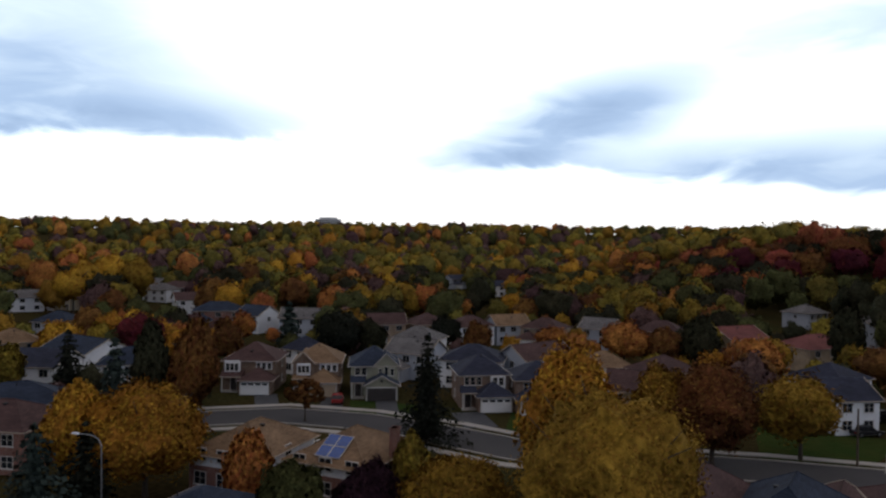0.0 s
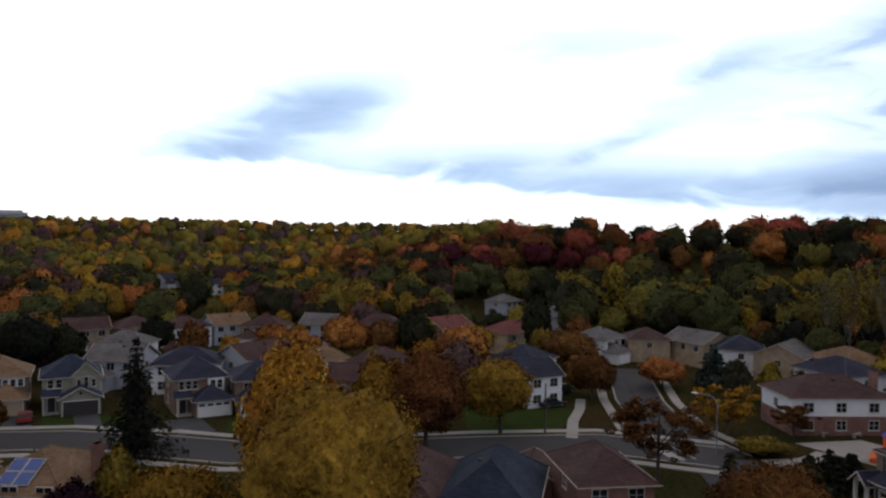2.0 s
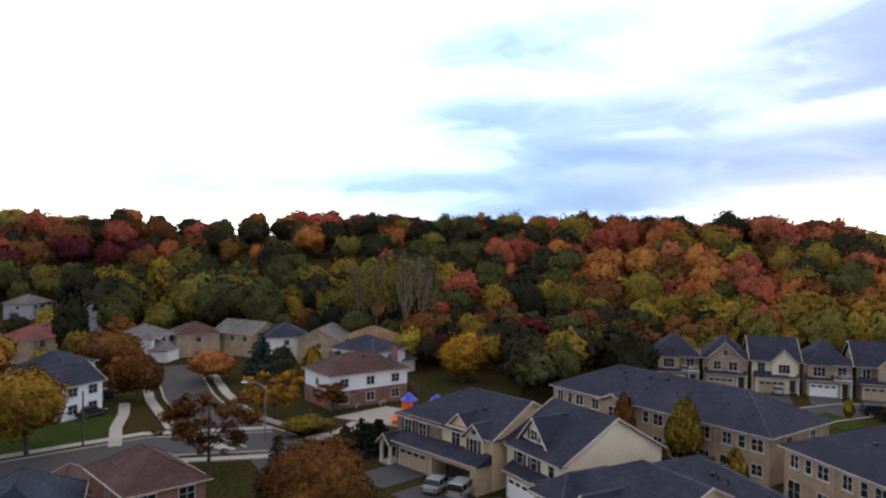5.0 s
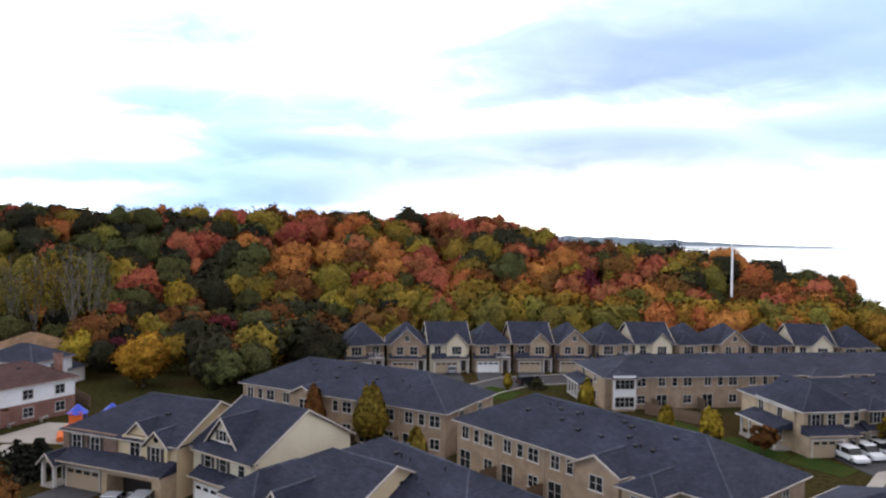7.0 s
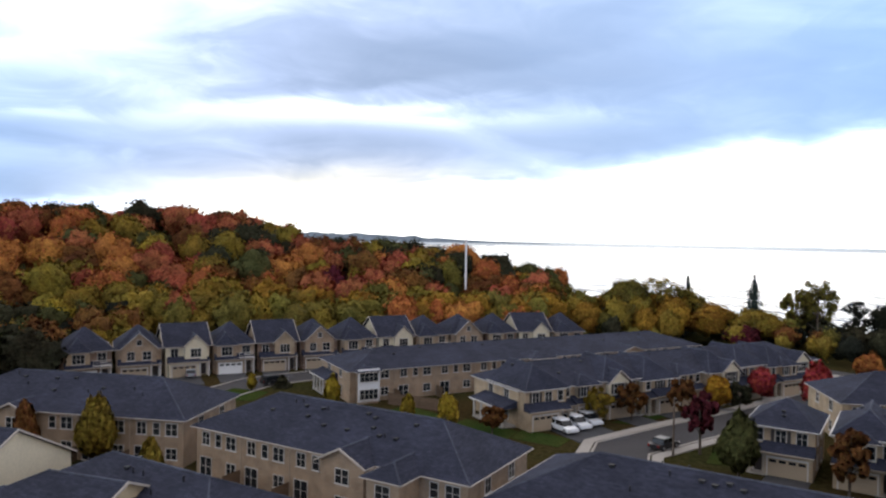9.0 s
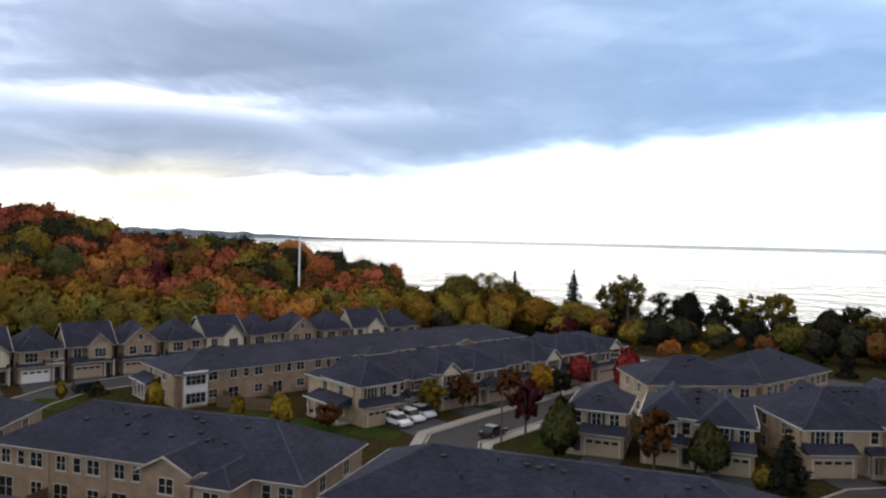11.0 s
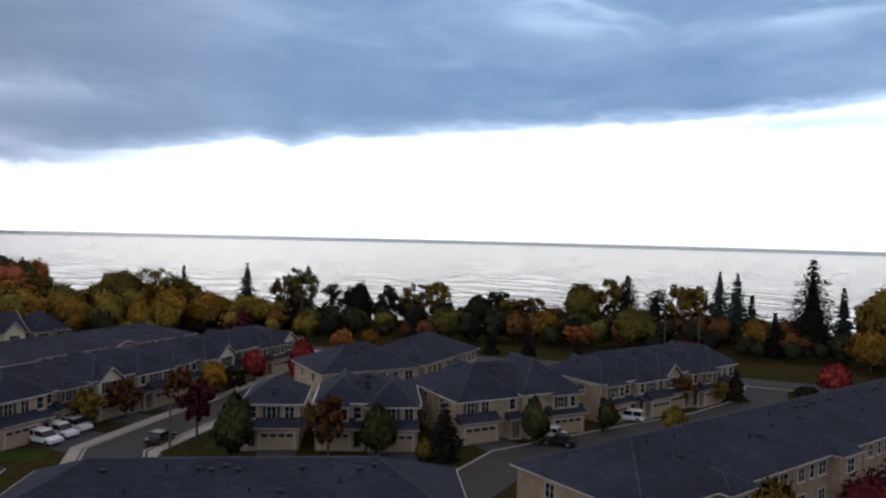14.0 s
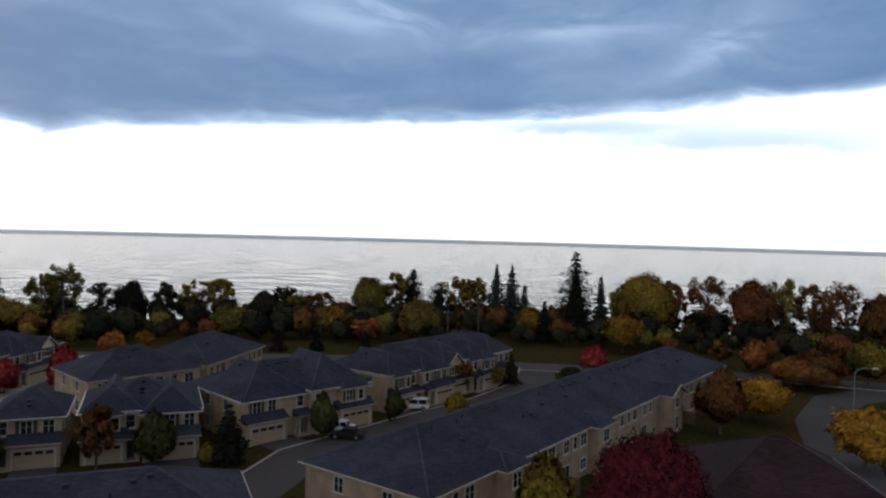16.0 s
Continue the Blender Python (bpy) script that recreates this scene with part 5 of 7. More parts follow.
# houses near the camera, at the foot of the wooded rise
def twin_house():
    """Two joined houses: brown brick with a closed garage, and stucco with an open one under twin gables."""
    m, L = base_on((69.9, 52.3), (66.4, 37.4))
    t = thing("house", m, "joined pair of houses, brown brick and tan stucco, dark roof", "house", "detached houses in a row")
    eave, depth = 5.75, 12
    wall(t, 0, L, 0, depth, 0, eave, "stucco")
    wall(t, -0.05, 7.5, -0.25, 0.2, 0, eave, "brown_brick", "front_wall")
    roof(t, 0, L, 0, depth, eave, 3.05, "slate", "hip", "x", vents=3, seed=3, hips=(True, False), wall="stucco")
    # left half
    window(t, "front", 2.0, -0.25, 3.7, 1.2, 1.5, 2, True)
    window(t, "front", 4.6, -0.25, 3.7, 1.2, 1.5, 2, True)
    wall(t, 1.7, 7.0, -1.5, 0, 0, 2.8, "brown_brick", "garage")
    garage_door(t, "front", 4.3, -1.5, 4.6, 2.15, "garage_tan")
    skirt_roof(t, 1.2, 7.4, -0.25, 2.0, 2.95, 1.0)
    wall(t, -0.6, 1.4, -2.6, -0.2, 0, 0.18, "concrete", "porch_step")
    for x in (-0.4, 1.2):
        wall(t, x - 0.15, x + 0.15, -2.5, -2.2, 0.18, 2.6, "trim", "porch_column")
    roof(t, -0.6, 1.4, -2.6, 0.2, 2.65, 0.95, "slate", "gable", "y", over=0.25, wall="tan_trim")
    front_door(t, "front", 0.4, -0.25, 0.18)
    # right half, with its open garage
    wall(t, 7.6, 8.3, -2.2, 0, 0, 3.1, "sand_brick", "garage_pier")
    wall(t, 14.2, L - 0.05, -2.2, 0, 0, 3.1, "sand_brick", "garage_pier")
    wall(t, 8.3, 14.2, -2.2, 0, 2.45, 3.1, "sand_brick", "lintel")
    # dark sheet over the wall stands in for the shade inside the garage
    wall(t, 8.3, 14.2, -0.06, 0.02, 0, 2.45, "dark_trim", "garage_back")
    wall(t, 8.2, 11.7, -0.15, 0.6, 3.1, eave + 0.1, "stucco", "bay")
    skirt_roof(t, 7.4, L + 0.1, -0.2, 2.3, 3.1, 0.9)
    roof(t, 8.3, 11.7, 0.3, 6, eave, 1.55, "slate", "gable", "y", over=0.3, wall="stucco")
    roof(t, 11.6, 14.5, -0.45, 5, eave - 0.25, 1.35, "slate", "gable", "y", over=0.3, wall="stucco")
    wall(t, 11.7, 14.4, -0.45, 0.2, 3.1, eave - 0.2, "stucco", "bay")
    window(t, "front", 10.0, -0.15, 3.75, 1.3, 2.0, 2)
    window(t, "front", 13.0, -0.45, 3.7, 1.1, 1.5, 2, True)
    part("round_window", tube(bmesh.new(), (13.05, -0.52, 6.0), (13.05, -0.35, 6.0), 0.3, 0.3, 14), M["glass"], t)
    for y in (3.0, 8.0):
        window(t, "right", y, L, 0.9, 0.8, 1.2, 1)


def gabled_house():
    """Cream house: steep cross gable in front, broad cream gable on its side, two lean-to roofs."""
    m, L = base_on((66.5, 37.0), (62.2, 28.5))
    t = thing("house", m, "cream-sided house with steep gables and dark shingle roof", "house", "detached houses in a row")
    eave = 5.6
    wall(t, 0, L, 1.4, 14.2, 0, eave, "cream_siding")
    roof(t, 0, L, 1.4, 14.2, eave, 3.6, "slate", "gable", "x", wall="cream_siding", over=0.35)
    roof(t, 1.1, 6.3, 2.2, 8.0, eave + 0.1, 2.85, "slate", "gable", "y", over=0.35, wall="cream_siding")
    window(t, "front", 3.7, 2.2, 6.2, 1.1, 1.0, 2, True)
    skirt_roof(t, 0.6, L + 0.2, 1.5, 0.9, 5.3, 0.55)
    window(t, "front", 2.4, 1.4, 3.6, 1.0, 1.3, 1, True)
    window(t, "front", 4.8, 1.4, 3.6, 1.0, 1.3, 1, True)
    window(t, "front", 7.6, 1.4, 3.6, 0.9, 1.3, 1)
    wall(t, 1.4, 6.9, 0.4, 1.5, 0, 2.7, "sand_brick", "garage")
    garage_door(t, "front", 4.1, 0.4, 4.7, 2.15, "garage_white")
    skirt_roof(t, 1.0, L + 0.2, 1.4, 1.4, 2.85, 0.8)
    for x in (7.4, 8.9):
        wall(t, x - 0.15, x + 0.15, 0.3, 0.6, 0, 2.75, "trim", "porch_column")
    front_door(t, "front", 8.1, 1.4)


def stucco_house():
    """Sand stucco house with a broad gable on its side, three-light window and a small front gable."""
    m, L = base_on((57.8, 28.0), (51.2, 16.1))
    t = thing("house", m, "sand-coloured stucco house with broad gable and dark roof", "house", "detached houses in a row")
    eave, depth = 5.4, 12.6
    wall(t, 0, L, 0, depth, 0, eave, "stucco")
    roof(t, 0, L, 0, depth, eave, 2.85, "slate", "hip", "x", wall="stucco", hips=(True, False), over=0.35)
    wall(t, 1.0, 5.0, -1.0, 0.2, 0, eave, "sand_brick", "bay")
    roof(t, 1.0, 5.0, -1.0, 5, eave, 1.5, "slate", "hip", "y", over=0.35, hips=(True, False))
    for x in (1.9, 3.0, 4.1):
        window(t, "front", x, -1.0, 3.2, 0.8, 1.7, 1)
    wall(t, 6.4, 9.0, -1.0, 0.2, 0, eave - 0.2, "stucco", "bay")
    roof(t, 6.4, 9.0, -1.0, 4, eave - 0.2, 1.6, "slate", "gable", "y", over=0.3, wall="cream_siding")
    window(t, "front", 7.7, -1.0, 3.2, 1.0, 1.5, 2)
    for y in (4.0, 9.0):
        window(t, "right", y, L, 3.3, 1.0, 1.3, 2)


twin_house()
gabled_house()
stucco_house()
rear_row((64.2, 24.0), (49.0, 6.4), 11.5, 4, "stucco", TERRACE, seed=15, vents=9, eave=5.4, rise=2.8)
drive((69.4, 51), (68.2, 45.6), 8)
drive((67.4, 44), (66.2, 38), 8)
drive((65.6, 36), (62.8, 30.6), 8)
# brick bungalow by the south road
house(-1.4, -80.6, 18, 16.5, 15, "tan_brick", "maroon_roof", "hip", 3.5, 3.9, label="brick house with a dark maroon hip roof", group="brick houses")

# across the curved street
def street_house(x, y, turn, w, d, style, brick, roofmat, gmat, label):
    """A narrow two-storey house: garage in front under its own roof, porch beside it, windows boxed in white above."""
    t = thing("house", pose(x, y, 0, 0, 0, turn), label, "house", "suburban houses")
    x0, x1, y0, y1 = -w / 2, w / 2, -d / 2, d / 2
    eave = 5.5
    wall(t, x0, x1, y0, y1, -0.3, eave, brick)
    roof(t, x0, x1, y0, y1, eave, 2.5, roofmat, "hip", "x", vents=2, seed=int(w * 10))
    gx = x1 - 2.7
    wall(t, gx - 2.7, gx + 2.7, y0 - 3.4, y0 + 0.2, -0.3, 2.65, brick, "garage")
    garage_door(t, "front", gx, y0 - 3.4, 4.7, 2.15, gmat, False)
    if style == "gable":
        roof(t, gx - 2.7, gx + 2.7, y0 - 3.4, y0 + 0.4, 2.7, 1.5, roofmat, "gable", "y", over=0.35, wall=brick)
        part("round_window", tube(bmesh.new(), (gx, y0 - 3.46, 3.3), (gx, y0 - 3.3, 3.3), 0.22, 0.22, 12), M["glass"], t)
    else:
        roof(t, gx - 2.7, gx + 2.7, y0 - 3.4, y0 + 1.2, 2.7, 1.6, roofmat, "hip", "y", over=0.4, hips=(True, False))
    # porch and door beside the garage
    px = (x0 + gx - 2.7) / 2
    skirt_roof(t, x0 - 0.1, gx - 2.6, y0, 1.8, 2.75, 0.9, roofmat)
    wall(t, x0 + 0.1, gx - 2.8, y0 - 1.7, y0, -0.2, 0.15, "concrete", "porch_step")
    wall(t, x0 + 0.1, x0 + 0.3, y0 - 1.6, y0 - 1.4, 0.15, 2.65, "trim", "porch_post")
    front_door(t, "front", px, y0, 0.16)
    if style == "bay":
        wall(t, x0 + 0.4, x0 + 3.0, y0 - 0.6, y0 + 0.1, 3.0, eave - 0.2, "white_siding", "bay")
        for k in range(3):
            window(t, "front", x0 + 0.95 + 0.75 * k, y0 - 0.6, 3.6, 0.55, 1.2, 1)
        wall(t, x1 - 3.3, x1 - 0.5, y0 - 0.12, y0, 3.75, 5.1, "white_siding", "window_panel")
        for k in range(3):
            window(t, "front", x1 - 2.85 + 0.95 * k, y0 - 0.12, 3.85, 0.6, 1.0, 1)
    elif style == "front_gable":
        wall(t, x0 - 0.02, x0 + 3.4, y0 - 0.7, y0 + 0.1, 2.9, eave, brick, "bay")
        roof(t, x0, x0 + 3.4, y0 - 0.7, y0 + 3.5, eave, 1.7, roofmat, "gable", "y", over=0.35, wall=brick)
        wall(t, x0 + 0.6, x0 + 2.9, y0 - 1.0, y0 - 0.7, 3.2, 5.2, "white_siding", "box_window")
        for k in range(3):
            window(t, "front", x0 + 1.08 + 0.68 * k, y0 - 1.0, 3.7, 0.5, 1.1, 1)
        wall(t, x1 - 3.4, x1 - 0.3, y0 - 0.12, y0, 3.7, 5.0, "white_siding", "window_panel")
        for k in range(3):
            window(t, "front", x1 - 2.85 + 1.0 * k, y0 - 0.12, 3.8, 0.6, 1.0, 1)
    elif style == "gable":
        wall(t, x1 - 3.8, x1 + 0.02, y0 - 0.5, y0 + 0.1, 2.9, eave, brick, "bay")
        roof(t, x1 - 3.8, x1, y0 - 0.5, y0 + 3.5, eave, 1.9, roofmat, "gable", "y", over=0.35, wall=brick)
        for k, h in enumerate((1.1, 1.5, 1.1)):
            window(t, "front", x1 - 2.9 + 1.0 * k, y0 - 0.5, 3.7, 0.55, h, 1)
        for k in range(2):
            window(t, "front", x0 + 1.1 + 1.1 * k, y0, 3.7, 0.75, 1.2, 1)
    else:
        for k in range(3):
            window(t, "front", x0 + 1.0 + 1.0 * k, y0, 3.7, 0.65, 1.2, 1)
        wall(t, x1 - 3.0, x1 - 0.6, y0 - 0.5, y0 + 0.1, 3.1, 5.2, "white_siding", "box_window")
        for k in range(2):
            window(t, "front", x1 - 2.3 + 1.0 * k, y0 - 0.5, 3.7, 0.7, 1.2, 1)
    for face, b in (("left", x0), ("right", x1)):
        window(t, face, 0.8, b, 3.5, 0.8, 1.1, 1)
        window(t, face, 0.8, b, 0.9, 0.8, 1.1, 1)


street_house(-33.4, 130, 0, 9.0, 9, "bay", "brown_brick", "brown_roof", "garage_white", "brown brick house with brown shingle roof and white garage door")
street_house(-21.8, 129, 4, 7.8, 9, "front_gable", "brown_brick", "tan_roof", "garage_tan", "brown brick house with tan gable roof and white box windows")
street_house(-11.8, 126.5, 6, 7.8, 9, "gable", "sage_siding", "navy_roof", "dark_trim", "sage-grey house with blue-grey gables and a dark garage door")
street_house(6.3, 119.5, 8, 7.8, 9, "plain", "brown_brick", "slate", "garage_white", "brown brick house with blue-grey hip roof and white garage")
# on the near side of the street
house(-20.6, 80.0, -21, 8.6, 11, "white_siding", "tan_roof", "hip", 4.2, 2.4, "y", label="low white-sided house with a tan hip roof", lower="red_brick")
house(-9.4, 78, -24, 9.4, 11, "white_siding", "tan_roof", "hip", 4.1, 2.4, "y", label="low house with tan roof and blue solar panels", lower="red_brick", chimney=True)
house(-19, 58, -20, 9.5, 10, "red_brick", "navy_roof", "hip", 4.6, 2.2, "y", label="brick house with a dark blue-grey hip roof")
house(22.9, 66.6, -30, 8.6, 14, "red_brick", "brown_roof", "hip", 3.4, 3.0, "y", label="brick house with a brown hip roof")
house(30.6, 62.4, -34, 8.6, 13.6, "red_brick", "navy_roof", "hip", 3.5, 3.0, "y", label="brick house with a dark blue-grey hip roof")
house(40.2, 58.9, -14, 6.9, 9.6, "red_brick", "brown_roof", "hip", 5.2, 2.1, "y", label="red brick house with a brown hip roof")
house(37.6, 67.6, -34, 5.0, 6.0, "red_brick", "brown_roof", "gable", 2.6, 1.2, "y", label="brick garage with a brown gable roof", windows=False, group="garages")
house(91, 77, -20, 14, 9, "white_siding", "brown_roof", "hip", 5.5, 2.3, lower="red_brick", label="white-sided house on a red brick ground floor", chimney=True)
SUBURB = [
    (-69, 123, 11, 9, 'white_siding', 'slate'), (-56, 95, 12, 9, 'grey_siding', 'navy_roof'), (-51, 85, 11, 9, 'red_brick', 'brown_roof'),
    (-68, 138, 14, 9, 'white_siding', 'navy_roof'), (-54, 126, 10, 8, 'white_siding', 'navy_roof'), (-145, 250, 13, 9, 'white_siding', 'grey_roof'),
    (-132, 258, 9, 9, 'cream_siding', 'grey_roof'), (-113, 291, 12, 8, 'white_siding', 'grey_roof'), (-86, 249, 12, 9, 'white_siding', 'brown_roof'),
    (-66, 214, 14, 9, 'red_brick', 'navy_roof'), (-52, 204, 9, 8, 'white_siding', 'navy_roof'), (-97, 183, 9, 8, 'grey_siding', 'navy_roof'),
    (-88, 148, 9, 8, 'sand_brick', 'tan_roof'), (-38, 198, 11, 8, 'grey_siding', 'grey_roof'), (-27, 143, 6, 6, 'white_siding', 'slate'),
    (-15, 187, 10, 8, 'tan_brick', 'brown_roof'), (-4, 188, 9, 8, 'tan_brick', 'brown_roof'), (-5, 160, 10, 8, 'white_siding', 'grey_roof'),
]
SUBURB2 = [
    (-5, 141, 9, 8, 'grey_siding', 'grey_roof'), (7, 184, 10, 8, 'white_siding', 'brown_roof'), (17, 188, 9, 8, 'grey_siding', 'tan_roof'),
    (26, 181, 10, 8, 'sand_brick', 'brown_roof'), (6, 134, 11, 9, 'white_siding', 'slate'), (18, 137, 12, 8, 'grey_siding', 'brown_roof'),
    (15.5, 117, 8, 9, 'brown_brick', 'slate'), (40, 182, 8, 8, 'grey_siding', 'grey_roof'), (29, 129, 8, 8, 'white_siding', 'tan_roof'),
    (38, 124, 9, 8, 'sand_brick', 'brown_roof'), (30, 109, 9, 9, 'sand_brick', 'brown_roof'), (54, 178, 11, 8, 'red_brick', 'brown_roof'),
    (68, 168, 11, 9, 'sand_brick', 'red_roof'), (80, 155, 13, 9, 'sand_brick', 'red_roof'),
]
SUBURB3 = [
    (115, 229, 10, 9, 'grey_siding', 'grey_roof'), (113, 193, 12, 9, 'grey_siding', 'grey_roof'), (64, 119, 9, 9, 'white_siding', 'slate'),
    (58, 105, 6.5, 8, 'white_siding', 'slate'), (94, 139, 9, 9, 'white_siding', 'grey_roof'), (104, 135, 9, 9, 'sand_brick', 'brown_roof'),
    (112, 127, 11, 9, 'sand_brick', 'grey_roof'), (114, 117, 11, 9, 'white_siding', 'slate'), (116, 107, 11, 9, 'sand_brick', 'grey_roof'),
    (122, 98, 11, 9, 'cream_siding', 'tan_roof'), (110, 90, 11, 9, 'white_siding', 'slate'),
    (-129, 323, 13, 9, 'white_siding', 'grey_roof'), (-111, 305, 15, 9, 'grey_siding', 'brown_roof'), (8, 400, 12, 9, 'grey_siding', 'slate'), (27, 345, 12, 9, 'white_siding', 'slate'),
]
for k, (x, y, w, d, wm, rm) in enumerate(SUBURB + SUBURB2 + SUBURB3):
    gable = (k * 7) % 5 < 2
    turn = 35 * math.sin(k * 1.7) + (60 if x > 90 else 0)
    names = {"white_siding": "white-sided", "grey_siding": "grey-sided", "cream_siding": "cream-sided", "red_brick": "red brick", "tan_brick": "tan brick",
             "sand_brick": "sand brick", "brown_brick": "brown brick"}
    house(x, y, turn, w, d, wm, rm, "gable" if gable else "hip", 5.2, 2.2, "x", garage="left" if k % 3 == 0 else None,
          label=f"{names[wm]} two-storey house with {rm.replace('_roof', '')} shingle roof")

# ---------------------------------------------------------------- woods
def far_block(kinds, count, region, seed, base_h, leaves, leaf, label, name="woods", jitter=0.25, blocked=None, spacing=5.5, sink=0.5, lumps=26, level=3):
    """Many trees joined into one object: lumpy crowns under leaf sprays, one colour a tree."""
    rng = np.random.default_rng(seed)
    cols = sorted(LEAF)
    protos = [broad_crown(seed * 10 + k, leaves, leaf, lumps + 2 * k, level, 0.33) for k in range(6)]
    VV, QQ, TT, NN, MQ, MT = [], [], [], [], [], []
    off = placed = tries = 0
    taken = set()
    while placed < count and tries < count * 30:
        tries += 1
        x, y = region(rng)
        spot = (int(x // spacing), int(y // spacing))
        h = base_h * rng.uniform(1 - jitter, 1 + jitter)
        if spot in taken or blocked is not None and blocked(x, y, h):
            continue
        taken.add(spot)
        placed += 1
        w = h * rng.uniform(0.72, 1.1)
        V, Q, T, nv = protos[rng.integers(len(protos))]
        a = rng.uniform(0, 6.28)
        c, sn = math.cos(a), math.sin(a)
        R = np.array([[c, -sn, 0], [sn, c, 0], [0, 0, 1]])
        VV.append((V @ R.T) * np.array([w / 2, w / 2, h * 0.5]) + np.array([x, y, ground_z(x, y) + h * sink]))
        NN.append(nv @ R.T)
        QQ.append(Q + off)
        TT.append(T + off)
        az = math.degrees(math.atan2(x, y))
        mi = cols.index(kinds(rng, x, y, az))
        MQ.append(np.full(len(Q), mi))
        MT.append(np.full(len(T), mi))
        off += len(V)
    me = leafy_mesh(name, np.vstack(VV), np.vstack(QQ), np.vstack(TT), np.vstack(NN), [LEAF[c] for c in cols], np.concatenate(MQ + MT))
    return tagged(new(name, me), label, "woods", kind="stuff")


def sector(az0, az1, d0, d1):
    def pick(rng):
        a = radians(rng.uniform(az0, az1))
        d = math.sqrt(rng.uniform(d0 * d0, d1 * d1))
        return d * math.sin(a), d * math.cos(a)
    return pick


def choose(rng, table, x, y, patch=45.0):
    """Neighbouring trees tend to share a colour: the draw follows a slow field with some scatter."""
    names, w = zip(*table)
    w = np.cumsum(np.array(w, float))
    patch = patch if math.hypot(x, y) < 420 else 110.0
    u = 0.5 + 0.85 * noise.noise(Vector((x / patch, y / patch, 3.7))) + rng.normal() * 0.2
    u = u % 1.0
    return names[int(np.searchsorted(w / w[-1], u))]


def suburb_kinds(rng, x, y, az):
    # beyond 380 m dark kinds are left out: paler foliage stands in for haze
    if math.hypot(x, y) > 380:
        return choose(rng, (("gold", 1.4), ("amber", 2.2), ("olive", 4.0), ("moss", 3.2), ("green", 2), ("mauve", 3.0), ("orange", 1.0), ("olive", 2)), x, y)
    return choose(rng, (("gold", 1.0), ("amber", 2.0), ("olive", 3), ("green", 3.0), ("dark", 3.2), ("mauve", 2.0), ("brown", 2.2), ("orange", 0.7), ("moss", 2)), x, y)


def hill_kinds(rng, x, y, az):
    d = math.hypot(x, y)
    if d > 300:
        if az < 36:
            return choose(rng, (("red", 3.2), ("brown", 2.4), ("dark", 2), ("crimson", 2.0), ("orange", 1.0)), x, y, 22.0)
        if az < 52:
            return choose(rng, (("red", 2), ("dark", 3), ("green", 2), ("orange", 1.2), ("brown", 1.5), ("black", 1)), x, y, 20.0)
        if az < 66:
            return choose(rng, (("dark", 4), ("green", 2), ("orange", 1.4), ("olive", 1.4), ("red", 1.2)), x, y, 20.0)
        return choose(rng, (("orange", 2), ("dark", 3), ("green", 1.6), ("brown", 1.6), ("olive", 1.4), ("red", 1)), x, y, 18.0)
    if d > 195:
        if az < 34:
            return choose(rng, (("moss", 3), ("green", 3), ("dark", 2.5), ("olive", 1.5)), x, y, 30.0)
        if az < 56:
            return choose(rng, (("dark", 3), ("green", 3), ("moss", 2.6), ("olive", 1.6), ("yellow", 0.7), ("red", 0.5)), x, y, 22.0)
        if az < 67:
            # dark kinds are weighted up to stand in for shadow under the trees
            return choose(rng, (("dark", 3.6), ("black", 1), ("green", 1.6), ("red", 1.6), ("olive", 1.2), ("orange", 0.6)), x, y, 18.0)
        if d > 255:
            return choose(rng, (("dark", 3.4), ("green", 1.8), ("orange", 1.4), ("olive", 1.3), ("red", 1.0), ("brown", 1)), x, y, 16.0)
        if az > 101:
            return choose(rng, (("red", 2.4), ("brown", 2.2), ("orange", 1.6), ("green", 1.4), ("moss", 1)), x, y, 16.0)
        return choose(rng, (("red", 2.8), ("orange", 3.0), ("olive", 1.5), ("crimson", 0.4), ("green", 1.1), ("brown", 1.4), ("dark", 0.8)), x, y, 12.0)
    if az < 60:
        return choose(rng, (("moss", 3), ("green", 2.6), ("dark", 2), ("olive", 1.6)), x, y, 26.0)
    if az < 77:
        return choose(rng, (("olive", 3), ("moss", 2), ("yellow", 1.2), ("brown", 1.5), ("crimson", 1.0), ("dark", 1.5), ("orange", 0.7)), x, y, 14.0)
    return choose(rng, (("olive", 3.4), ("moss", 2.4), ("amber", 1.6), ("orange", 1.2), ("red", 0.6)), x, y, 20.0)


def shore_kinds(rng, x, y, az):
    return choose(rng, (("brown", 3), ("dark", 4.5), ("black", 2), ("moss", 1.6), ("olive", 0.6)), x, y, 18.0)


def slope_kinds(rng, x, y, az):
    # the share of dark kinds also imitates the shaded gaps between crowns
    return choose(rng, (("dark", 4), ("green", 2.4), ("black", 1.2), ("olive", 1.4), ("brown", 2.0), ("crimson", 0.8), ("red", 0.4), ("orange", 0.5), ("yellow", 0.6)), x, y, 14.0)


def slope_blocked(x, y, h):
    if near_house(x, y, h) or 52 < math.degrees(math.atan2(x, y)) < 63 and math.hypot(x, y) < 143:
        return True
    if math.hypot(x - 91, y - 77) < 13 or math.hypot(x - 86, y - 62) < 14:
        return True
    if x < 104 and y < 62 or math.degrees(math.atan2(x, y)) > 71.5 and math.hypot(x, y) < 152:
        return True
    return 88 < x < 125 and y < 50


HOUSE_SPOTS = [(h[0], h[1]) for h in SUBURB + SUBURB2 + SUBURB3] + [(-33.4, 128), (-21.8, 127), (-11.8, 124.5), (6.3, 117.5), (-30, 118), (-18, 117)]


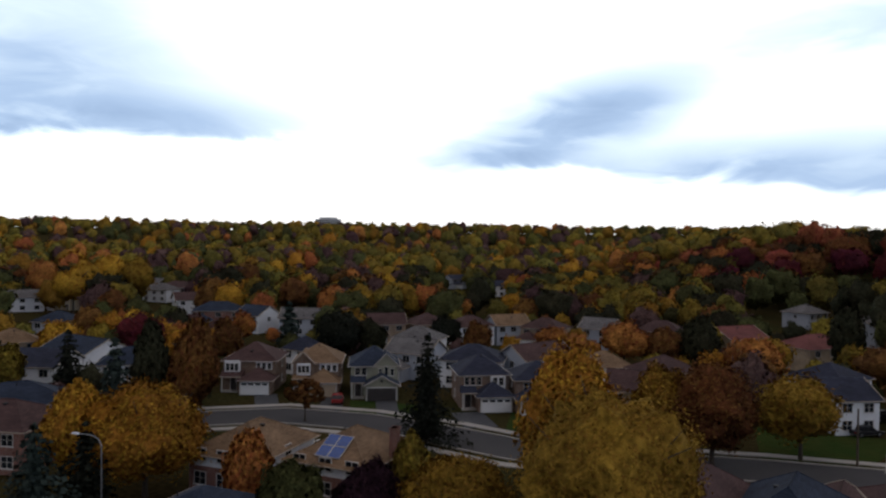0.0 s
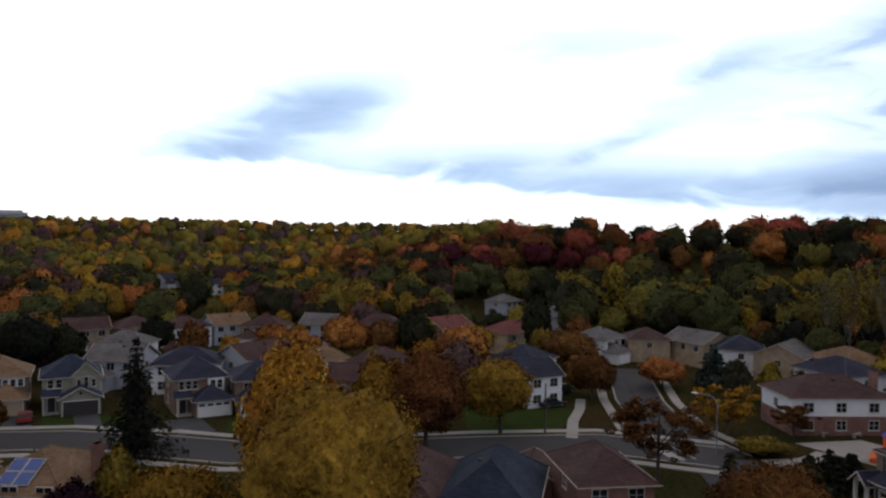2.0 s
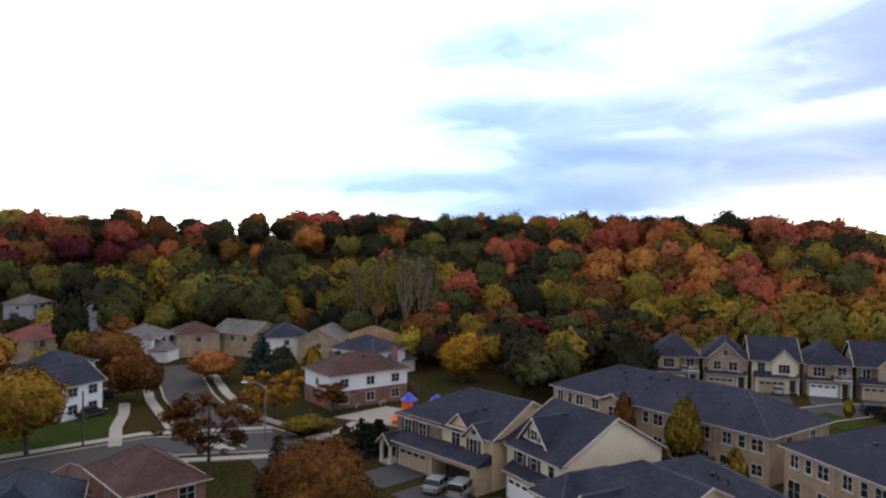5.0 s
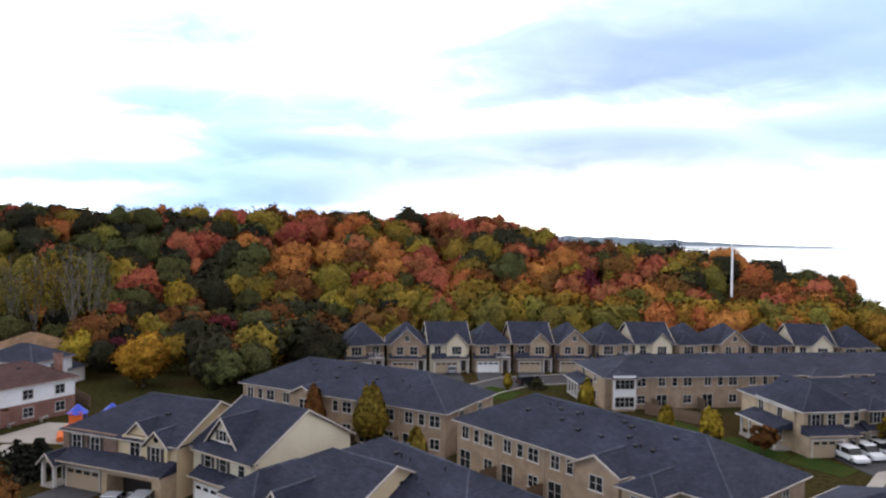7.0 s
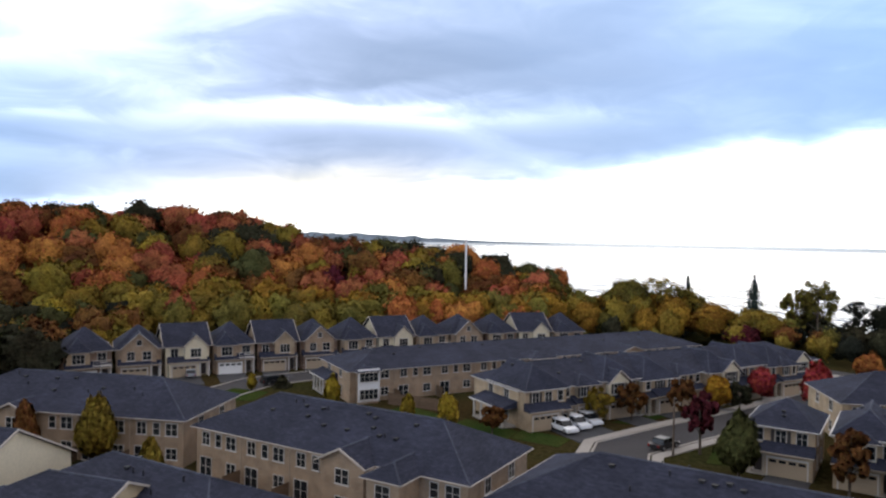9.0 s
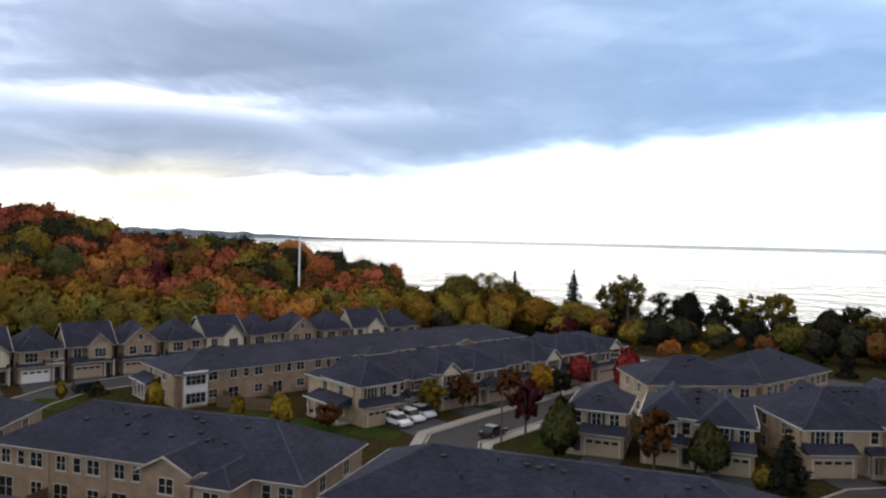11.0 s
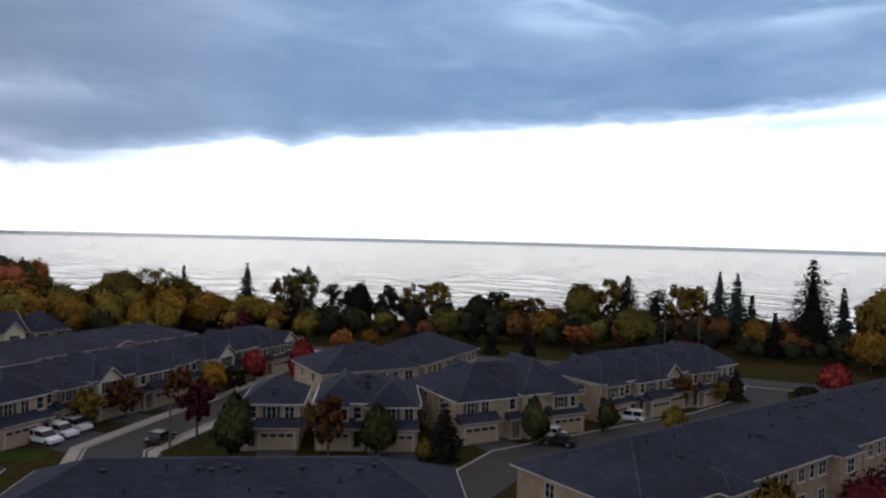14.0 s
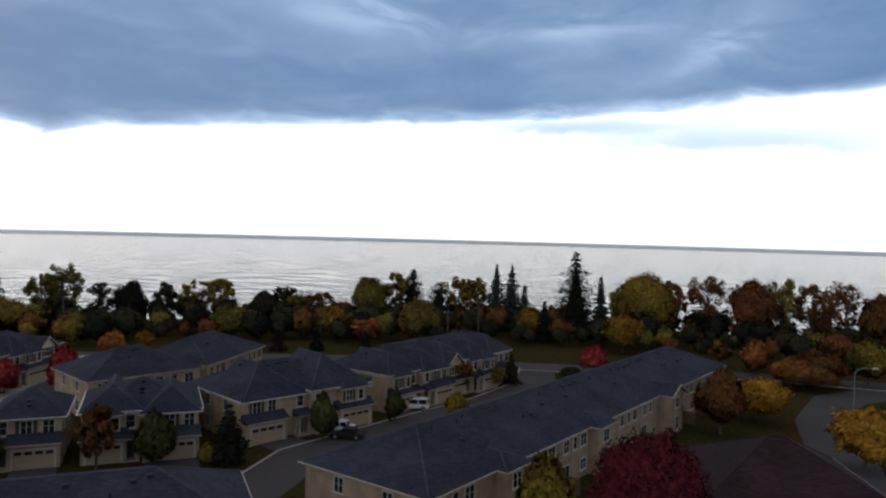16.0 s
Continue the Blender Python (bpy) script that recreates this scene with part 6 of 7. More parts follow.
def near_house(x, y, h=8.0):
    for hx, hy in HOUSE_SPOTS:
        if abs(x - hx) < 8 and abs(y - hy) < 8:
            return True
        # open ground before a house: only low growth there
        d = math.hypot(hx, hy)
        ux, uy = hx / d, hy / d
        s = x * ux + y * uy
        if 0.3 * d < s < d and abs(x * uy - y * ux) < 5.0 and h * 0.97 > CAM_Z - (CAM_Z - 2.6) * s / d:
            return True
    return False


far_block(suburb_kinds, 1100, sector(-42, 34, 680, 1650), 21, 19, 60, 0.15, "distant mixed autumn woods over rising land", "far_woods", spacing=19, sink=0.36, jitter=0.4, level=2)
far_block(suburb_kinds, 330, sector(-42, 34, 1380, 1560), 33, 19, 60, 0.15, "distant woods along the skyline", "far_woods", spacing=12, sink=0.30, level=2)
far_block(suburb_kinds, 700, sector(-42, 26, 380, 720), 29, 16, 100, 0.125, "mixed autumn woods beyond the houses", "far_woods", blocked=near_house, spacing=12, level=2)
far_block(suburb_kinds, 430, sector(-40, 22, 205, 390), 22, 12.5, 270, 0.092, "autumn trees between far houses", "suburban_trees", blocked=near_house, spacing=8)
far_block(suburb_kinds, 190, sector(-40, 34, 114, 205), 27, 8, 340, 0.085, "garden trees between houses", "suburban_trees", blocked=near_house, jitter=0.4)
far_block(hill_kinds, 330, sector(14, 99, 258, 400), 23, 15, 420, 0.080, "autumn woods on the upper slope", "hill_woods", spacing=11,
          blocked=lambda x, y, h: near_house(x, y, h) or math.hypot(x, y) > shore_distance(math.degrees(math.atan2(x, y))) - 25)
far_block(hill_kinds, 220, sector(30, 100, 190, 258), 24, 15, 560, 0.072, "autumn woods on the lower slope", "hill_woods", blocked=near_house, spacing=9.5)
far_block(hill_kinds, 70, sector(97, 110, 205, 315), 26, 13, 520, 0.075, "red and orange woods on the point", "point_woods", spacing=9)
far_block(hill_kinds, 80, sector(77, 108, 174, 193), 34, 12, 520, 0.075, "olive and gold thicket behind the long row", "hedge_woods", spacing=6, jitter=0.2)
far_block(lambda rng, x, y, az: choose(rng, (("olive", 3), ("moss", 3), ("amber", 1.4), ("brown", 0.8)), x, y, 14.0), 34, sector(107, 121, 186, 216), 35, 11, 520, 0.075,
          "olive and gold trees where the point meets the bluff", "bluff_thicket", spacing=7)
far_block(slope_kinds, 190, sector(44, 77, 118, 186), 28, 9, 420, 0.08, "scrub and young trees at the foot of the slope", "slope_scrub",
          blocked=slope_blocked, jitter=0.35, spacing=6)
far_block(shore_kinds, 420, sector(103, 200, 176, 217), 25, 6.0, 200, 0.12, "low scrub along the lake bluff", "bluff_scrub", jitter=0.55, level=2,
          blocked=lambda x, y, h: abs(y + 112 + (118 - x) * 0.5) < 6 and x > 40)

# ---------------------------------------------------------------- single trees and shrubs
tree(-37.7, 75.1, 12.0, 8.7, "gold", "round", 1, 6000, 0.20, "golden broad tree beside the street")
tree(-30.3, 74.0, 12.7, 13.6, "gold", "round", 2, 6000, 0.20, "golden broad tree beside the street")
tree(-32.4, 94.6, 17.4, 8.2, "brown", "column", 3, 3000, 0.27, "russet-brown upright tree beside the street", clear=0.04)
tree(-34.4, 61.0, 10.9, 9.8, "spruce", "conifer", 4, 6000, 0.26, "blue-green conifer beside the street")
tree(-33.6, 68.2, 9.3, 7.0, "black", "conifer", 5, 6000, 0.26, "dark conifer beside the street")
tree(-43.6, 96.6, 13.2, 8.5, "spruce", "conifer", 6, 3000, 0.35, "blue-green conifer beside the street")
tree(-44.2, 109.4, 14.7, 6.5, "dark", "column", 7, 3000, 0.27, "dark green upright tree beside the street", clear=0.04)
tree(-58.8, 113.7, 11.7, 8.8, "black", "conifer", 8, 3000, 0.35, "dark conifer beside the street")
tree(-33.5, 158.5, 13.1, 8.9, "spruce", "conifer", 9, 1500, 0.45, "blue-green conifer among the houses")
tree(-21.2, 148.5, 12.6, 12.4, "black", "round", 10, 1500, 0.35, "dark broad tree among the houses")
tree(-15.0, 151.3, 10.4, 8.4, "dark", "round", 11, 1500, 0.35, "dark green broad tree among the houses")
tree(-1.8, 95.0, 14.6, 10.1, "black", "conifer", 12, 6000, 0.26, "dark conifer beside the street")
tree(-19.8, 105.1, 6.4, 6.4, "brown", "open", 13, 3900, 0.22, "russet-brown thin-leaved tree beside the street", clear=0.25)
tree(12.8, 70.9, 16.7, 11.6, "gold", "round", 14, 6000, 0.20, "golden broad tree beside the street")
tree(12.6, 52.2, 17.0, 17.6, "amber", "round", 15, 12500, 0.14, "amber broad tree beside the street")
tree(27.5, 89.9, 11.6, 8.6, "amber", "round", 16, 6000, 0.20, "amber broad tree beside the street")
tree(32.8, 87.0, 12.7, 12.9, "brown", "round", 17, 6000, 0.20, "russet-brown broad tree beside the street")
tree(44.7, 89.4, 11.4, 12.6, "amber", "round", 18, 3000, 0.27, "amber broad tree beside the street")
tree(-18.0, 67.6, 8.5, 5.4, "orange", "round", 19, 6000, 0.20, "orange broad tree beside the street")
tree(-5.8, 59.7, 9.2, 6.8, "purple", "round", 20, 12500, 0.14, "dark purple broad tree beside the street")
tree(-11.9, 58.8, 9.0, 6.4, "green", "round", 21, 12500, 0.14, "green broad tree beside the street")
tree(-2.9, 73.9, 7.3, 4.5, "olive", "column", 22, 6000, 0.20, "yellow-green upright tree beside the street", clear=0.04)
tree(1.4, 56.0, 10.5, 10.9, "amber", "round", 23, 12500, 0.14, "amber broad tree beside the street")
tree(7.5, 151.8, 10.4, 7.4, "brown", "round", 24, 1500, 0.35, "russet-brown broad tree among the houses")
tree(24.6, 163.2, 7.7, 9.7, "orange", "round", 25, 1500, 0.35, "orange broad tree among the houses")
tree(37.2, 147.4, 11.5, 12.5, "orange", "round", 26, 1500, 0.35, "orange broad tree among the houses")
tree(44.7, 145.3, 10.1, 9.6, "brown", "round", 27, 1500, 0.35, "russet-brown broad tree among the houses")
tree(51.4, 143.0, 14.4, 8.9, "dark", "column", 28, 1500, 0.35, "dark green upright tree among the houses", clear=0.04)
tree(55.6, 128.5, 11.5, 12.1, "orange", "round", 29, 1500, 0.35, "orange broad tree beside the street")
tree(3.0, 225.0, 9.7, 14.1, "orange", "round", 30, 1000, 0.43, "orange broad tree among the houses")
tree(1.0, 170.0, 9.1, 9.3, "black", "round", 31, 1500, 0.35, "dark broad tree among the houses")
tree(-77.2, 145.8, 10.2, 11.7, "gold", "round", 32, 1500, 0.35, "golden broad tree among the houses")
tree(-62.9, 152.5, 11.1, 14.2, "crimson", "round", 33, 1500, 0.35, "crimson broad tree among the houses")
tree(-43.0, 143.7, 11.1, 7.1, "brown", "round", 34, 1500, 0.35, "russet-brown broad tree among the houses")
tree(-48.9, 178.4, 8.7, 7.3, "orange", "round", 35, 1000, 0.43, "orange broad tree among the houses")
tree(-125.0, 244.9, 16.1, 16.1, "gold", "round", 36, 1000, 0.43, "golden broad tree among the houses")
tree(-128.6, 259.9, 19.5, 15.9, "gold", "round", 37, 1000, 0.43, "golden broad tree among the houses")
tree(-125.3, 272.6, 21.9, 17.6, "gold", "round", 38, 1000, 0.43, "golden broad tree among the houses")
tree(-114.4, 271.9, 19.5, 13.8, "amber", "round", 39, 1000, 0.43, "amber broad tree among the houses")
tree(-145.7, 262.2, 18.9, 14.5, "orange", "round", 40, 1000, 0.43, "orange broad tree among the houses")
tree(-67.2, 111.3, 10.6, 6.1, "olive", "round", 41, 3000, 0.27, "yellow-green broad tree beside the street")
tree(68.7, 103.2, 8.5, 8.8, "brown", "round", 42, 3000, 0.27, "russet-brown broad tree beside the street")
tree(86.6, 107.4, 6.2, 11.4, "orange", "round", 43, 1500, 0.35, "orange broad tree beside the street")
tree(97.9, 107.0, 7.6, 9.6, "spruce", "conifer", 44, 1500, 0.45, "blue-green conifer beside the street")
tree(73.7, 77.6, 7.6, 10.6, "gold", "open", 45, 3900, 0.22, "golden thin-leaved tree beside the street", clear=0.25)
tree(53.1, 66.4, 9.6, 13.2, "brown", "open", 46, 9000, 0.19, "russet-brown thin-leaved tree beside the street", clear=0.18)
tree(81.7, 73.7, 4.7, 7.0, "brown", "open", 47, 3900, 0.22, "russet-brown thin-leaved tree beside the street", clear=0.25)
tree(91.1, 87.0, 7.7, 4.0, "yellow", "round", 48, 3000, 0.27, "yellow broad tree beside the street")
tree(72.0, 69.4, 2.2, 7.6, "olive", "round", 49, 3000, 0.27, "yellow-green rounded shrub among the houses", clear=0.02)
tree(69.2, 57.5, 4.2, 6.9, "black", "conifer", 50, 6000, 0.26, "dark conifer beside the street")
tree(66.4, 57.8, 3.9, 6.7, "dark", "conifer", 51, 6000, 0.26, "dark green conifer beside the street")
tree(72.1, 57.2, 3.7, 6.0, "black", "conifer", 52, 6000, 0.26, "dark conifer beside the street")
tree(46.5, 43.9, 9.4, 11.9, "brown", "round", 53, 12500, 0.14, "russet-brown broad tree beside the street")
tree(49.8, 52.0, 7.7, 5.5, "dark", "conifer", 54, 6000, 0.26, "dark green conifer beside the street")
tree(80.9, 143.8, 16.2, 9.0, "dark", "column", 55, 1500, 0.35, "dark green upright tree among the houses", clear=0.04)
tree(79.2, 127.4, 9.7, 14.1, "brown", "round", 56, 1500, 0.35, "russet-brown broad tree among the houses")
tree(114.0, 70.5, 9.5, 11.8, "gold", "round", 57, 3000, 0.27, "golden broad tree beside the street")
tree(102.0, 77.3, 2.3, 4.3, "orange", "round", 58, 3000, 0.27, "orange broad tree beside the street")
tree(152.5, 113.3, 24.1, 11.9, "olive", "open", 59, 1300, 0.34, "yellow-green thin-leaved tree among the houses", clear=0.25)
tree(153.9, 119.7, 21.7, 10.7, "olive", "open", 60, 1300, 0.34, "yellow-green thin-leaved tree among the houses", clear=0.25)
tree(124.4, 175.3, 18.5, 10.1, "yellow", "open", 61, 1300, 0.34, "yellow thin-leaved tree among the houses", clear=0.25)
tree(87.8, 30.7, 7.7, 3.0, "brown", "column", 62, 6000, 0.20, "russet-brown upright tree beside the street", clear=0.04)
tree(86.0, 22.8, 8.8, 4.4, "olive", "column", 63, 6000, 0.20, "yellow-green upright tree beside the street", clear=0.04)
tree(72.6, 14.4, 7.0, 2.5, "olive", "round", 64, 6000, 0.20, "yellow-green rounded shrub among the houses", clear=0.02)
tree(101.0, -14.3, 4.2, 2.3, "yellow", "round", 65, 3000, 0.27, "yellow broad tree beside the street")
tree(97.1, -19.4, 5.0, 3.0, "yellow", "round", 66, 6000, 0.20, "yellow broad tree beside the street")
tree(111.9, -4.2, 4.9, 2.5, "yellow", "round", 67, 3000, 0.27, "yellow broad tree beside the street")
tree(125.7, 8.8, 2.9, 1.6, "yellow", "column", 68, 3000, 0.27, "yellow upright tree beside the street", clear=0.04)
tree(127.9, 3.8, 2.1, 3.3, "dark", "conifer", 69, 3000, 0.35, "dark green conifer beside the street")
tree(94.7, -25.1, 3.9, 4.4, "brown", "open", 70, 4600, 0.20, "russet-brown thin-leaved tree beside the street", clear=0.16)
tree(97.5, -41.5, 5.7, 4.8, "olive", "open", 71, 4600, 0.20, "yellow-green thin-leaved tree beside the street", clear=0.16)
tree(99.2, -47.5, 5.8, 5.3, "brown", "open", 72, 4600, 0.20, "russet-brown thin-leaved tree beside the street", clear=0.16)
tree(82.6, -48.8, 8.0, 4.9, "crimson", "open", 73, 7800, 0.16, "crimson thin-leaved tree beside the street", clear=0.25)
tree(99.5, -55.6, 6.1, 4.9, "brown", "open", 74, 4600, 0.20, "russet-brown thin-leaved tree beside the street", clear=0.16)
tree(103.7, -64.3, 5.8, 4.6, "gold", "round", 75, 3000, 0.27, "golden broad tree beside the street")
tree(102.0, -66.9, 4.8, 4.6, "dark", "open", 76, 4600, 0.20, "dark green thin-leaved tree beside the street", clear=0.16)
tree(108.5, -75.1, 5.6, 5.2, "scarlet", "round", 77, 3000, 0.27, "scarlet broad tree beside the street")
tree(99.6, -78.8, 8.1, 5.5, "scarlet", "round", 78, 3000, 0.27, "scarlet broad tree beside the street")
tree(73.1, -48.0, 7.8, 4.8, "green", "column", 79, 6000, 0.20, "green upright tree beside the street", clear=0.04)
tree(97.1, -31.4, 4.6, 1.8, "black", "conifer", 80, 3000, 0.35, "dark conifer beside the street")
tree(66.2, -56.4, 7.4, 5.0, "brown", "open", 81, 4600, 0.20, "russet-brown thin-leaved tree beside the street", clear=0.16)
tree(61.8, -60.5, 6.5, 4.5, "green", "column", 82, 6000, 0.20, "green upright tree beside the street", clear=0.04)
tree(55.7, -65.5, 6.9, 6.0, "black", "conifer", 83, 6000, 0.26, "dark conifer beside the street")
tree(51.6, -78.6, 6.2, 3.7, "green", "column", 84, 6000, 0.20, "green upright tree beside the street", clear=0.04)
tree(47.8, -91.2, 4.7, 3.1, "green", "column", 85, 3000, 0.27, "green upright tree beside the street", clear=0.04)
tree(57.4, -64.1, 2.5, 2.5, "olive", "round", 86, 6000, 0.20, "yellow-green rounded shrub among the houses", clear=0.02)
tree(46.8, -112.7, 5.5, 5.8, "brown", "open", 87, 4600, 0.20, "russet-brown thin-leaved tree beside the street", clear=0.16)
tree(43.4, -120.4, 4.2, 5.3, "olive", "open", 88, 4600, 0.20, "yellow-green thin-leaved tree beside the street", clear=0.16)
tree(42.0, -125.1, 5.6, 3.9, "dark", "conifer", 89, 3000, 0.35, "dark green conifer beside the street")
tree(39.8, -95.0, 4.4, 3.8, "olive", "round", 90, 3000, 0.27, "yellow-green rounded shrub among the houses", clear=0.02)
tree(52.0, -99.2, 2.9, 4.3, "dark", "conifer", 91, 3000, 0.35, "dark green conifer beside the street")
tree(30.9, -142.7, 5.9, 7.1, "scarlet", "round", 92, 1500, 0.35, "scarlet broad tree beside the street")
tree(5.3, -107.9, 9.6, 8.1, "brown", "column", 93, 3000, 0.27, "russet-brown upright tree beside the street", clear=0.04)
tree(0.5, -118.0, 7.0, 11.0, "gold", "round", 94, 3000, 0.27, "golden broad tree beside the street")
tree(7.6, -55.5, 12.9, 10.6, "crimson", "round", 95, 12500, 0.14, "crimson broad tree beside the street")
tree(14.5, -52.0, 11.2, 5.5, "olive", "round", 96, 12500, 0.14, "yellow-green broad tree beside the street")
tree(-11.4, -99.3, 8.7, 9.5, "gold", "round", 97, 3000, 0.27, "golden broad tree beside the street")
tree(-7.0, -149.8, 5.1, 14.8, "brown", "round", 98, 1500, 0.35, "russet-brown broad tree among the houses")
tree(1.2, -165.0, 6.3, 5.7, "orange", "round", 99, 1500, 0.35, "orange broad tree among the houses")
tree(33.6, -135.9, 2.2, 4.4, "dark", "round", 100, 1500, 0.35, "dark green broad tree beside the street")
tree(192.6, -70.1, 15.6, 12.8, "moss", "open", 201, 2500, 0.32, "moss-green thin-leaved tree on the lake bluff", group="bluff trees", clear=0.25)
tree(197.1, -66.5, 12.4, 13.0, "amber", "round", 202, 2800, 0.42, "amber broad tree on the lake bluff", group="bluff trees")
tree(185.3, -75.2, 12.1, 14.1, "amber", "open", 203, 2500, 0.32, "amber thin-leaved tree on the lake bluff", group="bluff trees", clear=0.25)
tree(188.4, -83.2, 12.7, 12.9, "moss", "round", 204, 2800, 0.42, "moss-green broad tree on the lake bluff", group="bluff trees")
tree(189.9, -89.7, 16.6, 18.0, "moss", "round", 205, 2800, 0.42, "moss-green broad tree on the lake bluff", group="bluff trees")
tree(188.1, -97.8, 16.5, 18.2, "olive", "open", 206, 2500, 0.32, "yellow-green thin-leaved tree on the lake bluff", group="bluff trees", clear=0.25)
tree(181.7, -101.3, 14.9, 13.0, "moss", "open", 207, 2500, 0.32, "moss-green thin-leaved tree on the lake bluff", group="bluff trees", clear=0.25)
tree(188.1, -106.2, 16.7, 5.0, "spruce", "conifer", 208, 3200, 0.34, "blue-green conifer on the lake bluff", group="bluff trees")
tree(167.4, -101.9, 10.9, 16.8, "amber", "round", 209, 2800, 0.42, "amber broad tree on the lake bluff", group="bluff trees")
tree(160.1, -109.6, 10.6, 16.7, "olive", "round", 210, 2800, 0.42, "yellow-green broad tree on the lake bluff", group="bluff trees")
tree(155.1, -102.7, 7.1, 10.2, "crimson", "round", 211, 2800, 0.42, "crimson broad tree on the lake bluff", group="bluff trees")
tree(175.7, -118.6, 17.4, 9.1, "spruce", "conifer", 212, 3200, 0.34, "blue-green conifer on the lake bluff", group="bluff trees")
tree(164.0, -123.0, 15.1, 8.8, "moss", "open", 213, 2500, 0.32, "moss-green thin-leaved tree on the lake bluff", group="bluff trees", clear=0.25)
tree(162.0, -127.2, 17.7, 11.3, "moss", "open", 214, 2500, 0.32, "moss-green thin-leaved tree on the lake bluff", group="bluff trees", clear=0.25)
tree(157.0, -136.5, 12.8, 12.2, "black", "open", 215, 2500, 0.32, "dark thin-leaved tree on the lake bluff", group="bluff trees", clear=0.25)
tree(151.9, -139.2, 12.3, 9.7, "black", "round", 216, 2800, 0.42, "dark broad tree on the lake bluff", group="bluff trees")
tree(146.2, -145.2, 12.7, 8.4, "dark", "open", 217, 2500, 0.32, "dark green thin-leaved tree on the lake bluff", group="bluff trees", clear=0.25)
tree(140.6, -150.5, 13.4, 10.0, "olive", "open", 218, 2500, 0.32, "yellow-green thin-leaved tree on the lake bluff", group="bluff trees", clear=0.25)
tree(136.3, -155.8, 14.1, 10.0, "olive", "open", 219, 2500, 0.32, "yellow-green thin-leaved tree on the lake bluff", group="bluff trees", clear=0.25)
tree(116.9, -136.9, 9.0, 11.8, "moss", "round", 220, 2800, 0.42, "moss-green broad tree on the lake bluff", group="bluff trees")
tree(126.6, -162.5, 10.3, 11.3, "dark", "round", 221, 2800, 0.42, "dark green broad tree on the lake bluff", group="bluff trees")
tree(123.5, -167.4, 11.8, 9.1, "dark", "open", 222, 2500, 0.32, "dark green thin-leaved tree on the lake bluff", group="bluff trees", clear=0.25)
tree(117.7, -166.6, 10.3, 12.7, "olive", "open", 223, 2500, 0.32, "yellow-green thin-leaved tree on the lake bluff", group="bluff trees", clear=0.25)
tree(112.7, -167.6, 10.8, 10.1, "brown", "open", 224, 2500, 0.32, "russet-brown thin-leaved tree on the lake bluff", group="bluff trees", clear=0.25)
tree(99.8, -154.6, 9.3, 10.3, "amber", "round", 225, 2800, 0.42, "amber broad tree on the lake bluff", group="bluff trees")
tree(102.6, -178.7, 15.6, 13.5, "moss", "round", 226, 2800, 0.42, "moss-green broad tree on the lake bluff", group="bluff trees")
tree(96.2, -166.2, 8.7, 9.9, "green", "round", 227, 2800, 0.42, "green broad tree on the lake bluff", group="bluff trees")
tree(96.2, -184.4, 16.3, 8.8, "olive", "open", 228, 2500, 0.32, "yellow-green thin-leaved tree on the lake bluff", group="bluff trees", clear=0.25)
tree(91.8, -184.4, 16.8, 16.9, "black", "conifer", 229, 3200, 0.34, "dark conifer on the lake bluff", group="bluff trees")
tree(84.4, -185.7, 13.5, 19.1, "black", "conifer", 230, 3200, 0.34, "dark conifer on the lake bluff", group="bluff trees")
tree(77.5, -160.3, 10.6, 13.3, "moss", "round", 231, 2800, 0.42, "moss-green broad tree on the lake bluff", group="bluff trees")
tree(80.7, -191.7, 15.9, 12.3, "amber", "open", 232, 2500, 0.32, "amber thin-leaved tree on the lake bluff", group="bluff trees", clear=0.25)
tree(76.3, -193.5, 15.2, 9.7, "olive", "open", 233, 2500, 0.32, "yellow-green thin-leaved tree on the lake bluff", group="bluff trees", clear=0.25)
tree(70.0, -193.8, 18.7, 9.2, "spruce", "conifer", 234, 3200, 0.34, "blue-green conifer on the lake bluff", group="bluff trees")
tree(65.6, -194.2, 18.4, 10.4, "spruce", "conifer", 235, 3200, 0.34, "blue-green conifer on the lake bluff", group="bluff trees")
tree(62.4, -196.3, 13.4, 6.9, "spruce", "conifer", 236, 3200, 0.34, "blue-green conifer on the lake bluff", group="bluff trees")
tree(55.8, -179.5, 8.9, 7.6, "amber", "round", 237, 2800, 0.42, "amber broad tree on the lake bluff", group="bluff trees")
tree(51.4, -178.8, 10.8, 5.5, "black", "conifer", 238, 3200, 0.34, "dark conifer on the lake bluff", group="bluff trees")
tree(47.4, -194.3, 23.1, 20.2, "black", "conifer", 239, 3200, 0.34, "dark conifer on the lake bluff", group="bluff trees")
tree(42.0, -201.7, 16.1, 7.6, "spruce", "conifer", 240, 3200, 0.34, "blue-green conifer on the lake bluff", group="bluff trees")
tree(30.6, -173.3, 9.7, 11.0, "amber", "round", 241, 2800, 0.42, "amber broad tree on the lake bluff", group="bluff trees")
tree(86.2, -148.9, 6.9, 8.1, "orange", "open", 242, 2500, 0.32, "orange thin-leaved tree on the lake bluff", group="bluff trees", clear=0.25)
tree(62.6, -153.7, 5.9, 6.7, "crimson", "round", 243, 2800, 0.42, "crimson broad tree on the lake bluff", group="bluff trees")
tree(120.1, -105.7, 5.9, 5.5, "orange", "round", 244, 2800, 0.42, "orange broad tree on the lake bluff", group="bluff trees")
tree(117.5, -111.5, 5.5, 4.6, "amber", "open", 245, 2500, 0.32, "amber thin-leaved tree on the lake bluff", group="bluff trees", clear=0.25)
tree(80.4, -138.3, 5.2, 3.4, "black", "conifer", 246, 3200, 0.34, "dark conifer on the lake bluff", group="bluff trees")
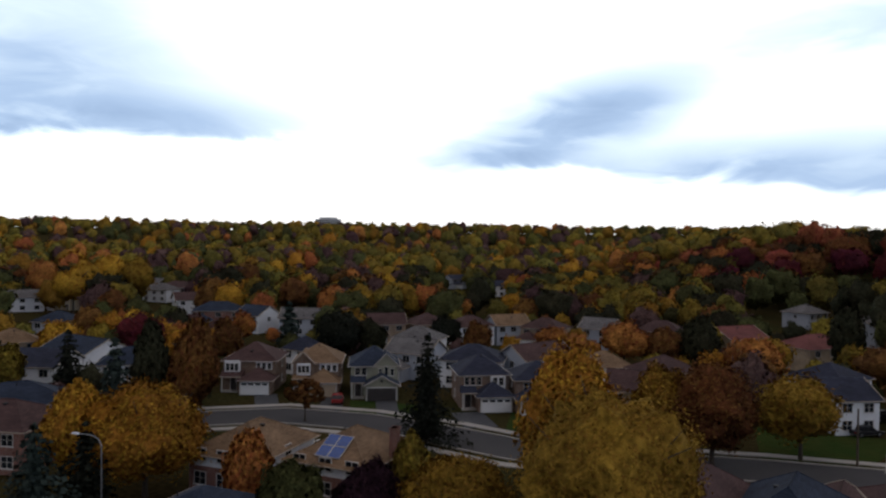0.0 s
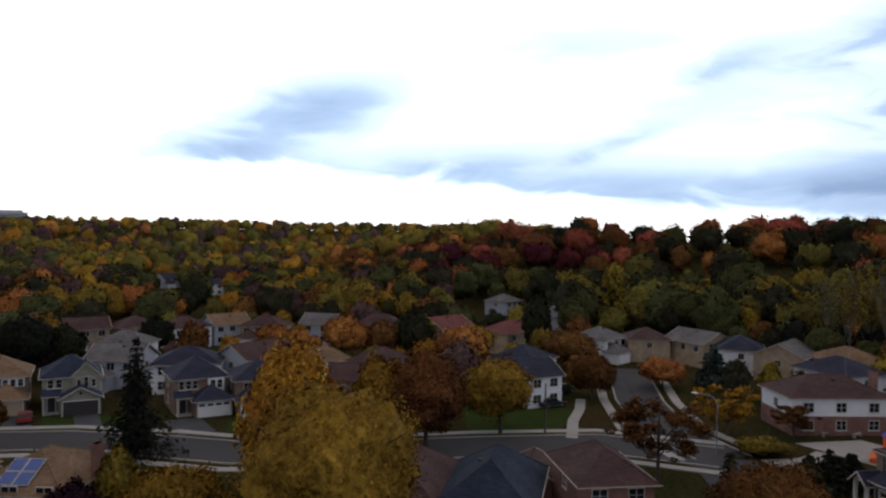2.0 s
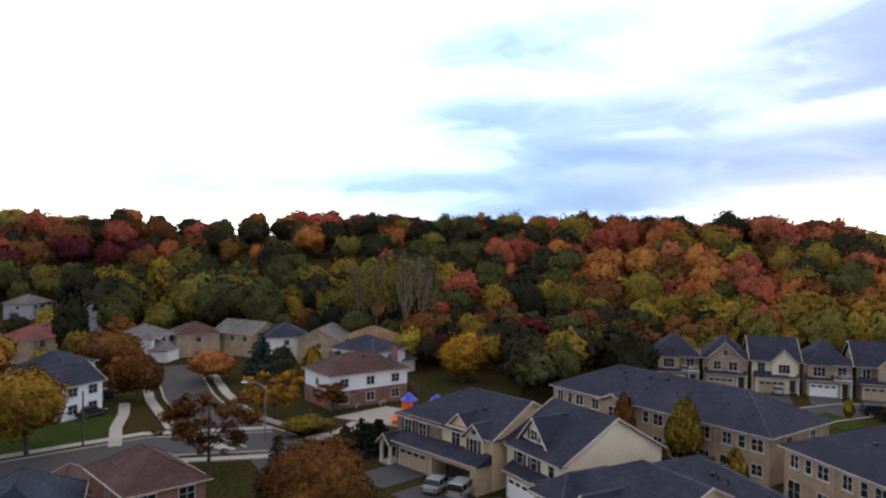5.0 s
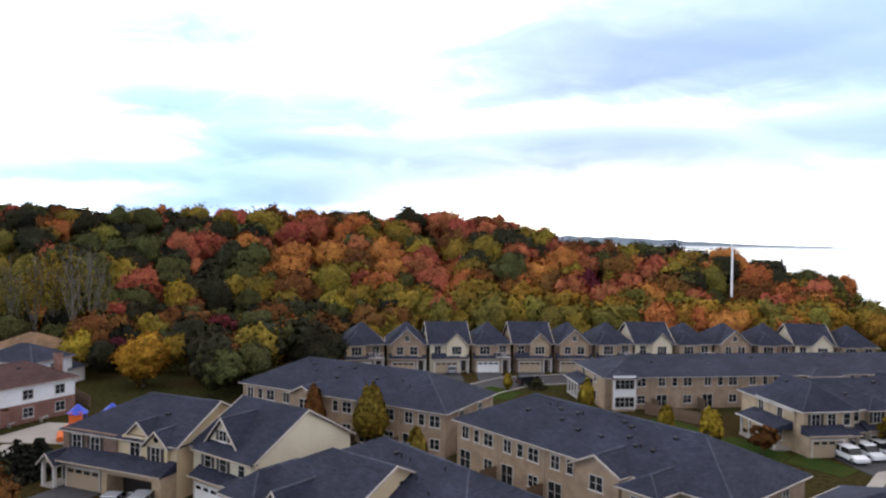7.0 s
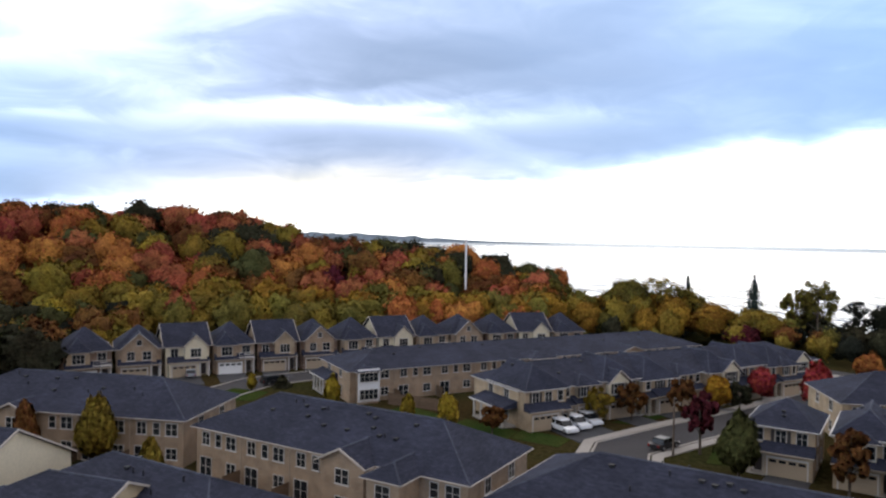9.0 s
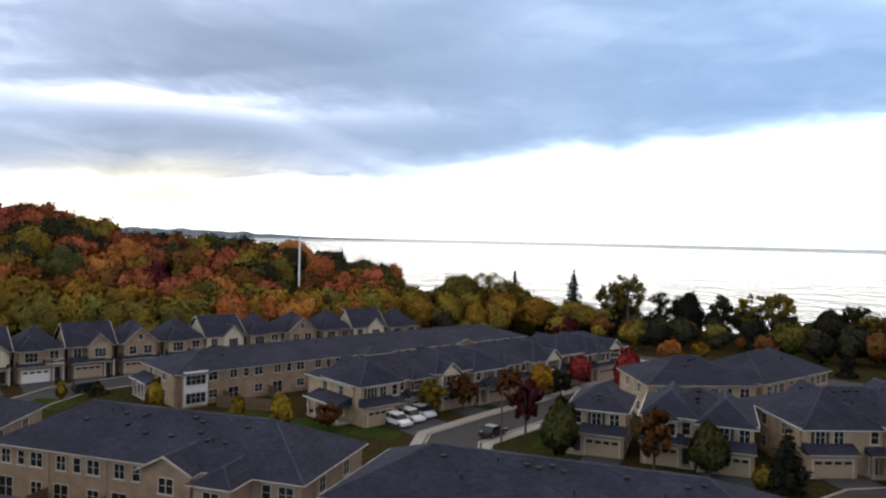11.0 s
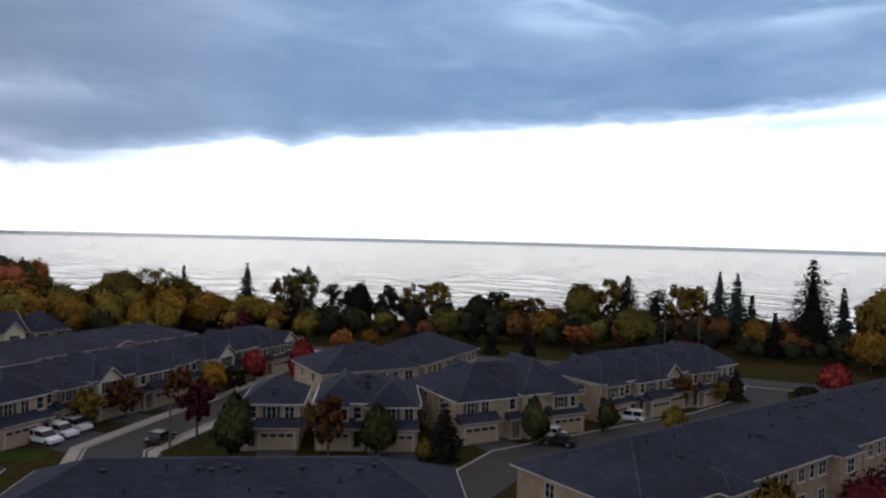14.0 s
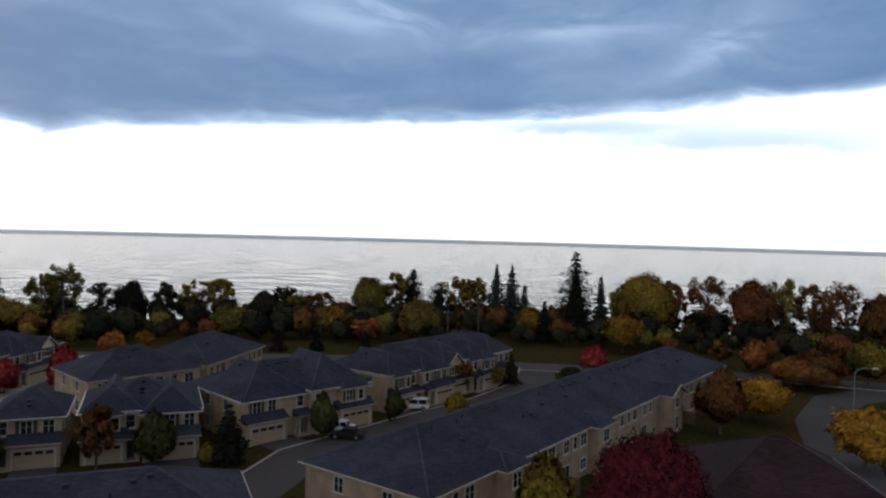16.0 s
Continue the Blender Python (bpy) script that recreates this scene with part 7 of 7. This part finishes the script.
tree(99.0, -132.0, 4.7, 3.9, "black", "conifer", 247, 3200, 0.34, "dark conifer on the lake bluff", group="bluff trees")
tree(92.1, -136.9, 4.8, 3.5, "black", "conifer", 248, 3200, 0.34, "dark conifer on the lake bluff", group="bluff trees")
tree(30.1, -203.8, 18.6, 20.9, "olive", "round", 249, 2800, 0.42, "yellow-green broad tree on the lake bluff", group="bluff trees")
tree(35.5, -200.9, 15.0, 9.6, "olive", "open", 250, 2500, 0.32, "yellow-green thin-leaved tree on the lake bluff", group="bluff trees", clear=0.25)
tree(23.4, -204.7, 16.2, 9.7, "brown", "open", 251, 2500, 0.32, "russet-brown thin-leaved tree on the lake bluff", group="bluff trees", clear=0.25)
tree(14.0, -205.5, 19.2, 13.5, "brown", "open", 252, 2500, 0.32, "russet-brown thin-leaved tree on the lake bluff", group="bluff trees", clear=0.25)
tree(2.6, -204.0, 18.3, 15.3, "brown", "round", 253, 2800, 0.42, "russet-brown broad tree on the lake bluff", group="bluff trees")
tree(-4.1, -207.0, 18.8, 10.7, "olive", "open", 254, 2500, 0.32, "yellow-green thin-leaved tree on the lake bluff", group="bluff trees", clear=0.25)
tree(-10.8, -204.7, 17.2, 11.2, "brown", "open", 255, 2500, 0.32, "russet-brown thin-leaved tree on the lake bluff", group="bluff trees", clear=0.25)
tree(-18.1, -203.2, 18.7, 14.3, "brown", "open", 256, 2500, 0.32, "russet-brown thin-leaved tree on the lake bluff", group="bluff trees", clear=0.25)
tree(-24.7, -202.5, 16.0, 9.6, "brown", "round", 257, 2800, 0.42, "russet-brown broad tree on the lake bluff", group="bluff trees")
tree(1.4, -160.0, 7.0, 6.5, "orange", "round", 258, 2800, 0.42, "orange broad tree on the lake bluff", group="bluff trees")
tree(-4.8, -149.9, 5.9, 9.8, "orange", "round", 259, 2800, 0.42, "orange broad tree on the lake bluff", group="bluff trees")
tree(-9.6, -153.7, 7.1, 10.8, "brown", "round", 260, 2800, 0.42, "russet-brown broad tree on the lake bluff", group="bluff trees")
tree(8.6, -165.8, 5.1, 5.7, "brown", "open", 261, 2500, 0.32, "russet-brown thin-leaved tree on the lake bluff", group="bluff trees", clear=0.25)
tree(-18.3, -158.9, 9.1, 8.7, "olive", "round", 262, 2800, 0.42, "yellow-green broad tree on the lake bluff", group="bluff trees")
# crowns that stand out along the brow of the hill
tree(123.9, 327.3, 14.1, 22.0, "dark", "round", 263, 1100, 0.48, "dark green broad tree on the brow of the hill", group="hilltop trees")
tree(134.8, 325.2, 16.2, 22.1, "crimson", "round", 264, 1100, 0.48, "crimson broad tree on the brow of the hill", group="hilltop trees")
tree(148.1, 311.6, 15.1, 31.0, "red", "round", 265, 1100, 0.48, "red broad tree on the brow of the hill", group="hilltop trees")
tree(170.6, 305.6, 17.7, 23.9, "brown", "round", 266, 1100, 0.48, "russet-brown broad tree on the brow of the hill", group="hilltop trees")
tree(188.2, 297.5, 18.7, 19.0, "red", "round", 267, 1100, 0.48, "red broad tree on the brow of the hill", group="hilltop trees")
tree(202.9, 285.2, 17.7, 17.0, "brown", "round", 268, 1100, 0.48, "russet-brown broad tree on the brow of the hill", group="hilltop trees")
tree(216.2, 275.2, 14.8, 22.0, "red", "round", 269, 1100, 0.48, "red broad tree on the brow of the hill", group="hilltop trees")
tree(234.9, 262.2, 16.8, 14.5, "orange", "round", 270, 1100, 0.48, "orange broad tree on the brow of the hill", group="hilltop trees")
tree(243.7, 251.2, 14.5, 20.7, "dark", "round", 271, 1100, 0.48, "dark green broad tree on the brow of the hill", group="hilltop trees")
tree(253.4, 238.5, 17.4, 25.0, "red", "round", 272, 1100, 0.48, "red broad tree on the brow of the hill", group="hilltop trees")
tree(266.6, 226.8, 15.2, 17.6, "green", "round", 273, 1100, 0.48, "green broad tree on the brow of the hill", group="hilltop trees")
tree(277.7, 213.0, 16.9, 20.7, "dark", "round", 274, 1100, 0.48, "dark green broad tree on the brow of the hill", group="hilltop trees")
tree(265.1, 220.8, 14.8, 19.8, "red", "round", 275, 1100, 0.48, "red broad tree on the brow of the hill", group="hilltop trees")
tree(275.5, 209.4, 16.2, 16.8, "brown", "round", 276, 1100, 0.48, "russet-brown broad tree on the brow of the hill", group="hilltop trees")
tree(273.5, 193.5, 10.1, 30.1, "orange", "round", 277, 1100, 0.48, "orange broad tree on the brow of the hill", group="hilltop trees")
tree(292.7, 182.6, 14.2, 34.1, "moss", "round", 278, 1100, 0.48, "moss-green broad tree on the brow of the hill", group="hilltop trees")
tree(299.0, 161.9, 11.6, 27.5, "dark", "round", 279, 1100, 0.48, "dark green broad tree on the brow of the hill", group="hilltop trees")
tree(308.2, 148.2, 16.1, 24.6, "red", "round", 280, 1100, 0.48, "red broad tree on the brow of the hill", group="hilltop trees")
tree(305.2, 138.1, 11.2, 18.1, "red", "round", 281, 1100, 0.48, "red broad tree on the brow of the hill", group="hilltop trees")
tree(324.0, 118.4, 16.9, 19.2, "brown", "round", 282, 1100, 0.48, "russet-brown broad tree on the brow of the hill", group="hilltop trees")
tree(305.0, 126.0, 7.1, 23.7, "dark", "round", 283, 1100, 0.48, "dark green broad tree on the brow of the hill", group="hilltop trees")
tree(328.6, 105.0, 13.5, 18.6, "orange", "round", 284, 1100, 0.48, "orange broad tree on the brow of the hill", group="hilltop trees")
tree(336.3, 97.0, 15.4, 22.0, "dark", "round", 285, 1100, 0.48, "dark green broad tree on the brow of the hill", group="hilltop trees")
tree(323.8, 85.9, 13.5, 21.1, "orange", "round", 286, 1100, 0.48, "orange broad tree on the brow of the hill", group="hilltop trees")
tree(336.8, 75.0, 15.1, 18.6, "red", "round", 287, 1100, 0.48, "red broad tree on the brow of the hill", group="hilltop trees")
tree(343.8, 65.4, 15.6, 14.5, "red", "round", 288, 1100, 0.48, "red broad tree on the brow of the hill", group="hilltop trees")
tree(340.9, 53.0, 13.2, 21.7, "dark", "round", 289, 1100, 0.48, "dark green broad tree on the brow of the hill", group="hilltop trees")
tree(342.9, 38.4, 14.5, 21.7, "brown", "round", 290, 1100, 0.48, "russet-brown broad tree on the brow of the hill", group="hilltop trees")
tree(343.9, 27.7, 14.1, 18.6, "dark", "round", 291, 1100, 0.48, "dark green broad tree on the brow of the hill", group="hilltop trees")
tree(339.5, 18.1, 12.5, 18.3, "olive", "round", 292, 1100, 0.48, "yellow-green broad tree on the brow of the hill", group="hilltop trees")
tree(329.9, 9.8, 6.2, 20.7, "dark", "round", 293, 1100, 0.48, "dark green broad tree on the brow of the hill", group="hilltop trees")

def poplar(x, y, h, seed, color, leaves):
    """A tall poplar that has shed most leaves: pale limbs sweeping upwards, a few tufts left among them."""
    t = thing("poplar", pose(x, y, ground_z(x, y)), "tall half-bare poplar with pale grey limbs", "tree", "poplars")
    rng = random.Random(seed)
    bm = bmesh.new()
    tips = []
    tube(bm, (0, 0, -0.3), (0, 0, h * 0.35), 0.34, 0.24, 8)
    tube(bm, (0, 0, h * 0.35), (rng.uniform(-0.5, 0.5), rng.uniform(-0.5, 0.5), h), 0.24, 0.03, 7)
    for i in range(16):
        z0 = h * rng.uniform(0.2, 0.75)
        a = i * 2.4 + rng.uniform(-0.4, 0.4)
        L = (h - z0) * rng.uniform(0.5, 0.8)
        out = L * rng.uniform(0.18, 0.36)
        mid = Vector((math.cos(a) * out * 0.7, math.sin(a) * out * 0.7, z0 + L * 0.5))
        end = Vector((math.cos(a) * out, math.sin(a) * out, z0 + L))
        tube(bm, (0, 0, z0), mid, 0.13, 0.09, 6)
        tube(bm, mid, end, 0.09, 0.02, 5)
        for q in range(3):
            b = mid.lerp(end, rng.uniform(0.1, 0.7))
            e = b + Vector((rng.uniform(-1.1, 1.1), rng.uniform(-1.1, 1.1), rng.uniform(1.0, 2.6)))
            tube(bm, b, e, 0.045, 0.012, 4)
            tips.append(e)
        tips.append(end)
    part("trunk", bm, M["grey_bark"], t)
    r2 = np.random.default_rng(seed)
    c = np.array([p[:] for p in tips])[r2.integers(len(tips), size=leaves)]
    c[:, 2] *= r2.uniform(0.62, 1.0, leaves)
    P = c + r2.normal(size=c.shape) * np.array([0.7, 0.7, 1.0])
    d = unit(r2.normal(size=P.shape))
    V = quads(P, d, 0.30, r2)
    mesh_part("crown", leafy_mesh("crown", V, np.arange(len(V)).reshape(-1, 4), np.zeros((0, 3), int), np.repeat(unit(d + np.array([0, 0, 0.8])), 4, axis=0), [LEAF[color]]), t)


poplar(128.5, 108.3, 21.9, 3, "moss", 500)
poplar(135.0, 108.2, 22.3, 4, "olive", 900)
poplar(141.1, 108.6, 20.5, 5, "olive", 1100)
poplar(135.2, 99.8, 24.1, 6, "moss", 160)
poplar(141.1, 100.1, 24.3, 7, "moss", 120)
poplar(146.5, 101.1, 20.5, 8, "moss", 300)

# ---------------------------------------------------------------- vehicles
CAR_MESHES = {}


def car(x, y, heading, paint, kind="suv", label=""):
    """A parked vehicle. heading: degrees anticlockwise from +x that its nose points to."""
    L, W, H = {"suv": (4.7, 1.9, 1.7), "sedan": (4.6, 1.82, 1.45), "pickup": (5.5, 2.0, 1.85), "van": (5.2, 2.0, 2.1)}[kind]
    t = thing("car", pose(x, y, 0.1, 0, 0, heading), label, "car", "parked cars")
    if (kind, paint) not in CAR_MESHES:
        bm = bmesh.new()
        belt = H * 0.56
        prism(bm, [(-L / 2, 0.35), (-L / 2 + 0.05, belt), (L / 2 - 1.1, belt + 0.02), (L / 2 - 0.1, belt - 0.16), (L / 2, 0.5), (L / 2 - 0.08, 0.3)], -W / 2, W / 2, "y")
        bmesh.ops.bevel(bm, geom=bm.edges[:], offset=0.07, segments=2, affect="EDGES")
        body = bm_mesh("body", bm, M[paint])
        bm = bmesh.new()
        back = {"suv": -L / 2 + 0.12, "sedan": -L / 2 + 0.9, "pickup": -0.35, "van": -L / 2 + 0.1}[kind]
        front = L / 2 - 1.15
        prism(bm, [(back, belt - 0.02), (back + 0.28, H - 0.07), (front - 0.75, H - 0.07), (front, belt - 0.02)], -W / 2 + 0.1, W / 2 - 0.1, "y")
        glass = bm_mesh("glazing", bm, M["glass"])
        bm = bmesh.new()
        prism(bm, [(back + 0.24, H - 0.1), (back + 0.34, H), (front - 0.85, H), (front - 0.7, H - 0.1)], -W / 2 + 0.14, W / 2 - 0.14, "y")
        for xx in (back + 0.2, (back + front) / 2 - 0.2):
            for s in (-1, 1):
                box(bm, xx - 0.06, xx + 0.06, s * (W / 2 - 0.11) - 0.02, s * (W / 2 - 0.11) + 0.02, belt - 0.02, H - 0.05)
        top = bm_mesh("roof_panel", bm, M[paint])
        wheel = bm_mesh("wheel", tube(bmesh.new(), (0, -0.11, 0), (0, 0.11, 0), 0.35, 0.35, 16), M["tyre"])
        rim = bm_mesh("rim", tube(bmesh.new(), (0, -0.12, 0), (0, 0.12, 0), 0.2, 0.2, 12), M["grey_metal"])
        lamp = bm_mesh("headlight", box_bm(-0.05, 0.05, -0.2, 0.2, -0.07, 0.07), M["white_paint"])
        tail = bm_mesh("tail_light", box_bm(-0.04, 0.04, -0.12, 0.12, -0.14, 0.14), M["car_red"])
        CAR_MESHES[(kind, paint)] = body, glass, top, wheel, rim, lamp, tail, belt
    body, glass, top, wheel, rim, lamp, tail, belt = CAR_MESHES[(kind, paint)]
    mesh_part("body", body, t)
    mesh_part("glazing", glass, t)
    mesh_part("roof_panel", top, t)
    for sx in (-L * 0.3, L * 0.3):
        for sy in (-W / 2 + 0.09, W / 2 - 0.09):
            w = mesh_part("wheel", wheel, t, pose(sx, sy, 0.35))
            mesh_part("rim", rim, w)
    for sy in (-1, 1):
        mesh_part("headlight", lamp, t, pose(L / 2 - 0.06, sy * (W / 2 - 0.3), belt - 0.24))
        mesh_part("tail_light", tail, t, pose(-L / 2 + 0.03, sy * (W / 2 - 0.2), belt - 0.15))
    return t


car(94.6, -35.2, 198, "car_white", "suv", "white sport utility car on the driveway")
car(96.3, -37.8, 198, "car_white", "suv", "white sport utility car on the driveway")
car(98.0, -40.2, 198, "car_white", "suv", "white sport utility car on the driveway")
car(85.4, -45.4, -62, "car_black", "sedan", "black saloon parked at the kerb")
car(48.6, -99.0, 20, "car_white", "suv", "white sport utility car before the garages")
car(52.0, -83.0, 20, "car_white", "sedan", "white saloon on the driveway")
car(49.2, -80.6, 20, "car_black", "sedan", "dark saloon on the driveway")
car(-16.8, 117.2, 95, "car_red", "sedan", "red saloon on the driveway")
car(66.8, 109.4, 20, "car_black", "suv", "dark sport utility car by white garages")
car(59.5, 100.8, 10, "car_black", "sedan", "dark saloon parked beside the lawn")
car(91.8, 137.0, 60, "car_white", "van", "white van parked at the kerb")
car(130.3, 5.3, -60, "car_black", "suv", "dark sport utility car on the court")
car(138.6, 20.6, 10, "car_silver", "sedan", "silver saloon before a garage")
car(63.6, 42.4, 8, "car_silver", "sedan", "blue-grey saloon before the open garage")
car(63.9, 39.4, 8, "car_silver", "suv", "silver sport utility car before the open garage")

# ---------------------------------------------------------------- lamps, poles, mast
def street_lamp(x, y, h, arm_turn, label="grey street lamp with a curved arm", arm=2.6):
    t = thing("street_lamp", pose(x, y, ground_z(x, y), 0, 0, arm_turn), label, "street lamp", "street lamps")
    part("pole", tube(bmesh.new(), (0, 0, -0.3), (0, 0, h - 0.9), 0.10, 0.07, 10), M["grey_metal"], t)
    bm = bmesh.new()
    pts = [(0, 0, h - 0.95), (0.35, 0, h - 0.35), (0.9, 0, h - 0.08), (arm * 0.7, 0, h), (arm, 0, h - 0.02)]
    for a, b in zip(pts, pts[1:]):
        tube(bm, a, b, 0.05, 0.05, 8)
    part("arm", bm, M["grey_metal"], t)
    bm = bmesh.new()
    prism(bm, [(arm - 0.15, h - 0.06), (arm + 0.1, h + 0.09), (arm + 0.65, h + 0.05), (arm + 0.7, h - 0.06)], -0.15, 0.15, "y")
    part("lamp_head", bm, M["white_paint"], t)


def utility_pole(x, y, h, turn=0, cross=True, label="brown wooden utility pole"):
    t = thing("utility_pole", pose(x, y, ground_z(x, y), 0, 0, turn), label, "utility pole", "utility poles")
    part("pole", tube(bmesh.new(), (0, 0, -0.3), (0, 0, h), 0.15, 0.10, 9), M["pole_wood"], t)
    if cross:
        part("crossarm", box_bm(-1.1, 1.1, -0.06, 0.06, h - 0.7, h - 0.55), M["pole_wood"], t)
        for s in (-1, 0.05, 1):
            part("insulator", tube(bmesh.new(), (s, 0, h - 0.55), (s, 0, h - 0.32), 0.05, 0.04, 7), M["grey_metal"], t)


street_lamp(66.3, 71.6, 7.4, 120)
street_lamp(-13.6, -135.0, 7.0, 185)
street_lamp(-31.5, 67.0, 8.2, 165)
utility_pole(82.3, -45.0, 7.2, 60, False, "dark slender post beside the lane")
utility_pole(50.5, 87.2, 7.0, 0, False, "dark slender post beside the pavement")
for px, py, ph in ((131, -145, 10.5), (150, -118, 10.5), (64.8, -148, 10.0), (64.8, -167, 9.5), (100, -150, 10)):
    utility_pole(px, py, ph, 35)

mast = thing("mast", pose(216.7, -48.1, ground_z(216.7, -48.1)), "tall slender white mast above the woods", "mast")
zt = 36.2 - ground_z(216.7, -48.1)
part("lower_tube", tube(bmesh.new(), (0, 0, -0.5), (0, 0, zt * 0.68), 0.34, 0.30, 12), M["white_paint"], mast)
part("upper_tube", tube(bmesh.new(), (0, 0, zt * 0.68), (0, 0, zt * 0.88), 0.20, 0.17, 10), M["white_paint"], mast)
part("spire", tube(bmesh.new(), (0, 0, zt * 0.88), (0, 0, zt), 0.12, 0.08, 8), M["grey_metal"], mast)

# ---------------------------------------------------------------- play area
play = thing("playground", pose(85.8, 61.0, 0, 0, 0, 20), "blue and orange plastic climbing frame with roofs", "playground")
for k, (x, y) in enumerate(((0, 1.2), (0, -3.0))):
    for sx in (-0.8, 0.8):
        for sy in (-0.8, 0.8):
            part("post", tube(bmesh.new(), (x + sx, y + sy, 0), (x + sx, y + sy, 3.0), 0.07, 0.07, 8), M["blue_plastic"], play)
    part("deck", box_bm(x - 0.9, x + 0.9, y - 0.9, y + 0.9, 1.35, 1.45), M["grey_metal"], play)
    bm = bmesh.new()
    bmesh.ops.create_cone(bm, cap_ends=True, segments=8, radius1=1.35, radius2=0.15, depth=1.1, matrix=pose(x, y, 3.5))
    part("canopy", bm, M["blue_plastic"], play, "blue plastic roof")
bm = bmesh.new()
for a, b in (((-0.9, 1.2, 1.6), (-1.9, 2.2, 1.3)), ((-1.9, 2.2, 1.3), (-2.4, 2.6, 0.8)), ((-2.4, 2.6, 0.8), (-3.4, 2.3, 0.35))):
    tube(bm, a, b, 0.45, 0.45, 10)
part("slide", bm, M["orange_plastic"], play, "orange tube slide")
part("panel", box_bm(-1.0, -0.9, 0.4, 2.0, 1.5, 3.2), M["orange_plastic"], play)
part("bridge", box_bm(-0.5, 0.5, -2.2, 0.4, 1.35, 1.45), M["orange_plastic"], play)
area("play_surface", [(80, 72), (90, 70), (91, 57), (82, 56)], 0.06, M["concrete"], "pale sandy play surface", "play surface")
strip("footpath", [(69.5, 66.5), (75, 65.5), (80, 67)], 2.6, 0.07, M["concrete"], "pale concrete footpath", "footpath")
strip("footpath", [(52.8, 84), (58, 92), (63, 98), (67, 104)], 1.6, 0.1, M["concrete"], "pale concrete footpath", "footpath")


def bench(x, y, turn):
    t = thing("bench", pose(x, y, 0, 0, 0, turn), "pale concrete bench near the play surface", "bench", "benches")
    part("seat", box_bm(-1, 1, -0.25, 0.25, 0.42, 0.5), M["concrete"], t)
    for s in (-0.8, 0.8):
        part("leg", box_bm(s - 0.1, s + 0.1, -0.2, 0.2, 0, 0.42), M["concrete"], t)


bench(87.4, 73.5, 15)
bench(91, 71.5, 15)

# ---------------------------------------------------------------- gardens, drives and fences
def fence(pts, h=1.8, label="brown board garden fence"):
    t = thing("fence", Matrix.Identity(4), label, "fence", "garden fences")
    for a, b in zip(pts, pts[1:]):
        screen(t, a, b, h)
        n = max(1, int((Vector(b) - Vector(a)).length / 2.4))
        for i in range(n + 1):
            q = Vector(a) + (Vector(b) - Vector(a)) * i / n
            part("fence_post", box_bm(q.x - 0.06, q.x + 0.06, q.y - 0.06, q.y + 0.06, 0, h + 0.12), M["fence"], t)
    return t


fence([(113.5, -13), (107, -22), (104, -21)])
fence([(120.5, -32), (112, -34.5)])
fence([(97, 84), (104, 77), (99, 70)])
lawn([(104, -21), (112, -16), (106, -8), (98, -14)])
lawn([(95.5, -29), (103, -23.5), (98, -18), (90, -25)])
lawn([(96.5, -30), (92.5, -27), (87.6, -32), (91, -35)])
lawn([(128, 12), (124, 6), (118, 8), (120, 16)])
lawn([(79, -47.5), (76.5, -53), (84, -58), (87, -54)])
lawn([(98.5, -44), (97, -46), (100.5, -54), (102.5, -53)])
lawn([(54, -80), (51, -88), (44, -86), (48, -77)])
lawn([(50, -92), (47, -98), (43, -95), (45, -90)])
lawn([(40, 90), (52, 87), (64, 98), (46, 106)])
lawn([(-14, 111), (-4, 108), (-3, 116), (-15, 119)])
lawn([(9, 101), (20, 97), (24, 108), (11, 112)])
drive((97.6, -33), (99.8, -40.5), 10)
drive((-31.6, 122), (-28, 123), 10)
drive((-19.8, 120.5), (-16.2, 120.8), 9)
drive((-10.8, 118.8), (-7.4, 119.2), 9)
drive((1.6, 111), (6.4, 112), 9)
drive((75, -53), (71.8, -56.3), 7)
drive((66, -63), (62, -67.2), 7, "drive")
drive((59.4, -73.4), (57.8, -78.6), 7)
drive((49.8, -95), (48, -104), 8)
for k in range(4):
    drive((101.2 + 2.6 * k, -45 - 7.4 * k), (102.8 + 2.6 * k, -49.5 - 7.4 * k), 6)

# solar panels on the tan roof
SOLAR_HOUSE = pose(-9.4, 78, 0, 0, 0, -24)
for i in range(2):
    for j in range(2):
        ly = -5.5 + 1.2 + j * 1.5
        sp = thing("solar_panel", SOLAR_HOUSE @ pose(-0.9 + i * 1.5, ly, 4.1 + (ly + 5.5) * 0.51 + 0.14, 27, 0, 0), "blue solar panel on tan shingles", "solar panel", "solar panels")
        part("cell_sheet", box_bm(-0.68, 0.68, -0.76, 0.76, 0, 0.05), M["solar"], sp)
        bm = bmesh.new()
        for a in (-0.72, 0.68):
            box(bm, a, a + 0.04, -0.8, 0.8, -0.02, 0.06)
        for b in (-0.8, 0.76):
            box(bm, -0.68, 0.68, b, b + 0.04, -0.02, 0.06)
        part("panel_frame", bm, M["trim"], sp)

# apartment block on the skyline
tower = thing("apartment_building", pose(-235, 1481, 38, 0, 0, 9), "grey apartment block on the wooded skyline", "apartment building")
wall(tower, -26, 26, 0, 18, 0, 24, "grey_siding")
wall(tower, -18, 18, 2, 16, 24, 28, "grey_siding", "upper_storey")
for r in range(6):
    part("window_band", box_bm(-25, 25, -0.15, 0.05, 4 + r * 3.2, 5.6 + r * 3.2), M["glass"], tower)
part("parapet", box_bm(-26.4, 26.4, -0.4, 18.4, 24, 24.5), M["trim"], tower)
